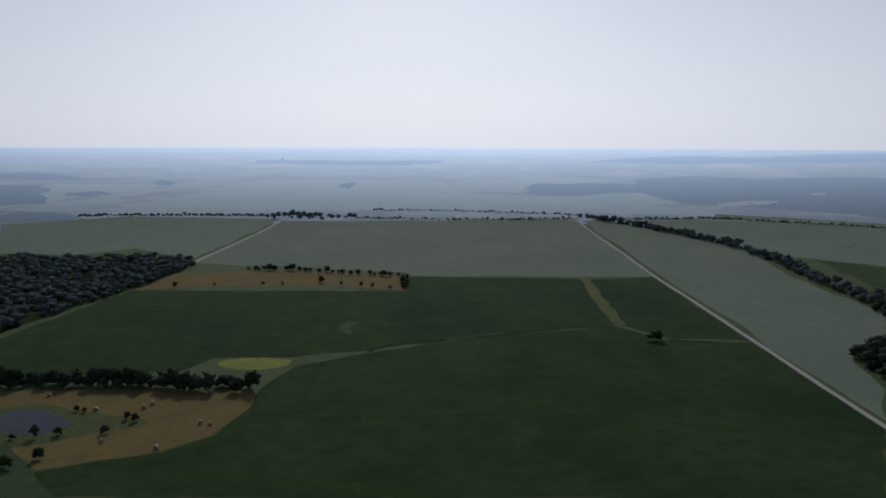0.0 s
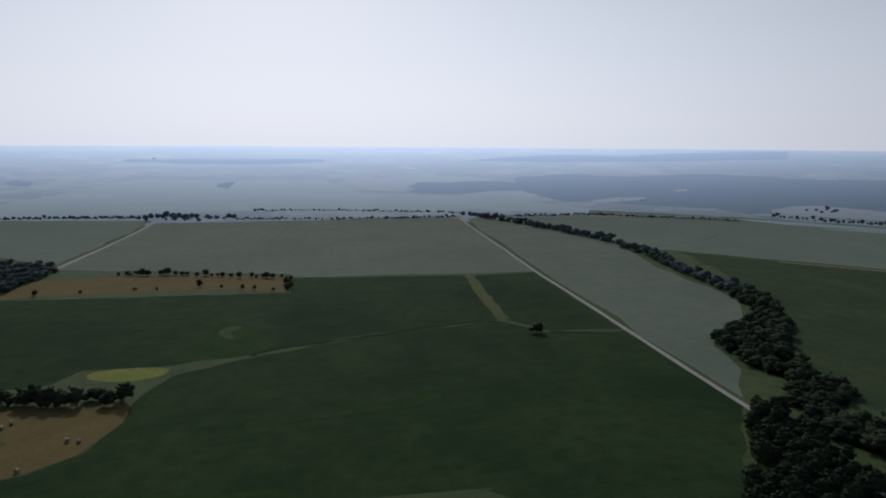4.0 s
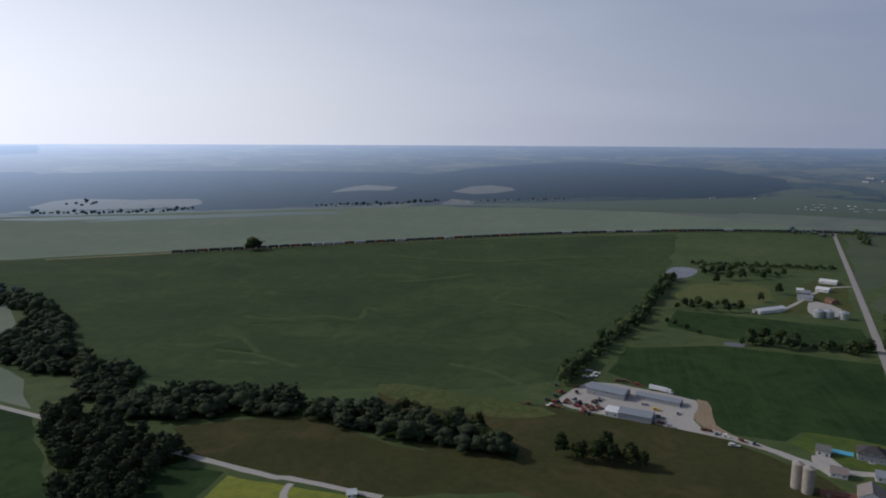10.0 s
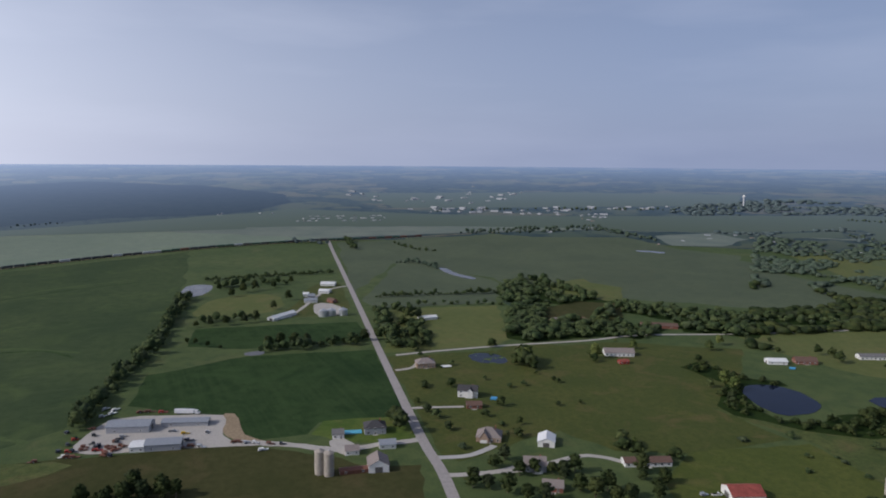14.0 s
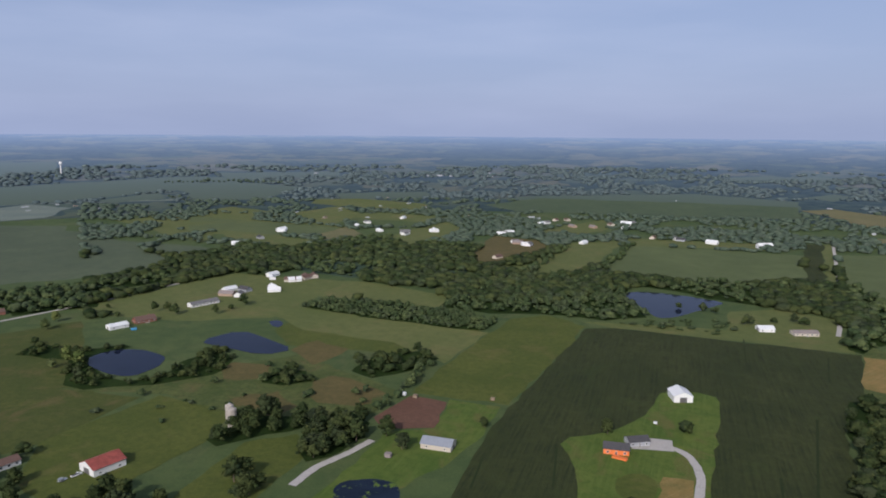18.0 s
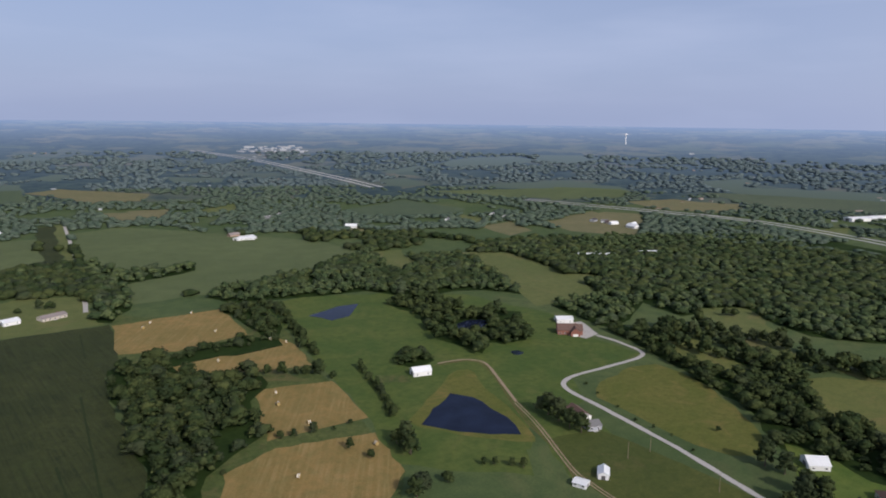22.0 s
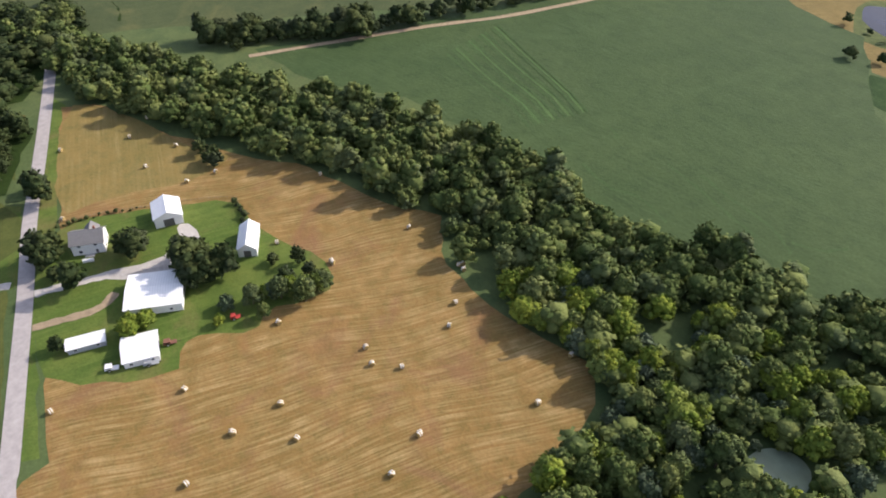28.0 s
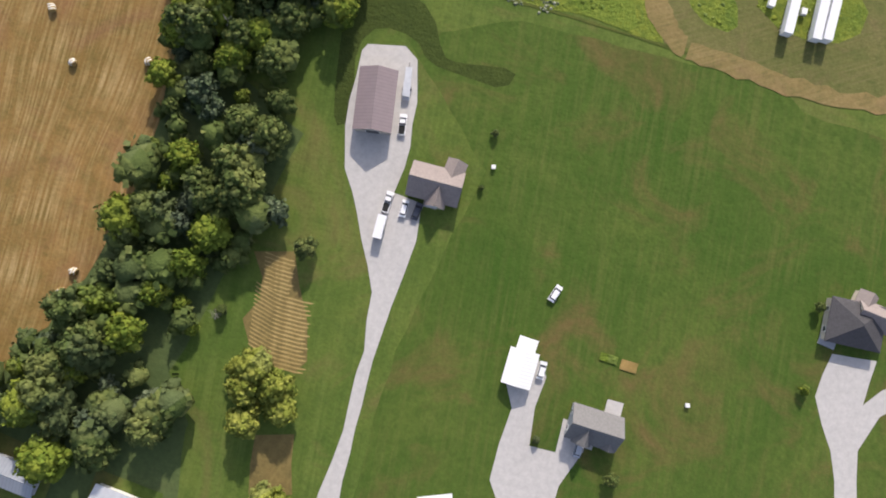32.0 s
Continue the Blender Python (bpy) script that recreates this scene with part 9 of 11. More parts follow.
grow("tree_belt", "dark row of creek trees", row_of([(745, -326), (730, -358), (797, -418), (766, -449), (745, -477), (707, -536)], 6.1, 14, 135, 0.85, 0.0), FAR, LEAF_MID, seed=135)
grow("woods", "dark clump of trees by a lane", scatter([(725, -458), (727, -505), (695, -546), (631, -498), (649, -476), (673, -438)], 10.7, 136, 0.97, CLEAR), FAR, LEAF_MID, seed=136, flat=0.70)
plant_far([(600, -225, 1.70), (609, -224, 1.40), (592, -224, 1.30), (596, -294, 0.90), (598, -418, 0.90), (615, -441, 0.80), (658, -209, 0.50), (650, -343, 0.40), (670, -365, 0.70), (620, -347, 0.80), (536, -367, 0.80), (496, -363, 0.90), (483, -363, 0.90), (497, -350, 0.70), (403, -220, 1.10), (398, -225, 1.00)], 137, "creek-side trees")
grow("tree_belt", "dark hedge line", row_of([(867, -135), (875, -194), (852, -291)], 11.0, 8, 138, 0.5, 0.0), FAR, LEAF_MID, seed=138)
plant_far([(798, -118, 0.80), (783, -128, 0.90), (744, -116, 0.90), (719, -124, 1.00), (706, -140, 1.00), (708, -104, 0.80), (791, -150, 1.00), (796, -164, 1.00), (551, -119, 0.60)], 139, "roadside trees")

# ---- land: houses and pasture along the paved road ----
grow("woods", "scrubby trees round ponds", scatter([(455, -327), (504, -369), (552, -358), (566, -388), (523, -390), (498, -418), (486, -415), (496, -376), (442, -353), (422, -354), (407, -371), (413, -397), (403, -420), (373, -409), (374, -391), (397, -357), (435, -329)], 10.0, 140, 0.62, CLEAR), LUSH, LEAF, seed=140, flat=0.70)
grow("woods", "trees beside a pond", scatter([(419, -402), (413, -445), (385, -429), (377, -394)], 10.0, 141, 0.81, CLEAR), LUSH, LEAF, seed=141, flat=0.70)
grow("woods", "bushes in rough ground", scatter([(380, -341), (322, -354), (324, -344), (368, -336)], 12.0, 142, 1.94, CLEAR), BUSH, LEAF_MID, seed=142, flat=0.41)
grow("woods", "dense dark trees along a creek", scatter([(952, -313), (983, -339), (984, -403), (914, -381), (841, -442), (748, -549), (691, -651), (674, -735), (649, -806), (629, -709), (658, -630), (707, -519), (721, -461), (774, -421), (842, -358), (871, -299)], 11.9, 143, 0.77, CLEAR), FAR, LEAF_MID, seed=143, flat=0.70)
grow("woods", "dense dark trees by houses", scatter([(794, -275), (831, -346), (722, -357), (684, -422), (654, -375), (674, -333), (672, -301), (667, -259), (706, -246)], 10.0, 144, 0.97, CLEAR), LOW, LEAF_MID, seed=144, flat=0.70)
grow("woods", "thicket hedge across a meadow", scatter([(440, -596), (443, -630), (347, -652), (270, -647), (231, -633), (234, -598), (285, -590), (360, -589)], 5.6, 145, 0.55, CLEAR), LOW, LEAF_MID, seed=145, flat=0.70)
grow("woods", "trees round an old silo", scatter([(297, -303), (300, -341), (278, -350), (263, -360), (254, -343), (275, -314), (285, -299)], 8.5, 146, 0.90, CLEAR), MID, LEAF, seed=146, flat=1.00)
grow("woods", "trees in a farmyard", scatter([(237, -315), (255, -349), (240, -379), (221, -368), (212, -348), (215, -318), (226, -306)], 8.0, 147, 0.90, CLEAR), MID, LEAF, seed=147, flat=1.00)
grow("tree_belt", "hedge trees by a garden", row_of([(228, -379), (229, -445), (239, -499)], 8.0, 8, 148, 0.6, 0.0), LOW, LEAF_MID, seed=148)
grow("woods", "clump of trees in rough ground", scatter([(285, -447), (286, -496), (253, -518), (235, -503), (244, -466), (261, -439)], 10.0, 149, 0.82, CLEAR), LUSH, LEAF, seed=149, flat=0.70)
grow("woods", "clump of trees in rough ground", scatter([(331, -396), (338, -423), (316, -432), (298, -414), (311, -397)], 10.0, 150, 0.82, CLEAR), LUSH, LEAF, seed=150, flat=0.70)
plant_far([(586, -219, 1.20), (578, -223, 1.10), (594, -215, 1.00), (544, -140, 0.70), (490, -108, 0.60), (454, -115, 0.70), (545, -118, 0.60), (511, -105, 0.40), (395, -216, 0.90), (386, -223, 0.90), (375, -242, 0.80), (341, -210, 0.90), (354, -208, 0.70), (321, -181, 1.00), (320, -174, 1.00), (301, -185, 1.00), (349, -166, 0.90), (365, -163, 0.80), (340, -171, 0.90), (473, -148, 0.50), (491, -166, 0.60), (452, -167, 0.40), (482, -209, 0.45), (482, -227, 0.30), (560, -221, 0.30), (543, -230, 0.35), (535, -231, 0.40), (230, -263, 1.00), (232, -257, 1.00), (286, -202, 1.00)], 151, "trees round the houses")
plant_far([(287, -210, 1.10), (279, -214, 1.00), (272, -217, 1.00), (295, -201, 0.90), (266, -219, 0.90), (201, -355, 1.05), (184, -343, 1.00), (214, -341, 1.00), (224, -311, 1.00), (497, -553, 0.70), (498, -572, 0.90), (615, -500, 0.50), (547, -516, 0.80), (534, -512, 0.90), (561, -512, 0.70), (578, -481, 0.50), (499, -532, 0.60), (587, -289, 0.70), (608, -294, 0.60), (719, -360, 1.00), (669, -483, 1.00), (657, -211, 0.70), (154, -397, 0.40)], 151, "trees round the houses")
plant_far([(364, -116, 1.00), (356, -125, 1.05), (367, -108, 1.00), (346, -133, 1.00), (342, -142, 1.00), (467, -83, 1.00), (455, -83, 1.00), (480, -81, 1.00), (771, -141, 1.00), (660, -131, 0.90), (672, -142, 0.90)], 152, "trees round the houses")

# distance beyond the houses
grow("tree_belt", "distant dark tree row", row_of([(1025, -861), (937, -882), (832, -878)], 7.7, 22, 155, 0.8, 0.0), FAR, LEAF_HAZE, seed=155)
grow("tree_belt", "distant dark tree row", row_of([(1411, -1348), (1262, -1329), (1136, -1317)], 11.0, 18, 156, 0.8, 0.0), FAR, LEAF_HAZE, seed=156)
grow("tree_belt", "distant dark tree row", row_of([(1678, -1603), (1533, -1720), (1337, -1790)], 13.8, 22, 157, 0.9, 0.0), FAR, LEAF_HAZE, seed=157)
grow("tree_belt", "distant tree line", row_of([(1695, -458), (1668, -595), (1685, -813), (1547, -864)], 10.7, 14, 159, 0.8, 0.2), FAR, LEAF_HAZE, seed=159)

# ---- land: the corn field and its homestead ----
grow("woods", "dense green woods round the lake", scatter([(315, -693), (330, -792), (289, -842), (196, -892), (155, -871), (141, -832), (142, -800), (102, -713), (138, -682), (203, -680), (251, -658), (300, -659)], 10.2, 161, 0.81, CLEAR), LOW, LEAF_MID, seed=161, flat=0.70)
grow("woods", "scrub along the lake shore", scatter([(148, -673), (89, -704), (27, -741), (2, -688), (57, -674)], 14.0, 162, 2.05, CLEAR), BUSH, LEAF_MID, seed=162, flat=0.39)
grow("woods", "dense woods beyond the lake", scatter([(155, -871), (80, -925), (5, -933), (-78, -971), (-74, -822), (-16, -818), (30, -824), (73, -847)], 11.1, 163, 0.80, CLEAR), FAR, LEAF_MID, seed=163, flat=0.70)
grow("woods", "dense dark woods in a valley", scatter([(740, -738), (777, -895), (713, -988), (582, -1108), (482, -1068), (390, -1032), (356, -857), (332, -730), (398, -752), (506, -748), (631, -761), (688, -684)], 13.1, 164, 0.99, OPEN), FAR, LEAF_MID, seed=164, flat=0.56)
grow("woods", "trees along the gravel road", scatter([(-91, -954), (-109, -990), (-120, -888), (-213, -891), (-207, -865), (-118, -825), (-112, -734), (-83, -674), (-73, -682)], 11.1, 169, 0.98, CLEAR), FAR, LEAF_MID, seed=169, flat=0.70)
grow("tree_belt", "hedgerow of trees", row_of([(280, -874), (292, -1111)], 8.4, 14, 170, 0.7, 0.0), FAR, LEAF_MID, seed=170)
grow("tree_belt", "hedgerow of trees", row_of([(194, -900), (201, -1182)], 8.4, 14, 171, 0.7, 0.0), FAR, LEAF_MID, seed=171)
plant_far([(9, -732, 0.90), (-15, -750, 0.50), (-33, -759, 0.70), (-42, -755, 0.80), (36, -438, 0.70), (34, -445, 0.60), (81, -420, 0.80), (79, -417, 0.70), (49, -329, 1.00), (44, -327, 0.90), (151, -392, 0.40), (292, -470, 0.70), (78, -770, 0.80), (40, -764, 0.80), (53, -767, 0.80)], 172, "homestead trees")

# ---- land: hay fields and woods beside the corn ----
grow("woods", "dense mixed woods beside corn", scatter([(-62, -545), (-102, -555), (-110, -503), (-144, -499), (-155, -476), (-150, -453), (-134, -436), (-125, -382), (-82, -350), (-65, -302), (-55, -305), (-57, -388), (-61, -449), (-56, -483)], 10.0, 173, 1.11, CLEAR), LUSH, LEAF, seed=173, flat=0.70)
grow("woods", "hedge wood between hay fields", scatter([(-101, -548), (-177, -577), (-196, -554), (-194, -535), (-106, -529)], 10.0, 174, 0.70, CLEAR), LUSH, LEAF, seed=174, flat=0.70)
grow("woods", "trees along hay fields", scatter([(-183, -674), (-208, -666), (-211, -581), (-190, -536), (-186, -571)], 10.0, 175, 0.94, CLEAR), LUSH, LEAF, seed=175, flat=0.70)
grow("tree_belt", "hedge between hay fields", row_of([(-159, -474), (-196, -463), (-197, -444)], 9.0, 8, 176, 0.8, 0.0), LUSH, LEAF, seed=176)
grow("tree_belt", "hedge between hay fields", row_of([(-131, -372), (-156, -368), (-183, -368)], 10.0, 7, 177, 0.45, 0.0), MID, LEAF, seed=177)
plant_far([(-160, -339, 0.50), (-165, -323, 0.50), (-91, -347, 0.40), (-186, -324, 0.70), (-186, -317, 0.90), (-186, -331, 0.80), (-187, -279, 0.80), (-171, -278, 1.00), (-166, -275, 0.90)], 178, "trees by the hay fields")

# ---- land: ponds, white barn, curving drive ----
grow("woods", "dense dark oak woods", scatter([(-183, -727), (-246, -769), (-321, -785), (-441, -875), (-480, -812), (-555, -768), (-552, -648), (-590, -568), (-561, -481), (-483, -435), (-480, -411), (-460, -443), (-472, -519), (-478, -561), (-451, -605), (-418, -620), (-370, -618), (-335, -667), (-265, -676), (-199, -686)], 10.0, 179, 0.93, CLEAR), LOW, LEAF_MID, seed=179, flat=0.70)
grow("woods", "trees round the ponds", scatter([(-329, -612), (-352, -620), (-397, -640), (-380, -563), (-376, -539), (-411, -533), (-427, -518), (-376, -442), (-343, -453), (-323, -434), (-318, -458), (-310, -486), (-336, -553), (-331, -583)], 10.0, 180, 1.06, CLEAR), LUSH, LEAF, seed=180, flat=0.70)
grow("woods", "trees by a white barn", scatter([(-255, -465), (-289, -468), (-281, -440), (-255, -436), (-251, -453)], 10.0, 181, 1.06, CLEAR), LUSH, LEAF, seed=181, flat=0.70)
grow("woods", "wooded valley", scatter([(-458, -433), (-498, -420), (-486, -333), (-501, -276), (-490, -231), (-483, -189), (-504, -138), (-488, -78), (-415, -64), (-358, -122), (-352, -184), (-370, -209), (-405, -252), (-431, -327), (-445, -374)], 10.0, 182, 1.01, CLEAR), LUSH, LEAF, seed=182, flat=0.70)
grow("woods", "broad dark woodland", scatter([(-632, -846), (-864, -781), (-1062, -688), (-1029, -479), (-1059, -386), (-1039, -186), (-551, -90), (-515, -141), (-621, -178), (-675, -247), (-626, -281), (-600, -321), (-628, -417), (-555, -423), (-561, -481), (-590, -568), (-637, -614), (-598, -701)], 10.2, 183, 0.89, OPEN), FAR, LEAF_MID, seed=183, flat=0.70)
plant_far([(-288, -316, 1.00), (-287, -305, 1.00), (-286, -294, 1.10), (-288, -286, 1.00), (-288, -322, 0.90), (-344, -202, 1.00), (-345, -191, 1.00), (-333, -173, 1.00), (-509, -195, 0.90), (-506, -190, 0.80), (-320, -437, 0.90), (-376, -442, 0.90), (-353, -443, 0.80), (-327, -439, 0.80), (-186, -315, 1.00), (-190, -328, 0.90), (-334, -164, 0.90)], 184, "trees round the ponds")
plant_far([(-346, -341, 0.25), (-340, -324, 0.20), (-335, -301, 0.22), (-329, -280, 0.22), (-330, -267, 0.20), (-331, -254, 0.20), (-325, -234, 0.22), (-360, -243, 0.30), (-219, -281, 0.40), (-226, -275, 0.40), (-230, -270, 0.40), (-214, -284, 0.40)], 185, "young trees along the drive")

# distance: highway and rolling woods
grow("woods", "creek woods", scatter([(-765, -207), (-848, -157), (-835, -52), (-799, -24), (-639, -73), (-590, -107), (-541, -107), (-502, -56), (-440, -40), (-416, -55), (-408, -79), (-417, -111), (-465, -168), (-523, -160)], 10.0, 189, 0.98, CLEAR), LUSH, LEAF, seed=189, flat=0.70)
grow("woods", "trees round a homestead", scatter([(-831, -19), (-916, -16), (-934, 33), (-1075, 75), (-1015, 94), (-870, 93), (-794, 118), (-763, 42), (-750, -10)], 10.9, 192, 0.86, CLEAR), FAR, LEAF_MID, seed=192, flat=0.70)
grow("tree_belt", "roadside trees", row_of([(-792, -5), (-1130, 20)], 9.2, 14, 195, 0.8, 0.0), FAR, LEAF_MID, seed=195)

# ---- land: road, farmstead and hay meadow ----
plant(scatter([(-426, -36), (-415, 3), (-348, 53), (-333, 81), (-285, 116), (-262, 137), (-216, 161), (-182, 154), (-162, 162), (-142, 190), (-126, 205), (-120, 208), (-79, 168), (-104, 122), (-132, 104), (-163, 93), (-199, 94), (-215, 95), (-224, 78), (-250, 76), (-271, 54), (-293, 31), (-332, -3), (-370, -36)], 8.6, 196, 0.95, CLEAR), 196, "trees of the creek belt")
grow("undergrowth", "leafy undergrowth below the creek trees", scatter([(-426, -36), (-415, 3), (-348, 53), (-333, 81), (-285, 116), (-262, 137), (-216, 161), (-182, 154), (-162, 162), (-142, 190), (-126, 205), (-120, 208), (-79, 168), (-104, 122), (-132, 104), (-163, 93), (-199, 94), (-215, 95), (-224, 78), (-250, 76), (-271, 54), (-293, 31), (-332, -3), (-370, -36)], 8.4, 696, 2.3, CLEAR), BUSH, LEAF_NEAR, "shrubs", seed=196)
plant(scatter([(-165, 96), (-127, 135), (-66, 187), (-44, 171), (-45, 152), (-34, 138), (-40, 114), (-41, 87), (-38, 69), (-52, 49), (-46, 32), (-38, 19), (-52, -12), (-52, 1), (-57, -22), (-53, -42), (-57, -54), (-84, -73), (-104, -78), (-110, -56), (-95, -37), (-84, -13), (-87, 3), (-81, 28), (-84, 40), (-89, 70), (-101, 105)], 8.2, 197, 0.9, CLEAR), 197, "trees of the creek belt")
grow("undergrowth", "leafy undergrowth below the creek trees", scatter([(-165, 96), (-127, 135), (-66, 187), (-44, 171), (-45, 152), (-34, 138), (-40, 114), (-41, 87), (-38, 69), (-52, 49), (-46, 32), (-38, 19), (-52, -12), (-52, 1), (-57, -22), (-53, -42), (-57, -54), (-84, -73), (-104, -78), (-110, -56), (-95, -37), (-84, -13), (-87, 3), (-81, 28), (-84, 40), (-89, 70), (-101, 105)], 8.4, 697, 2.3, CLEAR), BUSH, LEAF_NEAR, "shrubs", seed=197)
plant(scatter([(-45, 191), (-43, 207), (-9, 242), (12, 239), (33, 189), (12, 185), (-4, 180), (-18, 194)], 8.5, 198, 1.0, CLEAR), 198, "trees of the creek belt")
grow("undergrowth", "leafy undergrowth below the creek trees", scatter([(-45, 191), (-43, 207), (-9, 242), (12, 239), (33, 189), (12, 185), (-4, 180), (-18, 194)], 8.4, 698, 2.3, CLEAR), BUSH, LEAF_NEAR, "shrubs", seed=198)
plant(scatter([(-83, 46), (-82, 56), (-72, 62), (-43, 70), (-46, 59), (-51, 45), (-64, 45), (-69, 53)], 7.5, 199, 0.85, CLEAR), 199, "trees of the creek belt")
grow("undergrowth", "leafy undergrowth below the creek trees", scatter([(-83, 46), (-82, 56), (-72, 62), (-43, 70), (-46, 59), (-51, 45), (-64, 45), (-69, 53)], 8.4, 699, 2.3, CLEAR), BUSH, LEAF_NEAR, "shrubs", seed=199)
plant(scatter([(-453, -73), (-503, -40), (-440, -26), (-394, -36), (-405, -46), (-430, -49)], 9, 200, 0.9, CLEAR), 200, "trees of the creek belt")
grow("undergrowth", "leafy undergrowth below the creek trees", scatter([(-453, -73), (-503, -40), (-440, -26), (-394, -36), (-405, -46), (-430, -49)], 8.4, 700, 2.3, CLEAR), BUSH, LEAF_NEAR, "shrubs", seed=200)
grow("woods", "roadside woods", scatter([(-301, -165), (-331, -174), (-329, -146), (-340, -124), (-364, -70), (-345, -57), (-296, -68), (-295, -103)], 8.0, 201, 0.90, CLEAR), MID, LEAF, seed=201, flat=1.00)
grow("woods", "woods along the road", scatter([(-379, -73), (-433, -68), (-479, -55), (-519, -37), (-462, -25), (-418, -44), (-399, -52), (-381, -60)], 10.0, 202, 1.11, CLEAR), LUSH, LEAF, seed=202, flat=0.70)
grow("tree_belt", "belt of trees beside an earth track", row_of([(-405, 39), (-402, 77), (-395, 119), (-398, 174), (-401, 216), (-403, 282), (-410, 357), (-408, 431), (-406, 510)], 4.4, 15, 203, 0.95, 0.0), LUSH, LEAF, seed=203)
grow("woods", "clump of trees in a crop field", scatter([(-581, 216), (-524, 225), (-535, 270), (-580, 285)], 10.0, 204, 0.97, CLEAR), LOW, LEAF_MID, seed=204, flat=0.70)
grow("woods", "dark trees at a field corner", scatter([(-758, 293), (-789, 332), (-763, 343), (-771, 385), (-744, 335)], 10.5, 205, 0.84, CLEAR), FAR, LEAF_MID, seed=205, flat=0.70)
plant([(-243, -52, 1.00), (-232, -50, 0.80), (-250, -50, 1.00), (-225, -44, 0.55), (-237, -25, 0.90), (-239, -19, 1.00), (-232, -21, 0.90), (-214, -3, 1.05), (-220, 1, 1.10), (-209, 4, 1.00), (-214, 9, 0.90), (-207, -2, 1.00), (-223, -5, 0.90), (-193, 5, 0.60), (-185, 1, 0.45), (-190, 14, 0.70), (-191, 21, 0.80), (-195, 28, 0.70), (-184, 32, 0.80), (-188, 40, 0.70), (-196, 37, 0.70), (-209, 26, 0.60), (-205, 35, 0.60), (-194, -27, 0.70), (-194, -22, 0.60), (-289, 19, 0.80), (-296, 14, 0.70), (-195, -51, 0.60), (-293, -53, 0.90), (-284, -53, 0.80)], 206, "farmstead trees")
plant([(-182, 16, 0.50)], 206, "farmstead trees")
plant([(-238, -22, 1.25), (-210, -3, 1.45), (-218, -4, 1.2), (-210, 9, 1.15), (-244, -54, 1.2), (-223, -44, 0.85), (-285, -54, 1.0), (-295, -57, 0.9), (-284, 19, 0.75), (-285, 16, 0.6), (-190, 28, 0.7), (-189, 34, 0.75), (-188, 38, 0.75), (-189, 24, 0.7), (-191, 5, 0.7), (-191, 19, 0.6), (-192, -28, 0.7), (-238, -52, 0.9)], 340, "farmstead trees")

# ---- land: the houses below ----

# eroded streaks in the crops

grow("tree_belt", "dark belt of trees across the glades", row_of([(-504, -411), (-511, -369), (-508, -319), (-512, -283), (-531, -257), (-552, -235)], 4.2, 20, 350, 0.9, 0.0), LUSH, LEAF, seed=350)
grow("tree_belt", "dark belt of trees between glade and lawn", row_of([(-406, -226), (-412, -204), (-427, -184), (-430, -163), (-428, -138), (-425, -114), (-426, -90)], 3.6, 24, 351, 0.95, 0.0), LUSH, LEAF, seed=351)
grow("tree_belt", "dark hedge along a hay field", row_of([(-220, -670), (-227, -630), (-212, -545), (-205, -494)], 5, 8, 352, 0.6, 0.0), LUSH, LEAF, seed=352)
grow("tree_belt", "dark hedge along a hay field", row_of([(-224, -453), (-212, -403), (-203, -362)], 4, 5, 353, 0.4, 0.0), LUSH, LEAF, seed=353)
# weeds and small growth
plant(scatter([(-95, 84), (-92, 94), (-71, 100), (-58, 86), (-70, 70), (-84, 66)], 6.9, 341, 0.95, ()), 341, "trees of the creek belt")
grow("weeds", "weeds under parked trailers", scatter([(65, 99), (70, 104), (92, 106), (93, 96), (77, 92)], 3.2, 207, 0.40, ()), WEED, LEAF_LIT, seed=207, flat=0.20)
grow("weeds", "weeds within mown ground", scatter([(45, 101), (55, 102), (61, 97), (63, 89), (52, 90)], 3.2, 208, 0.40, ()), WEED, LEAF_LIT, seed=208, flat=0.20)

# clearings and far fields
plant_far([(-505, -192, 0.90), (-499, -197, 0.70), (-502, -187, 0.80), (-532, -238, 1.00), (-539, -234, 0.80), (-597, -397, 1.00), (-591, -402, 0.80)], 209, "trees in the glades")
countryside(math.radians(128), math.radians(306), 760, 1900, 0.0106, -0.12, 41)
countryside(math.radians(122), math.radians(304), 1900, 2900, 0.0112, -0.08, 42)
grow("tree_belt", "tree row across a glade", row_of([(-536, -394), (-546, -335), (-541, -270), (-543, -232)], 6.1, 14, 210, 0.85, 0.0), LUSH, LEAF, seed=210)
grow("tree_belt", "tree row across a glade", row_of([(-474, -411), (-475, -351), (-489, -301), (-488, -264)], 6.7, 12, 211, 0.85, 0.0), LUSH, LEAF, seed=211)
plant(scatter([(-111, 207), (-95, 222), (-84, 244), (-77, 264), (-62, 262), (-49, 268), (-25, 286), (13, 212), (-4, 197), (-31, 202), (-41, 184), (-54, 183), (-66, 185), (-89, 182), (-118, 205)], 8.5, 212, 0.95, CLEAR), 212, "trees of the creek belt")
grow("undergrowth", "leafy undergrowth below the creek trees", scatter([(-111, 207), (-95, 222), (-84, 244), (-77, 264), (-62, 262), (-49, 268), (-25, 286), (13, 212), (-4, 197), (-31, 202), (-41, 184), (-54, 183), (-66, 185), (-89, 182), (-118, 205)], 8.4, 712, 2.3, CLEAR), BUSH, LEAF_NEAR, "shrubs", seed=212)
grow("shrubs", "bushes in a dirt clearing", scatter([(-39, 164), (-35, 175), (-21, 161), (-27, 152)], 3.2, 213, 0.90, CLEAR), BUSH, LEAF_NEAR, seed=213, flat=1.00)
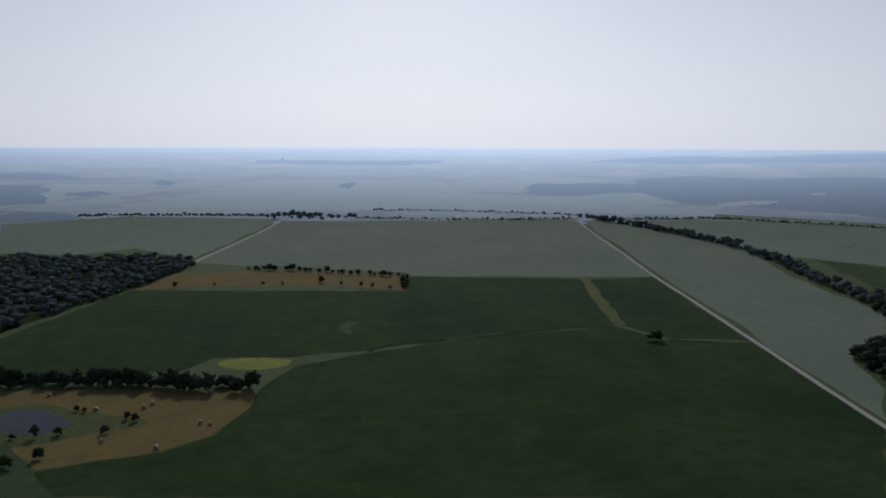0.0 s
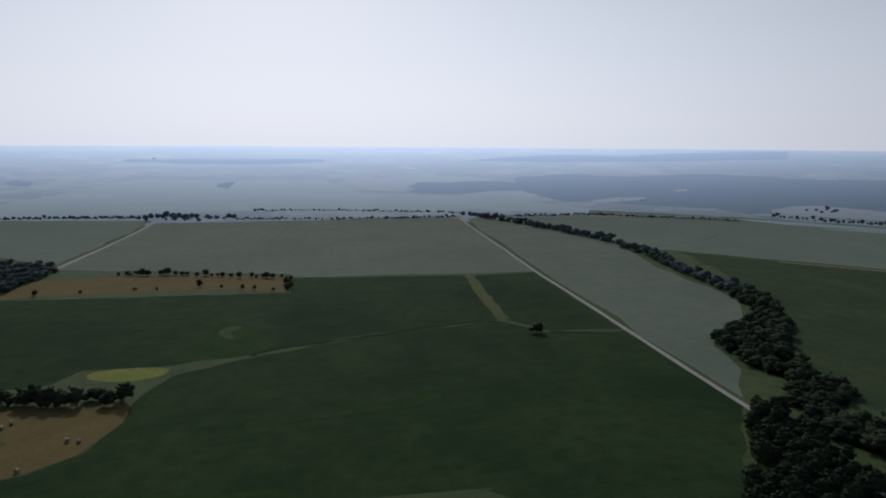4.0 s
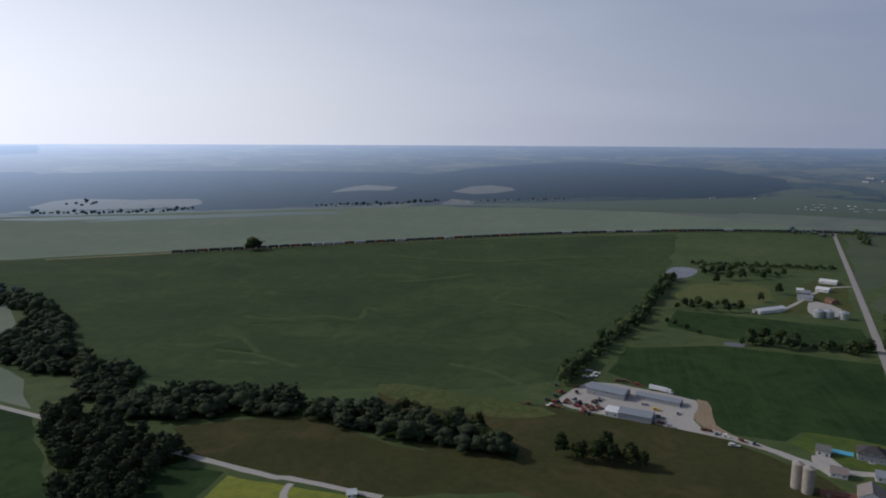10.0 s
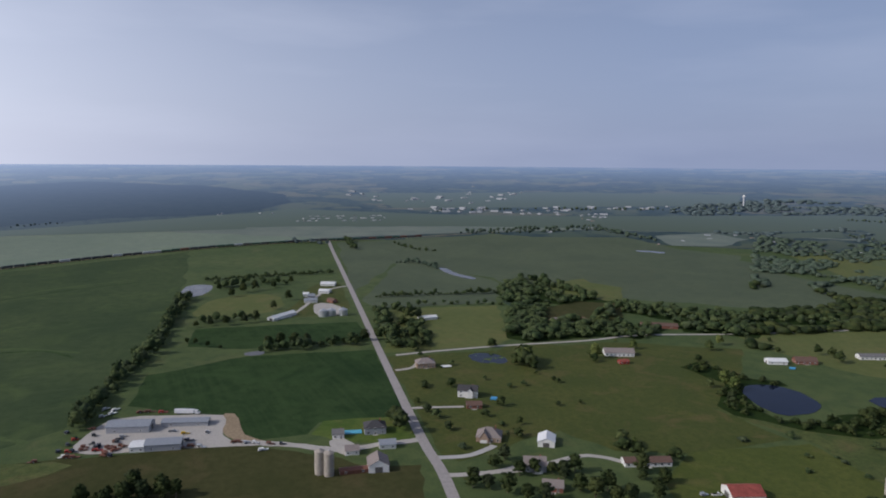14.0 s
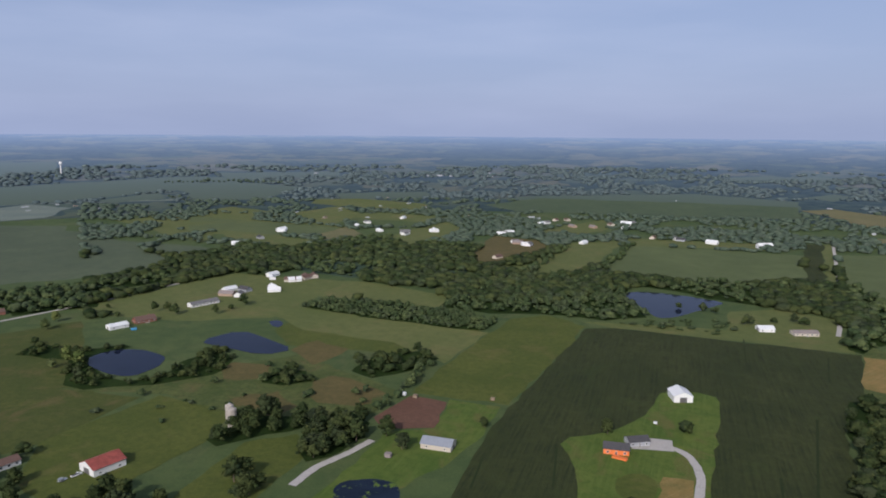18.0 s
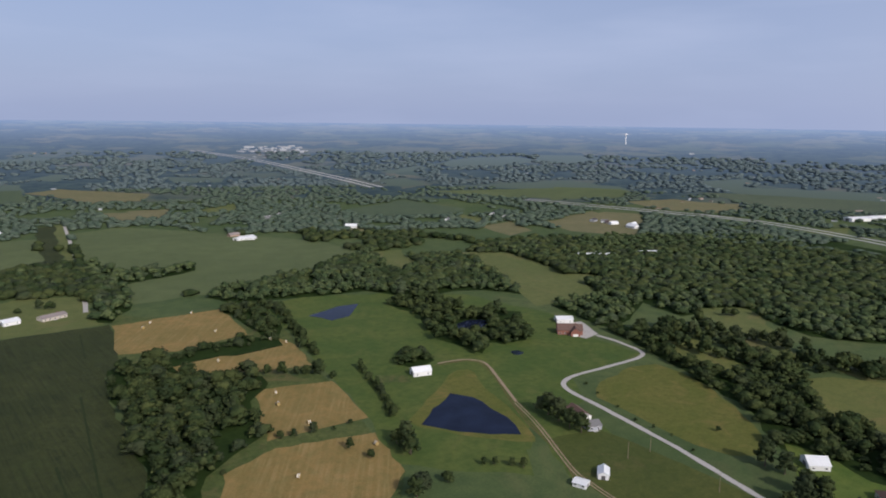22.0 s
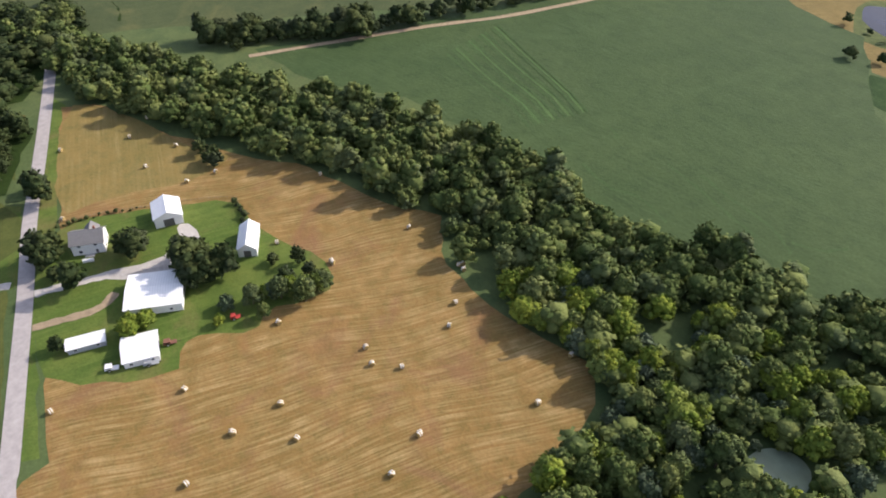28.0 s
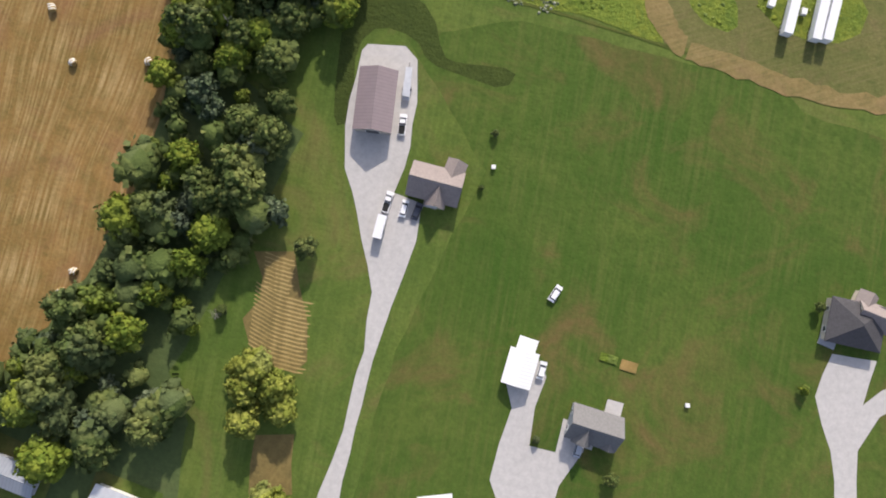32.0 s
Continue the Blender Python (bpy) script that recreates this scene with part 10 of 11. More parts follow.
grow("shrubs", "bushes in a dirt clearing", scatter([(-26, 170), (-20, 184), (-3, 164), (-11, 153)], 3.6, 214, 0.90, CLEAR), BUSH, LEAF_NEAR, seed=214, flat=1.00)
grow("scattered_trees", "single trees in the pastures", scatter([(410, -290), (387, -372), (336, -450), (230, -425), (249, -337), (334, -310)], 30.0, 216, 0.54, CLEAR), LOW, LEAF_MID, seed=216, flat=0.70)
grow("scattered_trees", "trees along the houses", scatter([(635, -105), (644, -210), (505, -210), (440, -198), (402, -109), (512, -102)], 46.0, 217, 0.54, CLEAR), LOW, LEAF_MID, seed=217, flat=0.70)
grow("scattered_trees", "trees round creek houses", scatter([(784, -122), (795, -177), (672, -150), (670, -110)], 10.0, 219, 0.71, CLEAR), LOW, LEAF_MID, seed=219, flat=0.70)
grow("weeds", "bushy tufts of tall weeds in a meadow", [w for w in scatter([(-37, 83), (-34, 132), (-12, 147), (52, 182), (89, 169), (101, 127), (50, 122), (32, 115), (40, 84), (10, 85)], 2.3, 61, 0.42, ()) if noise.noise((w[0] / 8, w[1] / 8, 0.3)) > 0.02], WEED, WEEDS, "weeds", seed=5, flat=0.2)
grow("weeds", "pale flowering weeds along a boundary", [w for w in scatter([(-35, 89), (-28, 93), (-11, 90), (6, 88), (15, 84), (12, 80), (-1, 81), (-18, 82)], 1.15, 62, 0.3, ()) if noise.noise((w[0] / 5, w[1] / 5, 0.9)) > -0.35], WEED, WEED_PALE, "weeds", seed=6, flat=0.35)
grow("tree_belt", "row of dark creek trees beyond a pale field", row_of([(342, 1717), (420, 1594), (483, 1432), (527, 1280), (532, 1095), (513, 955), (512, 834), (501, 776)], 8.3, 22, 221, 0.9, 0.0), FAR, LEAF_VEIL, seed=221)
grow("tree_belt", "dense dark creek trees", row_of([(501, 776), (486, 709), (452, 628)], 5.2, 26, 222, 1.0, 0.0), FAR, LEAF_SUNWARD, seed=222)

# ---- things: houses below the eye ----
barn("barn", "large barn with a mauve metal roof on concrete", -25.5, 44.8, 98, 15.8, 9.3, 4.2, 6.6, BEIGE, MAUVE_ROOF, category="barn")
house("house", "tan-roofed house with a front gable and porch", -4.9, 27.6, -0, 13.1, 8.6, 3.0, 6.9, BRICK, TAN_SHINGLE, category="house", wing=(1.2, 4.6, 1.4, -1), chimney=False)
barn("annexe", "small tan gabled annexe of the house", -1.0, 31.8, 82, 5.6, 4.6, 2.9, 4.8, BRICK, TAN_SHINGLE, category="annexe", doors=False)
house("house", "grey-roofed house with dark front gables", 50.5, -23.0, -3, 12.8, 8.4, 3.0, 7.3, GREY_SIDING, GREY_SHINGLE, category="house", wing=(-2.2, 4.4, 0.6, -1), chimney=False)
barn("annexe", "small gabled front of the grey house", 55.0, -25.5, -95, 4.0, 3.6, 2.9, 4.6, GREY_SIDING, GREY_SHINGLE, category="annexe", doors=False)
barn("garage", "white-roofed garage beside a concrete drive", 28.3, -13.1, 88, 8.6, 6.9, 3.0, 4.2, WHITE, WHITE_ROOF, category="garage")
barn("shed", "small white lean-to shed behind the garage", 28.7, -7.2, 86, 3.4, 4.2, 2.3, 2.9, WHITE, WHITE_ROOF, category="shed", doors=False)
house("house", "large house with dark and tan hipped roofs", 110.5, 19.8, 92, 11.0, 14.0, 3.4, 6.8, BEIGE, DARK_SHINGLE, category="house", hip=True, chimney=False)
barn("annexe", "tan gabled wing of the large house", 114.6, 23.0, -7, 9, 6, 3.2, 6.4, BEIGE, TAN_SHINGLE, category="annexe", doors=False)
barn("annexe", "tan gabled porch of the large house", 111.9, 26.1, 75, 4.5, 4.5, 3.0, 4.8, BEIGE, TAN_SHINGLE, category="annexe", doors=False)
barn("shed", "grey metal-roofed shed under creek trees", -90.0, -71.0, -7, 14.0, 6.5, 2.6, 3.8, GREY_SIDING, GREY_ROOF, category="shed", doors=False)
barn("shed", "pale metal-roofed shed beside creek trees", -61.5, -73.0, -7, 14.0, 8.0, 2.8, 4.0, WHITE, METAL, category="shed", doors=False)
car(-15.9, 20.1, 87, "white pickup truck hitched on a concrete drive", PAINT_WHITE, True, name="pickup_truck")
trailer(-16.1, 13.1, 90, "white enclosed cargo trailer behind a pickup", l=6.2, w=2.3, h=2.1, name="cargo_trailer")
car(-11.3, 19.5, 90, "white van parked by the house", PAINT_WHITE, name="van")
car(-7.8, 19.6, 83, "dark blue car parked by the house", PAINT_DARK)
car(-17.4, 41.0, 98, "white pickup truck beside the barn", PAINT_WHITE, True, name="pickup_truck")
machine(-18.9, 52.0, 99, "long grey flatbed trailer beside the barn", METAL, l=9.0, name="flatbed_trailer")
car(32.8, 7.9, 70, "white utility cart parked on the lawn", PAINT_WHITE, name="utility_cart")
car(48.3, -29.5, 89, "silver car in front of the grey house", PAINT_GREY)
car(34.2, -12.4, 89, "white van beside the garage", PAINT_WHITE, name="van")
crate(54.9, -17.2, -1, "pale wooden deck behind the house", 4.2, 3.6, 0.5, CONCRETE, name="deck", category="deck")
crate(50.6, -5.0, -2, "raised green vegetable bed", 4.6, 2.0, 0.25, LEAF_LIT, name="garden_bed", category="garden bed")
crate(56.2, -5.7, -2, "wooden framed vegetable bed of straw", 4.4, 2.6, 0.2, HAY_GREEN, name="garden_bed", category="garden bed")
crate(73.4, -11.7, 14, "small white box in the grass", 1.0, 0.9, 0.9, WHITE, name="utility_box", category="box")
crate(8.8, 36.2, 15, "small white post box in the grass", 1.0, 0.9, 1.1, WHITE, name="utility_box", category="box")
crate(106.2, 16.9, 81, "grey terrace beside the large house", 9.0, 4.5, 0.4, GREY_SIDING, name="terrace", category="deck")
trailer(75.9, 96.4, 89, "white semi-trailer parked in weeds", l=11.5, group="parked semi-trailers")
trailer(83.6, 97.2, 90, "white semi-trailer parked in weeds", l=12.2, group="parked semi-trailers")
trailer(86.6, 97.7, 89, "white semi-trailer parked in weeds", l=12.2, group="parked semi-trailers")
crate(70.6, 98.9, 89, "white storage tote in weeds", 2.2, 1.6, 1.6, WHITE, name="tote", category="box")
crate(79.6, 98.7, 92, "white storage tote in weeds", 1.6, 1.4, 1.5, WHITE, name="tote", category="box")
crate(15.9, -52.2, 20, "white fenced pen beside the drive", 9.0, 4.0, 0.3, WHITE, name="pen", category="pen")
plant([(-33, 3, 0.55), (-56, -24, 0.40), (-50, -18, 0.30), (7, 45, 0.20), (37, -30, 0.20), (58, -35, 0.35), (101, 22, 0.25), (102, -0, 0.30), (7, 30, 0.15)], 223, "trees round the lower houses")
plant([(-38, -35, 0.95), (-37, -29, 0.90), (-31, -33, 0.92), (-36, -43, 0.80), (-28, -38, 0.75), (-42, -31, 0.6), (-26, -60, 0.70), (-22, -61, 0.70)], 231, "trees by the garden strip", PALE_TREES)
bales([(-115.0, 47.7), (-105.5, 34.8), (-86.4, 40.2), (-89.5, -17.9), (-91.1, -23.7)], "bales on the hay meadow")
bales([(-126.3, -19.9), (-90.0, -18.0), (-91.7, -24.0), (-138.3, -4.6), (-128.2, 12.9), (-142.6, 11.8), (-153.9, 44.2), (-141.1, 52.3), (-146.2, 43.6), (-114.6, 47.3), (-105.4, 34.7), (-86.5, 39.9), (-110.0, 86.4), (-151.5, 74.6), (-161.0, 81.4), (-122.6, 106.8), (-200.4, 46.9), (-177.2, 19.9), (-178.8, 91.2), (-175.7, 91.8)], "bales on the hay meadow")
bales([(-168.4, -54.2), (-160.6, -15.0), (-142.7, 11.6), (-137.8, -4.2), (-110.1, 86.6), (-122.6, 107.1), (-176.8, 19.9), (-219.6, 30.3), (-275.6, 4.4), (-294.6, -10.7), (-307.0, 4.4), (-278.0, 17.5), (-323.1, -14.6), (-268.7, -46.4), (-338.1, -4.8), (-257.9, 59.8), (-207.4, 82.3), (-199.3, 47.0), (-323.6, -45.0), (-178.9, 93.1)], "bales on the hay meadow")

# ---- things: the white farmstead ----
barn("barn", "white barn with a bright metal roof", -253.8, -6.6, 178, 12.0, 10.9, 4.6, 7.2, WHITE, WHITE_ROOF, category="barn")
barn("barn", "white barn with a weathered metal roof", -223.5, 20.2, 163, 15.0, 7.2, 4.0, 6.6, WHITE, WHITE_ROOF, category="barn")
barn("shed", "large white-roofed machine shed with an open side", -208.0, -17.2, 78, 19.4, 18.0, 3.8, 5.0, WHITE, WHITE_ROOF, category="shed")
barn("shed", "white-roofed farm shed beside the yard", -182.6, -25.5, 86, 11.2, 11.5, 3.0, 4.6, WHITE, WHITE_ROOF, category="shed")
barn("shed", "long narrow white-roofed shed", -193.3, -42.0, 88, 11.9, 5.0, 2.6, 3.4, GREY_SIDING, WHITE_ROOF, category="shed")
house("house", "old white two-storey farmhouse with grey roof", -247.1, -37.0, 80, 11.9, 9.5, 5.2, 8.2, WHITE, GREY_SHINGLE, category="house", wing=(1.0, 5.0, 1.5, 1))
machine(-182.7, -16.3, 84, "rusty farm implement beside a shed", RUST, l=4.5)
machine(-185.7, 6.6, 81, "red farm implement in the grass", PAINT_RED, l=3.5)
machine(-176.0, -23.3, 82, "old grey implement beside a shed", METAL, l=5)
machine(-178.9, -35.4, 79, "pale boat-shaped trailer in the grass", WHITE, l=4.5)
crate(-237.9, -38.7, 80, "long white tank on the lawn", 4.0, 1.1, 1.0, WHITE, name="tank", category="tank")
fence([(-256, 22), (-245, 22), (-231, 23)], "farm fences", "overgrown wooden fence at the hay edge")
fence([(-267, -48), (-267, -30), (-264, -13)], "farm fences", "overgrown wooden fence at the hay edge")
fence([(-262, 0), (-260, 11), (-256, 22)], "farm fences", "overgrown wooden fence at the hay edge")
grow("hedge", "overgrown hedge along a fence", row_of([(-255, 21), (-236, 22), (-228, 24)], 2.2, 2.0, 224, 0.6, 0.0), BUSH, LEAF, seed=224)
grow("hedge", "overgrown hedge along a fence", row_of([(-264, -58), (-266, -30), (-264, -13)], 2.6, 1.5, 225, 0.45, 0.0), BUSH, LEAF, seed=225)
pole([(-303.4, -246.7), (-286.1, -247.5), (-299.0, -198.2), (-293.1, -137.3), (-285.8, -79.6)], "roadside poles")
pole([(-292.1, -81.5), (-227.8, -70.3)], "roadside poles")

# ---- things: ponds and long drive ----
barn("barn", "white barn beside a pond", -256.4, -420.4, 168, 13.8, 9.0, 3.6, 6.0, WHITE, WHITE_ROOF, category="barn")
barn("shed", "small white shed on a lawn", -260.8, -241.3, -136, 9.0, 5.7, 2.8, 4.4, WHITE, WHITE_ROOF, category="shed")
barn("shed", "low white shed by a track", -243.6, -240.1, 115, 7.1, 6.0, 2.4, 3.2, WHITE, WHITE_ROOF, category="shed")
house("house", "white house with a brown roof among trees", -302.7, -304.2, -103, 16.0, 9.7, 3.2, 6.0, WHITE, BROWN_SHINGLE, category="house", chimney=False)
house("house", "small house with a grey porch", -298.1, -287.9, 167, 9.2, 9.0, 2.8, 4.8, GREY_SIDING, GREY_SHINGLE, category="house", chimney=False)
barn("barn", "white octagonal-looking barn with pale roof", -368.3, -187.7, 142, 11.3, 12.0, 3.2, 6.0, WHITE, WHITE_ROOF, category="barn")
house("house", "brown-roofed brick house in a clearing", -363.8, -144.6, 140, 13.6, 12.0, 3.4, 7.0, BEIGE, BROWN_SHINGLE, category="house", hip=True)
house("house", "large brick mansion with a red-brown roof", -422.3, -440.4, 144, 21.7, 14.0, 4.2, 8.0, BRICK, BROWN_SHINGLE, category="house", wing=(4.0, 8.0, 5.0, -1))
barn("shed", "white-roofed outbuilding by the mansion", -442.3, -469.2, 150, 15.2, 12.0, 3.6, 5.2, WHITE, WHITE_ROOF, category="shed")
barn("shed", "small red brick shed in a glade", -457.0, -139.2, 148, 11.1, 7.0, 2.6, 4.0, BRICK, GREY_ROOF, category="shed")
barn("warehouse", "long white warehouse in woods", -694.6, -678.5, 151, 51.0, 16.0, 5, 6.5, WHITE, WHITE_ROOF, category="warehouse")
barn("warehouse", "white warehouse in woods", -770.1, -653.4, 156, 27.2, 18.0, 5, 7, WHITE, WHITE_ROOF, category="warehouse")
barn("warehouse", "long white building by a highway", -1414.0, -689.0, 161, 62.3, 24.0, 6, 8, WHITE, WHITE_ROOF, category="warehouse")
barn("warehouse", "long white building by a highway", -1466.0, -673.0, 162, 60.4, 20.0, 6, 8, WHITE, WHITE_ROOF, category="warehouse")
barn("shed", "long white poultry shed", -329.6, -1052.2, 147, 25.3, 14.0, 3, 4.5, WHITE, WHITE_ROOF, category="shed")
homes([(-949.8, -844.0, 3, 1.3), (-1084.5, -414.8, 3, 1.3), (-1357.3, -709.4, 3), (-829.5, -1093.7, 0), (-703.6, -1064.3, 0, 1.2), (-827.5, -1052.7), (-517.7, -1079.5, 3, 1.2), (-423.3, -1237.0, 0), (-434.1, -1252.5, 3), (-1594.6, -1930.0, 3, 1.3), (-1376.7, -1058.8), (-1415.6, -1053.3), (-1404.5, -1019.0), (-1340.6, -1048.1), (-1799.7, -1192.4), (-1950.2, -1271.1, 3), (-2207.4, -1415.9), (-2840.5, -902.0, 3, 1.5), (-2944.0, -811.8, 3, 2), (-2682.9, -920.0), (-2635.5, -974.0), (-2163.1, -1752.4)], "scattered country homes")
homes([(-2143.5, -1708.2), (-1206.1, -1006.6), (-1965.2, -1502.4), (-2032.4, -1442.1), (-3139.7, -634.9, 3, 2), (-1588.7, -320.1, 0), (-946.7, -936.7), (-950.1, -902.7, 1), (-1754.2, -810.4, 3), (-1794.9, -837.5), (-1559.0, -1507.5), (-1428.7, -1715.5, 3, 1.3), (-1482.4, -1737.6)], "scattered country homes")
homes([(-861, -2813, 3, 2.0)], "white stores of a distant town", 0)
homes([(-904, -2895, 3, 2.6)], "white stores of a distant town", 1)
homes([(-950, -2981, 3, 3.2)], "white stores of a distant town", 2)
homes([(-905, -2792, 3, 3.8)], "white stores of a distant town", 3)
homes([(-950, -2874, 3, 2.0)], "white stores of a distant town", 4)
homes([(-997, -2960, 3, 2.6)], "white stores of a distant town", 5)
homes([(-950, -2771, 3, 3.2)], "white stores of a distant town", 6)
homes([(-996, -2853, 3, 3.8)], "white stores of a distant town", 7)
homes([(-1046, -2939, 3, 2.0)], "white stores of a distant town", 8)
homes([(-995, -2749, 3, 2.6)], "white stores of a distant town", 9)
homes([(-1043, -2831, 3, 3.2)], "white stores of a distant town", 10)
homes([(-1094, -2917, 3, 3.8)], "white stores of a distant town", 11)
homes([(-1040, -2727, 3, 2.0)], "white stores of a distant town", 12)
homes([(-1090, -2808, 3, 2.6)], "white stores of a distant town", 13)
homes([(-1144, -2893, 3, 3.2)], "white stores of a distant town", 14)
homes([(-1086, -2704, 3, 3.8)], "white stores of a distant town", 15)
homes([(-847, -2585, 0, 1.4)], "stores of a distant town", 0)
homes([(-891, -2654, 1, 1.4)], "stores of a distant town", 1)
homes([(-881, -2567, 2, 1.4)], "stores of a distant town", 2)
homes([(-925, -2637, 3, 1.4)], "stores of a distant town", 3)
homes([(-914, -2550, 4, 1.4)], "stores of a distant town", 4)
homes([(-960, -2619, 0, 1.4)], "stores of a distant town", 5)
homes([(-948, -2532, 1, 1.4)], "stores of a distant town", 6)
homes([(-995, -2601, 2, 1.4)], "stores of a distant town", 7)
homes([(-982, -2513, 3, 1.4)], "stores of a distant town", 8)
homes([(-1031, -2582, 4, 1.4)], "stores of a distant town", 9)
water_tower(-2629, -2414, 55, "white distant water tower on the horizon")
water_tower(2117, -1582, 45, "white distant water tower on the horizon")
homes([(-1231.3, -58.8, 3, 1.3), (-795.2, -52.1, 2), (-829.1, -6.3), (-919.1, 43.4), (-1228.0, 161.9, 0, 1.2), (-1214.8, 173.1, 3), (-1463.8, 199.0), (-2285.8, -906.5), (-2712.8, -895.1, 0, 1.6), (-2746.5, -823.2), (-2866.3, -798.2, 3, 2), (-2562.1, -789.8), (-2549.2, -919.4), (-1728.4, -384.6), (-1532.9, -202.4), (-1567.3, -188.5), (-1712.7, -186.8), (-1787.7, -71.5, 3, 1.5), (-1853.7, -46.9), (-1501.1, -210.0), (-1538.4, -755.1, 4, 1.4), (-2463.9, -1899.6, 3, 2)], "homes along the highway")
homes([(-2159.7, -1727.3, 3, 1.5), (-2363.1, -647.3), (-2681.0, -512.9), (-3347.5, -162.6), (-954.4, -916.3), (-951.1, -890.4, 3), (-974.1, -865.3, 3), (-1205.0, -995.7), (-1401.0, -1076.0), (-1428.8, -1065.9), (-1752.7, -1676.4), (-2359.8, -747.6), (-2606.0, -414.4), (-1701.3, -158.8)], "homes along the highway")

# ---- things: corn homestead ----
barn("barn", "white metal barn at the corn edge", 45.4, -499.0, -66, 15.0, 13.0, 4.6, 7.4, WHITE, WHITE_ROOF, category="barn")
house("house", "orange-walled house with a dark shingled roof", 69.4, -395.1, -169, 14.6, 9.0, 3.4, 5.8, ORANGE, DARK_SHINGLE, category="house", chimney=False)
house("house", "grey wing of the orange house with dark roof", 60.3, -411.7, -146, 12.9, 8.0, 3.0, 5.0, GREY_SIDING, DARK_SHINGLE, category="house", chimney=False, porch=False)
crate(65.6, -386.6, 174, "orange wooden deck beside the house", 8.5, 3.2, 1.0, ORANGE, name="deck", category="deck")
crate(54.7, -446.8, -169, "white box on the homestead lawn", 2.2, 1.4, 1.0, WHITE, name="utility_box", category="box")
barn("shed", "long grey-roofed shed beside a track", 166.4, -355.9, -173, 18.7, 11.0, 3.2, 5.6, BEIGE, GREY_ROOF, category="shed")
barn("shed", "small white building by a lake", -7.1, -716.8, -159, 14.0, 12.0, 3, 5, WHITE, WHITE_ROOF, category="shed")
house("house", "tan-roofed bungalow by a lane", -40.7, -717.6, -157, 22.4, 11.0, 2.8, 4.6, BEIGE, TAN_SHINGLE, category="house")
barn("shed", "white poultry house on a rise", -325.1, -1055.3, -154, 34.8, 12.0, 3, 4.6, WHITE, WHITE_ROOF, category="shed")
house("house", "white farmhouse at the village edge", -1.1, -1249.8, -151, 23.5, 12.0, 5.5, 8.5, WHITE, WHITE_ROOF, category="house")
crate(222.8, -419.2, -169, "white round-topped tank by a garden", 2.4, 2.2, 2.2, WHITE, name="tank", category="tank")
crate(214.0, -419.0, -169, "small brown wooden garden hut", 3.0, 2.6, 2.2, WOOD_POST, name="hut", category="hut")
crate(186.6, -331.2, -169, "weathered hut beside a pond", 3.6, 3.0, 2.2, TAN_SHINGLE, name="hut", category="hut")
crate(163.3, -438.4, -169, "small wooden stall in a meadow", 2.6, 2.2, 1.8, WOOD_POST, name="hut", category="hut")
silo(302.4, -330.7, 2.6, 11, "old weathered concrete silo among trees", STONE, STONE)
bales([(-105.1, -641.4), (-153.5, -669.6), (-156.7, -599.7), (-113.7, -655.9), (-137.5, -521.8), (-189.6, -554.1), (-198.0, -541.0), (-147.4, -419.5), (-153.6, -382.6)], "bales on the golden hay fields", 5, 1.3)
bales([(-123.4, -323.6), (-152.8, -438.7), (-175.3, -335.8)], "bales on the golden hay fields", 6, 1.3)
homes([(814.7, -1049.3, 3, 1.2), (777.8, -885.1, 3), (787.1, -954.6), (733.2, -1220.7, 0), (593.0, -1119.3, 0, 1.4), (558.7, -1168.8, 3), (701.3, -1315.2), (814.5, -1558.7, 3, 1.4), (748.7, -1513.1), (468.2, -1466.5), (401.7, -1433.8), (380.9, -1448.7), (305.9, -1362.5), (256.4, -1438.6, 3, 1.3), (248.1, -1460.1), (79.5, -1256.7, 3, 1.2), (84.4, -1414.1), (143.1, -1278.4), (131.4, -1266.4), (275.0, -1158.3), (518.4, -650.5, 3), (567.7, -709.6)], "village homes")
homes([(528.5, -694.4), (523.1, -719.1), (355.8, -1096.7, 3), (373.1, -1104.9), (959.4, -1248.1), (958.9, -1290.9), (859.9, -1258.4), (911.2, -1396.4, 3), (778.0, -1296.7), (650.5, -1126.7), (-135.7, -1900.9, 3, 1.3), (-185.5, -1521.1, 3, 1.6), (38.7, -2173.1), (4.7, -2148.7), (-427.1, -1242.2, 0, 1.2), (-461.7, -1279.9), (-423.8, -1729.6), (-482.7, -1841.6), (-277.4, -2258.4, 3), (660.1, -2599.3), (576.8, -2669.1), (629.4, -2654.8)], "village homes")
homes([(287.2, -2939.5), (362.6, -2976.6), (-157.7, -2916.6), (-191.0, -2921.3), (54.2, -2882.5), (216.8, -1919.7), (356.0, -963.5), (425.6, -1213.8), (433.4, -1190.3, 3), (245.3, -1376.6), (178.7, -1270.3), (281.6, -1413.6), (344.3, -1353.5), (444.9, -1452.9), (406.0, -1384.5), (-319.0, -1088.1)], "village homes")
homes([(1095, -2244, 3, 2.2)], "long pale sheds in the haze", 0)
homes([(1101, -2304, 3, 2.2)], "long pale sheds in the haze", 1)
homes([(1056, -2258, 3, 2.2)], "long pale sheds in the haze", 2)
homes([(1061, -2318, 3, 2.2)], "long pale sheds in the haze", 3)
homes([(1017, -2271, 3, 2.2)], "long pale sheds in the haze", 4)
homes([(993, -2341, 3, 2.2)], "long pale sheds in the haze", 5)
homes([(954, -2293, 3, 2.2)], "long pale sheds in the haze", 6)
homes([(960, -2353, 3, 2.2)], "long pale sheds in the haze", 7)
homes([(922, -2303, 3, 2.2)], "long pale sheds in the haze", 8)
homes([(926, -2364, 3, 2.2)], "long pale sheds in the haze", 9)
homes([(889, -2314, 3, 2.2)], "long pale sheds in the haze", 10)
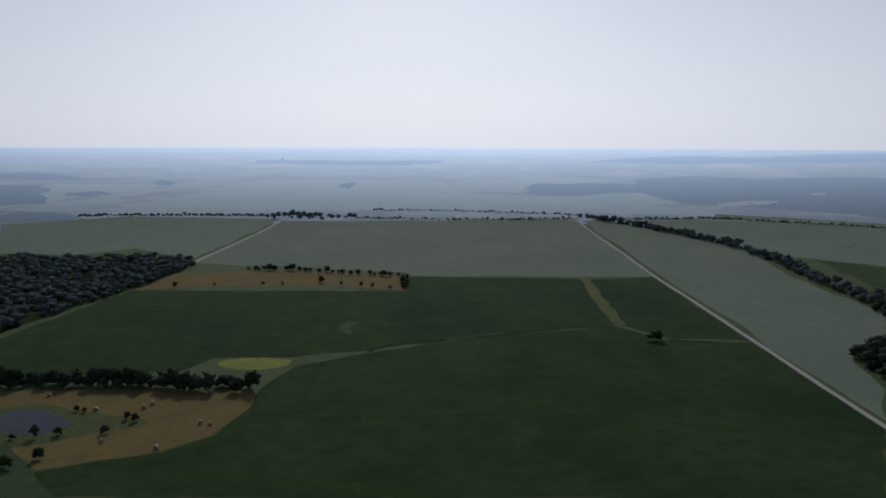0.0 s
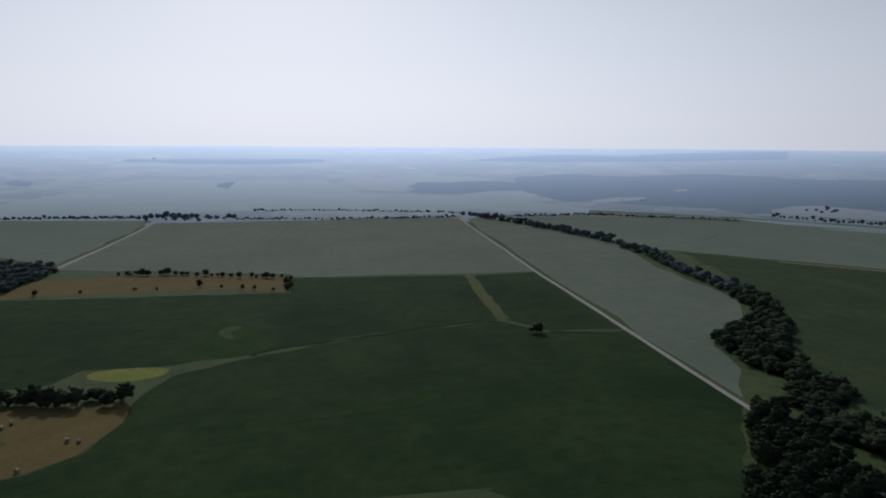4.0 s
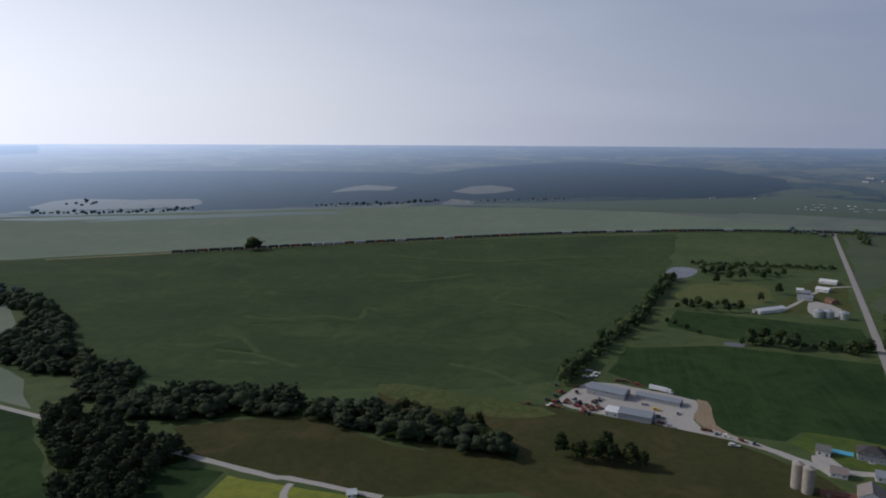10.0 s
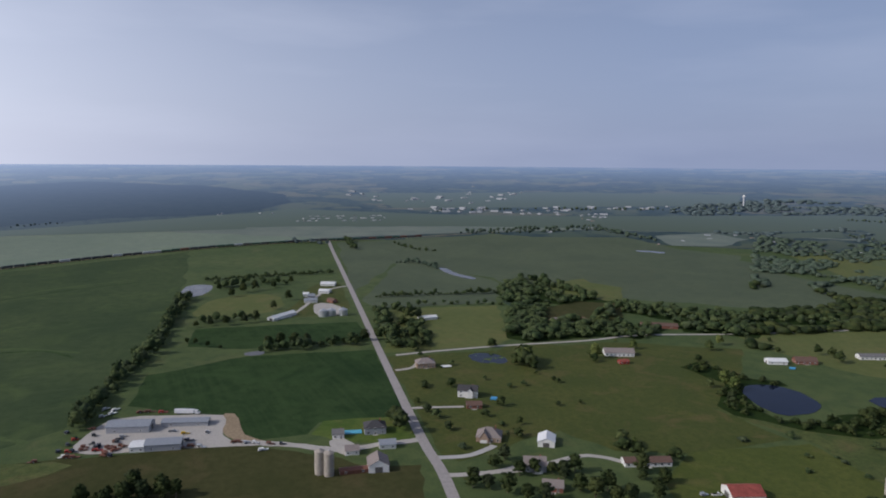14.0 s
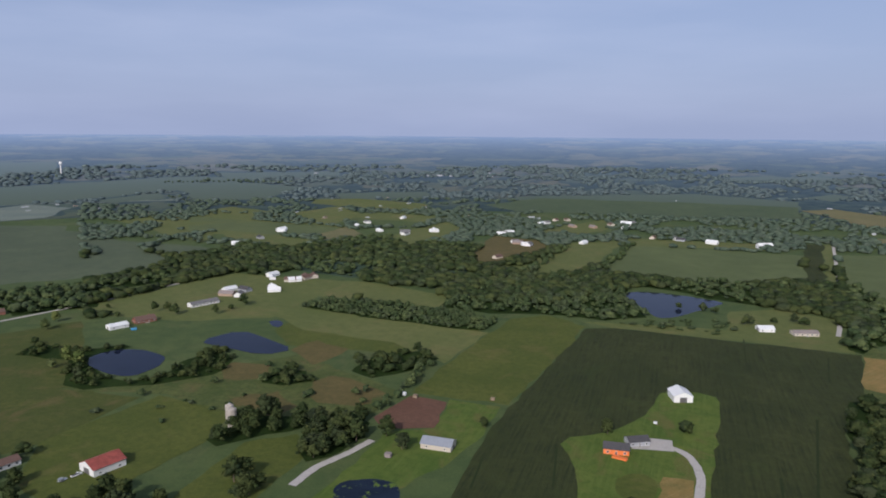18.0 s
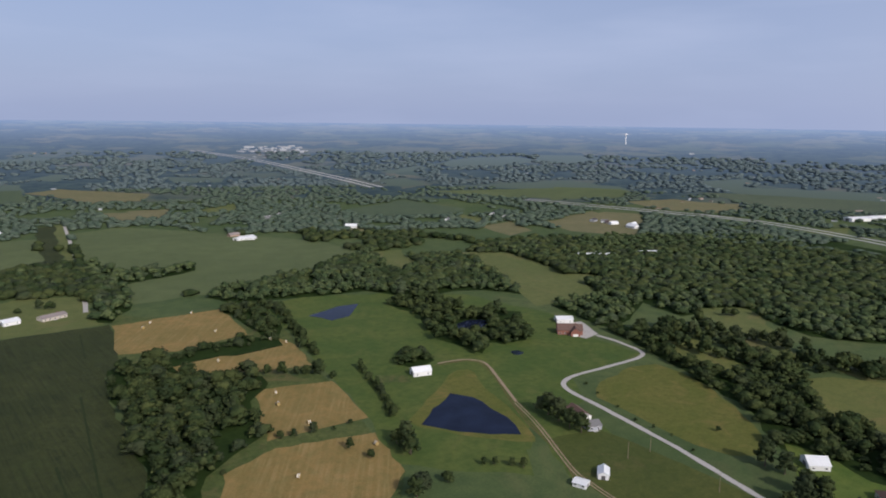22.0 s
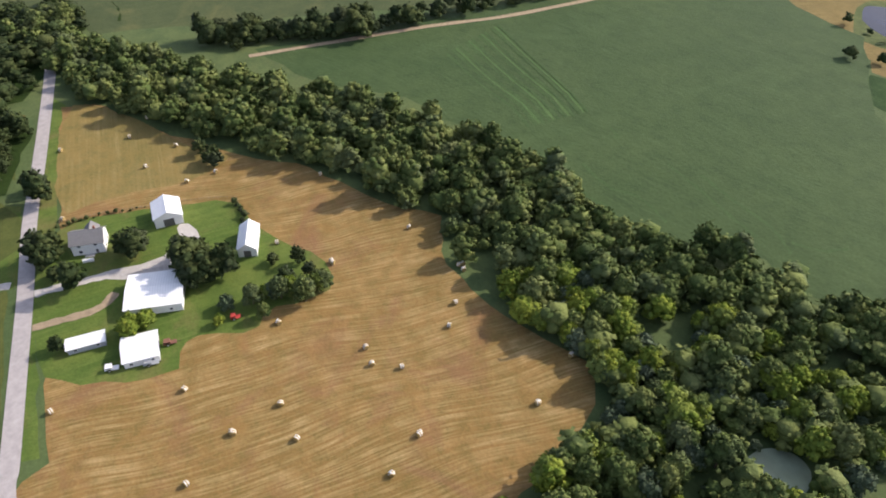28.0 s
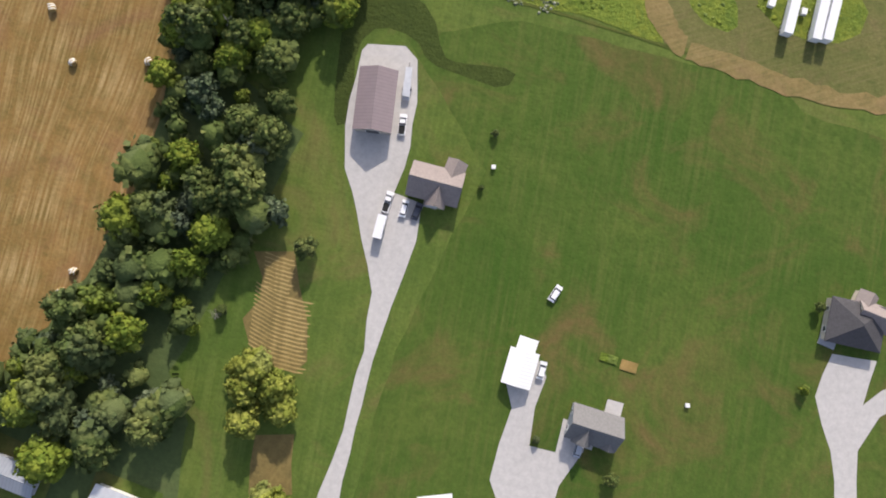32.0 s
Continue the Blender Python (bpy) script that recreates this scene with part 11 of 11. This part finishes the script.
homes([(893, -2375, 3, 2.2)], "long pale sheds in the haze", 11)
homes([(-868, -2797, 3, 2.6)], "white stores of a distant town", 0)
homes([(-915, -2887, 3, 2.6)], "white stores of a distant town", 1)
homes([(-965, -2982, 3, 2.6)], "white stores of a distant town", 2)
homes([(-926, -2799, 3, 2.6)], "white stores of a distant town", 3)
homes([(-975, -2889, 3, 2.6)], "white stores of a distant town", 4)
homes([(-1026, -2983, 3, 2.6)], "white stores of a distant town", 5)
homes([(-984, -2801, 3, 2.6)], "white stores of a distant town", 6)
homes([(-1034, -2890, 3, 2.6)], "white stores of a distant town", 7)
homes([(-1087, -2983, 3, 2.6)], "white stores of a distant town", 8)
homes([(-1041, -2802, 3, 2.6)], "white stores of a distant town", 9)
homes([(-1092, -2891, 3, 2.6)], "white stores of a distant town", 10)
homes([(-1146, -2983, 3, 2.6)], "white stores of a distant town", 11)
homes([(-1098, -2803, 3, 2.6)], "white stores of a distant town", 12)
homes([(-1150, -2891, 3, 2.6)], "white stores of a distant town", 13)

# ---- things: houses along the paved road ----
barn("barn", "long white barn with a rusty red metal roof", 321.9, -251.4, -101, 18.3, 15.0, 4.2, 7.4, WHITE, RED_ROOF, category="barn")
house("house", "long low house with a brown roof", 373.3, -221.1, -100, 29.2, 9.0, 2.8, 4.6, WHITE, BROWN_SHINGLE, category="house", chimney=False)
barn("barn", "white metal barn behind a house", 417.0, -172.9, -24, 14.0, 11.0, 3.6, 6.0, WHITE, WHITE_ROOF, category="barn")
house("house", "tan house with a steep hipped roof", 432.6, -138.2, -112, 16.3, 13.0, 3.4, 8.4, TANBRICK, TAN_SHINGLE, category="house", hip=True, wing=(-3.0, 6.0, 2.0, -1))
house("house", "blue-grey house with a pale gabled roof", 382.3, -151.3, -107, 13.1, 11.0, 4.6, 7.8, GREY_SIDING, TAN_SHINGLE, category="house", wing=(2.0, 5.0, 2.0, -1))
house("house", "white two-storey house with a dark roof", 520.1, -147.8, -111, 15.5, 10.0, 5.4, 8.6, WHITE, DARK_SHINGLE, category="house", wing=(2.0, 5.0, 2.0, -1))
house("house", "tan stone house with a steep roof", 605.1, -131.3, -93, 16.8, 12.0, 4.6, 8.4, TANBRICK, TAN_SHINGLE, category="house", hip=True)
house("house", "small brown house by an above-ground pool", 493.5, -145.0, -101, 11.6, 8.0, 2.8, 4.8, BRICK, BROWN_SHINGLE, category="house", chimney=False)
house("house", "white house with a wide tan roof", 604.7, -322.7, -106, 28.0, 14.0, 3.4, 6.4, WHITE, TAN_SHINGLE, category="house")
barn("shed", "small red wooden shed beside a house", 575.9, -312.8, -93, 9.0, 6.0, 2.6, 4.0, PAINT_RED, RED_ROOF, category="shed")
barn("shed", "small white-roofed shed among trees", 304.1, -197.7, -98, 10.0, 7.0, 2.6, 4.0, WHITE, WHITE_ROOF, category="shed")
house("house", "house with a grey roof among trees", 354.8, -151.8, -113, 11.6, 9.0, 3, 5.6, BRICK, TAN_SHINGLE, category="house")
barn("shed", "white shed in a meadow", 545.7, -452.7, -108, 17.4, 10.0, 3, 5, WHITE, WHITE_ROOF, category="shed")
house("house", "brick house among trees", 540.8, -480.0, -110, 19.2, 11.0, 3, 6, BRICK, BROWN_SHINGLE, category="house")
house("house", "long white house with a grey roof", 539.1, -557.5, -106, 32.0, 10.0, 3, 5, WHITE, GREY_SHINGLE, category="house")
barn("shed", "wide brown-roofed building in the trees", 699.4, -422.4, -114, 39.9, 14.0, 3, 5, BRICK, BROWN_SHINGLE, category="shed")
barn("shed", "long white-roofed building in a field", 794.0, -175.0, -85, 20.4, 12.0, 2.8, 4, WHITE, WHITE_ROOF, category="shed")
silo(295.0, -324.6, 2.8, 12, "old weathered concrete silo above trees", STONE, STONE)
crate(507.3, -165.8, -114, "round blue above-ground pool on a lawn", 6.0, 5.0, 1.1, BLUE_TARP, name="above_ground_pool", category="pool")
crate(600.2, -150.0, -90, "white pool deck with fence", 9.0, 6.0, 0.6, WHITE, name="pool_deck", category="deck")
crate(527.0, -455.0, -131, "turquoise pool beside a shed", 5.0, 4.0, 1.0, BLUE_TARP, name="above_ground_pool", category="pool")
car(326.8, -238.6, -99, "white truck beside the red barn", PAINT_WHITE, True, name="pickup_truck")
machine(328.2, -231.3, -92, "pale machinery beside the red barn", METAL, l=5)
homes([(744.4, -318.9, 4), (735.0, -350.3, 1), (557.0, -695.6, 3, 0.8), (510.8, -640.7, 3, 0.9), (753.0, -858.8, 3, 0.8), (805.9, -1037.5, 3, 0.9), (774.1, -1291.5, 0), (727.3, -1214.5, 0), (890.2, -1364.0), (816.6, -1560.1, 4), (735.7, -1491.5, 4), (920.3, -1638.6), (851.1, -1479.0), (557.6, -1171.4, 3, 1.2), (586.8, -1108.2, 0), (598.9, -1426.8), (463.4, -1463.2, 3, 1.3), (350.5, -1095.3, 0, 1.1), (381.0, -1116.1), (1030.2, -2339.3, 3, 2), (1061.1, -2261.7, 3, 2), (935.9, -2424.5, 3, 2.4), (948.5, -2365.4, 3, 2), (1479.4, -2112.5, 3, 2), (432.1, -1198.9), (411.9, -1362.4), (719.9, -1162.6), (851.4, -1242.2), (909.4, -1202.2), (945.9, -1230.0)], "scattered homes beyond the creek")
homes([(1017.2, -1249.2), (1200.4, -1111.2), (1161.6, -1110.7), (1188.5, -1173.6, 0), (1166.6, -1199.4), (1464.7, -1007.8), (1454.1, -1115.3), (1666.8, -685.7, 3), (1905.9, -904.1, 3, 1.3), (3223.4, -929.4, 3, 1.6), (524.1, -697.1), (518.8, -713.3), (515.9, -727.0), (1231.8, -1121.9), (1376.3, -1118.3), (1506.2, -1108.5), (545.6, -601.0), (530.9, -604.4), (542.5, -627.5), (557.8, -619.4)], "scattered homes beyond the creek")

# ---- things: machinery yard, farmsteads ----
barn("shed", "large blue-grey metal machine shed", 501.9, 97.9, -98, 28.2, 14.0, 4.6, 6.6, GREY_SIDING, GREY_ROOF, category="shed")
barn("shed", "blue-grey metal workshop with a white annexe", 464.9, 71.2, -94, 21.9, 12.0, 4.2, 6.0, GREY_SIDING, GREY_ROOF, category="shed")
barn("shed", "pale metal annexe of the workshop", 465.4, 86.8, -94, 8.7, 11.0, 3.6, 4.6, WHITE, WHITE_ROOF, category="shed")
barn("shed", "long low blue-grey metal shed in a yard", 504.0, 62.1, -98, 31.3, 9.0, 3.2, 4.4, GREY_SIDING, GREY_ROOF, category="shed")
trailer(524.9, 65.5, -104, "white semi-trailer with its tractor in a yard", l=14.0, cab=True, name="semi_truck")
machine(488.5, 100.8, -94, "grey flatbed load in the yard", METAL, l=4.5)
machine(484.9, 60.8, -94, "yellow loader in the yard", PAINT_YELLOW, l=5.7)
machine(472.0, 56.9, -94, "dark parked machine in the yard", PAINT_DARK, l=6.9)
machine(461.7, 53.5, -94, "rusty implement at the yard edge", RUST, l=8.1)
machine(468.5, 128.8, -94, "red implement at the yard edge", PAINT_RED, l=4.5)
machine(470.0, 120.6, -94, "rusty implement at the yard edge", RUST, l=5.7)
machine(467.4, 111.7, -94, "red implement at the yard edge", PAINT_RED, l=6.9)
machine(467.8, 102.4, -94, "rusty implement at the yard edge", RUST, l=8.1)
machine(489.3, 130.0, -70, "red implement at the yard edge", PAINT_RED, l=4.5)
machine(530.9, 121.8, -58, "grey scrap heap by trees", METAL, l=5.7)
machine(535.7, 116.4, -46, "white scrap panels by trees", WHITE, l=6.9)
machine(461.8, 23.9, -108, "rusty implement beside the drive", RUST, l=8.1)
machine(458.2, 14.2, -112, "pale trailer beside the drive", WHITE, l=4.5)
machine(454.7, 4.7, -120, "rusty implement beside the drive", RUST, l=5.7)
machine(530.9, 81.2, -94, "red implement behind the sheds", PAINT_RED, l=6.9)
machine(534.1, 90.3, -94, "rusty implement behind the sheds", RUST, l=8.1)
machine(460.8, 130.5, 118, "pale pipe stack in the grass", WHITE, l=4.5)
machine(457.0, 145.9, 97, "rusty wagon in the grass", RUST, l=5.7)
car(484.3, 101.5, -94, "dark pickup truck in the gravel yard", PAINT_DARK, True, name="pickup_truck")
car(484.0, 46.8, -1, "white pickup truck in the gravel yard", PAINT_WHITE, True, name="pickup_truck")
car(490.9, 69.5, -94, "silver pickup truck in the gravel yard", PAINT_GREY, True, name="pickup_truck")
silo(404.0, -23.9, 3.0, 14, "tall weathered concrete stave silo", STONE, STONE, group="pair of old silos")
silo(400.5, -29.1, 3.0, 14, "tall weathered concrete stave silo", STONE, STONE, group="pair of old silos")
barn("barn", "old white barn with a patchy roof", 404.1, -58.8, -4, 14.0, 12.2, 4.4, 8.0, WHITE, TAN_SHINGLE, category="barn")
barn("shed", "long rusty open shed", 401.3, -43.9, -89, 17.0, 5.0, 2.4, 3.0, RUST, RUST, category="shed")
house("house", "dark-roofed farmhouse among trees", 462.2, -65.1, -94, 14.6, 12.0, 4.6, 8.2, GREY_SIDING, DARK_SHINGLE, category="house", hip=True)
barn("shed", "white shed with a blue roof", 434.9, -69.4, -94, 10.6, 9.0, 3, 5, WHITE, GREY_ROOF, category="shed")
barn("garage", "white garage by a gravel apron", 430.2, -46.0, -94, 8.6, 9.0, 3, 5, WHITE, TAN_SHINGLE, category="garage")
house("house", "grey house by a gravel apron", 458.3, -39.7, -94, 7.6, 9.0, 3, 5.4, WHITE, GREY_SHINGLE, category="house")
crate(463.2, -49.6, -94, "long blue swimming pool with white rim", 13.0, 6.0, 0.5, POOL_BLUE, name="swimming_pool", category="pool")
silo(832.2, -56.3, 5.2, 7, "round galvanised grain bin", METAL, METAL, name="grain_bin", category="grain bin", group="farmstead grain bins")
silo(834.8, -66.1, 5.2, 7, "round galvanised grain bin", METAL, METAL, name="grain_bin", category="grain bin", group="farmstead grain bins")
silo(834.1, -79.8, 5.2, 7, "round galvanised grain bin", METAL, METAL, name="grain_bin", category="grain bin", group="farmstead grain bins")
barn("shed", "long white poultry shed of a distant farmstead", 835.1, -8.4, -41, 39.7, 10.0, 3.4, 5.4, WHITE, WHITE_ROOF, category="shed")
barn("shed", "white farm shed with a metal roof of a distant farmstead", 921.5, -46.4, -93, 16.5, 12.0, 3.4, 5.4, WHITE, GREY_ROOF, category="shed")
barn("shed", "white farm shed with a metal roof of a distant farmstead", 983.5, -69.1, -110, 14.9, 14.0, 3.4, 5.4, WHITE, WHITE_ROOF, category="shed")
barn("shed", "grey metal-clad farm shed of a distant farmstead", 951.6, -48.7, -93, 9.3, 10.0, 3.4, 5.4, GREY_SIDING, GREY_ROOF, category="shed")
barn("shed", "white farm shed with a metal roof of a distant farmstead", 1042.3, -78.6, -106, 20.8, 14.0, 3.4, 5.4, WHITE, WHITE_ROOF, category="shed")
barn("shed", "white farm shed with a metal roof of a distant farmstead", 963.2, -42.2, -93, 7.8, 8.0, 3.4, 5.4, WHITE, WHITE_ROOF, category="shed")
barn("shed", "brown brick farm shed of a distant farmstead", 914.4, -73.4, -150, 13.4, 8.0, 3.4, 5.4, BRICK, BROWN_SHINGLE, category="shed")
train(RAIL_LINE, 190.0, 1700.0)
homes([(1727.5, -824.9, 3, 1.2), (1878.7, -904.1), (1947.3, -903.2), (1699.1, -544.0), (1685.1, -696.6), (2244.4, 1.0, 3, 1.5), (2244.6, 36.8, 3, 1.5), (1521.2, -1040.5, 3, 1.4), (1444.4, -924.9), (2211.2, 159.4, 3, 1.3), (1824.3, 807.6, 3, 1.2), (2483.0, -708.2, 3, 2), (2313.4, -449.5, 3, 1.6), (1748.9, -737.5), (1410.6, -841.6), (2253.4, -540.4, 3, 1.6)], "homes on the hazy plain")
homes([(2145, -133, 0, 1.1), (2078, -260, 3, 1.1), (2145, -111, 0, 1.1), (2027, -69, 0, 1.1), (2136, -322, 0, 1.1), (2025, -122, 3, 1.1), (2143, -168, 2, 1.1), (2077, -289, 3, 1.1), (2145, -127, 0, 1.1), (2077, -289, 3, 1.1), (2138, -290, 2, 1.1), (2084, -110, 0, 1.1), (2021, -228, 3, 1.1), (2075, -325, 0, 1.1), (2027, -87, 2, 1.1), (2083, -157, 3, 1.1), (2142, -208, 0, 1.1), (2083, -132, 3, 1.1), (2027, -87, 0, 1.1), (2138, -301, 3, 1.1), (2018, -302, 2, 1.1), (2079, -256, 3, 1.1)], "rows of pale sheds on the plain")
homes([(2019, -286, 0, 1.1), (2084, -118, 0, 1.1), (2080, -227, 0, 1.1), (2143, -193, 3, 1.1), (2144, -152, 2, 1.1), (2085, -88, 3, 1.1), (2080, -235, 2, 1.1), (2023, -200, 3, 1.1), (2081, -193, 3, 1.1), (2026, -102, 3, 1.1), (2084, -119, 3, 1.1), (2018, -303, 3, 1.1), (2080, -236, 3, 1.1), (2084, -115, 3, 1.1), (2078, -267, 3, 1.1), (2140, -244, 2, 1.1), (2137, -318, 3, 1.1), (2019, -284, 0, 1.1)], "rows of pale sheds on the plain")
homes([(2196, -1338, 3, 1.9), (2197, -1142, 3, 2.6), (2253, -908, 3, 1.8), (2273, -530, 3, 1.5), (2134, -1208, 3, 1.9), (2293, -530, 3, 1.5), (2282, -681, 3, 2.4), (2310, -631, 3, 2.5), (2158, -944, 3, 1.8), (2152, -1228, 3, 2.3), (2191, -1114, 3, 1.3), (2206, -661, 3, 2.5), (2183, -1266, 3, 2.1), (2167, -1149, 3, 2.3), (2200, -930, 3, 2.2), (2195, -707, 3, 2.5), (2205, -546, 3, 2.5), (2253, -1077, 3, 2.5), (2202, -590, 3, 2.1), (2302, -557, 3, 2.1), (2185, -959, 3, 2.5), (2309, -699, 3, 2.5)], "pale buildings of a distant town", 9)
homes([(2220, -498, 3, 1.4), (2150, -1149, 3, 2.4), (2172, -938, 3, 1.5), (2219, -1064, 3, 2.4), (2190, -1138, 3, 1.9), (2321, -532, 3, 2.0), (2180, -889, 3, 2.1), (2272, -618, 3, 2.3), (2276, -957, 3, 2.4), (2226, -1204, 3, 2.0), (2200, -804, 3, 1.6), (2249, -694, 3, 2.6), (2306, -589, 3, 2.1), (2170, -1224, 3, 1.8)], "pale buildings of a distant town", 9)
homes([(2619, -885, 3, 1.6), (2876, -989, 3, 2.0), (2774, -920, 3, 2.7), (2624, -392, 3, 1.8), (2791, -403, 3, 2.0), (2591, -650, 3, 2.6), (2882, -305, 3, 2.3), (2674, -630, 3, 2.2), (2912, -362, 3, 2.8), (2660, -533, 3, 3.0), (2680, -735, 3, 2.4), (2601, -491, 3, 2.2), (2820, -994, 3, 2.8), (2694, -857, 3, 2.2), (2668, -379, 3, 2.0), (2929, -830, 3, 1.6), (2652, -379, 3, 1.8), (2791, -976, 3, 2.4), (2724, -541, 3, 1.6), (2587, -551, 3, 1.8), (2836, -798, 3, 2.0), (3028, -334, 3, 2.9)], "pale buildings of a distant town", 10)
homes([(2611, -862, 3, 2.7), (2885, -1050, 3, 2.4), (2735, -651, 3, 2.9), (2549, -793, 3, 1.7)], "pale buildings of a distant town", 10)
homes([(2113, -797, 3, 2.2), (2106, -771, 3, 1.6), (2040, -968, 3, 2.0), (2018, -934, 3, 1.6), (2298, -575, 3, 2.1), (1958, -980, 3, 1.8), (2183, -652, 3, 1.6), (2277, -688, 3, 1.5), (2150, -734, 3, 2.1), (2179, -627, 3, 2.1), (2354, -542, 3, 2.6), (1959, -974, 3, 2.0), (2301, -629, 3, 1.6), (2228, -552, 3, 2.4), (2129, -894, 3, 1.5), (2201, -593, 3, 1.4), (2061, -875, 3, 2.0), (2045, -995, 3, 1.9), (2350, -542, 3, 1.2), (2296, -630, 3, 1.3), (2028, -1013, 3, 2.4), (2088, -822, 3, 2.1)], "pale buildings of a distant town", 11)
homes([(1977, -956, 3, 2.2), (2143, -744, 3, 2.2)], "pale buildings of a distant town", 11)

# things on the plain ahead
bales([(-208.9, 470.6), (-206.0, 478.1), (-160.6, 443.9), (-153.2, 442.1), (-240.3, 466.1), (-173.6, 404.7), (-211.9, 415.0), (-287.5, 493.1)], "bales on the pond meadow", 7, 1.4)
barn("shed", "white shed in the creek trees", 292.8, 188.0, -55, 4.7, 6.0, 2.6, 4, WHITE, WHITE_ROOF, category="shed")
homes([(1327.8, 1545.8, 3, 1.2), (1322.9, 1449.2), (1329.5, 1401.5), (1934.0, 680.3, 3), (1813.4, 764.6, 3, 1.5), (1845.1, 812.1, 3, 1.3), (2238.9, 151.6, 3, 1.6), (1226.5, 1483.8)], "farm below the ridge")
homes([(-862.5, 3810.3, 3, 2), (868.0, 1974.1), (929.1, 1968.9), (-837.8, 1625.1, 3)], "distant farms")
dead_tree(-63.4, 52.2, 11.0)
dead_tree(-50.8, -19.2, 5.0)
machine(481.8, 132.7, 19, "grey steel frame stored at the yard edge", FREIGHT_GREY, l=6.3)
machine(468.4, 101.4, -162, "brown-red trailer stored at the yard edge", BRICK, l=3.5)
machine(470.2, 96.3, -54, "rusty farm implement at the yard edge", RUST, l=4.3)
machine(471.0, 135.2, -3, "dark machine stored at the yard edge", PAINT_DARK, l=4.7)
machine(479.2, 117.4, 110, "grey steel frame stored at the yard edge", FREIGHT_GREY, l=3.8)
machine(480.7, 103.9, -13, "rusty farm implement at the yard edge", RUST, l=5.2)
machine(506.4, 123.5, 60, "rusty farm implement at the yard edge", RUST, l=5.9)
machine(464.9, 100.9, -55, "brown-red trailer stored at the yard edge", BRICK, l=5.5)
machine(472.2, 113.1, -123, "grey steel frame stored at the yard edge", FREIGHT_GREY, l=4.9)
machine(490.6, 130.2, 29, "dark machine stored at the yard edge", PAINT_DARK, l=3.8)
machine(457.3, 102.9, 58, "dark machine stored at the yard edge", PAINT_DARK, l=5.6)
machine(467.8, 113.7, -141, "grey steel frame stored at the yard edge", FREIGHT_GREY, l=4.1)
machine(493.8, 119.3, -137, "grey steel frame stored at the yard edge", FREIGHT_GREY, l=4.4)
machine(460.4, 127.0, -73, "rusty farm implement at the yard edge", RUST, l=5.9)
machine(459.6, 105.2, 178, "rusty farm implement at the yard edge", RUST, l=6.9)
machine(473.5, 112.0, -165, "dark machine stored at the yard edge", PAINT_DARK, l=6.8)
machine(468.8, 125.8, -122, "dark machine stored at the yard edge", PAINT_DARK, l=5.2)
machine(479.8, 102.5, -14, "grey steel frame stored at the yard edge", FREIGHT_GREY, l=4.4)
machine(474.6, 120.8, -113, "rusty farm implement at the yard edge", RUST, l=5.2)
machine(459.3, 123.1, -92, "brown-red trailer stored at the yard edge", BRICK, l=6.8)
machine(471.8, 98.1, -104, "rusty farm implement at the yard edge", RUST, l=5.0)
machine(474.8, 112.7, 97, "grey steel frame stored at the yard edge", FREIGHT_GREY, l=4.0)
machine(471.9, 105.9, -48, "rusty farm implement at the yard edge", RUST, l=5.6)
machine(460.8, 106.9, 160, "brown-red trailer stored at the yard edge", BRICK, l=6.1)
machine(503.3, 138.8, 51, "dark machine stored at the yard edge", PAINT_DARK, l=5.1)
machine(461.8, 128.5, 91, "grey steel frame stored at the yard edge", FREIGHT_GREY, l=4.6)
machine(462.1, 27.7, -93, "rusty implement beside the drive", RUST, l=4.9)
machine(459.6, 20.0, -56, "long grey hopper wagon beside the drive", METAL, l=4.7)
machine(445.5, 9.1, -79, "white box wagon in the grass", WHITE, l=6.8)
machine(452.3, -2.9, -100, "dark machine beside the drive", PAINT_DARK, l=4.2)
machine(462.3, 61.9, -116, "rusty implement by the workshop", RUST, l=7.5)
machine(459.4, 48.3, -122, "steel scrap by the workshop", METAL, l=7.2)
machine(473.6, 65.2, -40, "dark tractor by the workshop", PAINT_DARK, l=5.9)
machine(546.6, 123.1, -36, "grey scrap heap by trees", METAL, l=7.1)
machine(543.5, 115.9, -47, "white scrap panels by trees", WHITE, l=6.8)
machine(534.5, 96.9, -58, "rusty implement behind the sheds", RUST, l=6.8)

join_far_homes()
for group, places in WOOD_LINES.items():
    near = [p for p in places if math.hypot(p[0], p[1]) < 225]
    rest = [p for p in places if math.hypot(p[0], p[1]) >= 225]
    for spots, kinds in ((near, STAND if "creek" in group else MID), (rest, MID if "creek" in group or "farmstead" in group else LOW)):
        if spots:
            grow("tree_stand", "green leafy " + group + " standing close together", spots, kinds, LEAF_NEAR if "creek" in group else LEAF, seed=len(spots))
for master in TREES + PALE_TREES + FIELD_TREES + MASTERS:
    for o in (*master.children_recursive, master):
        bpy.data.objects.remove(o, do_unlink=True)
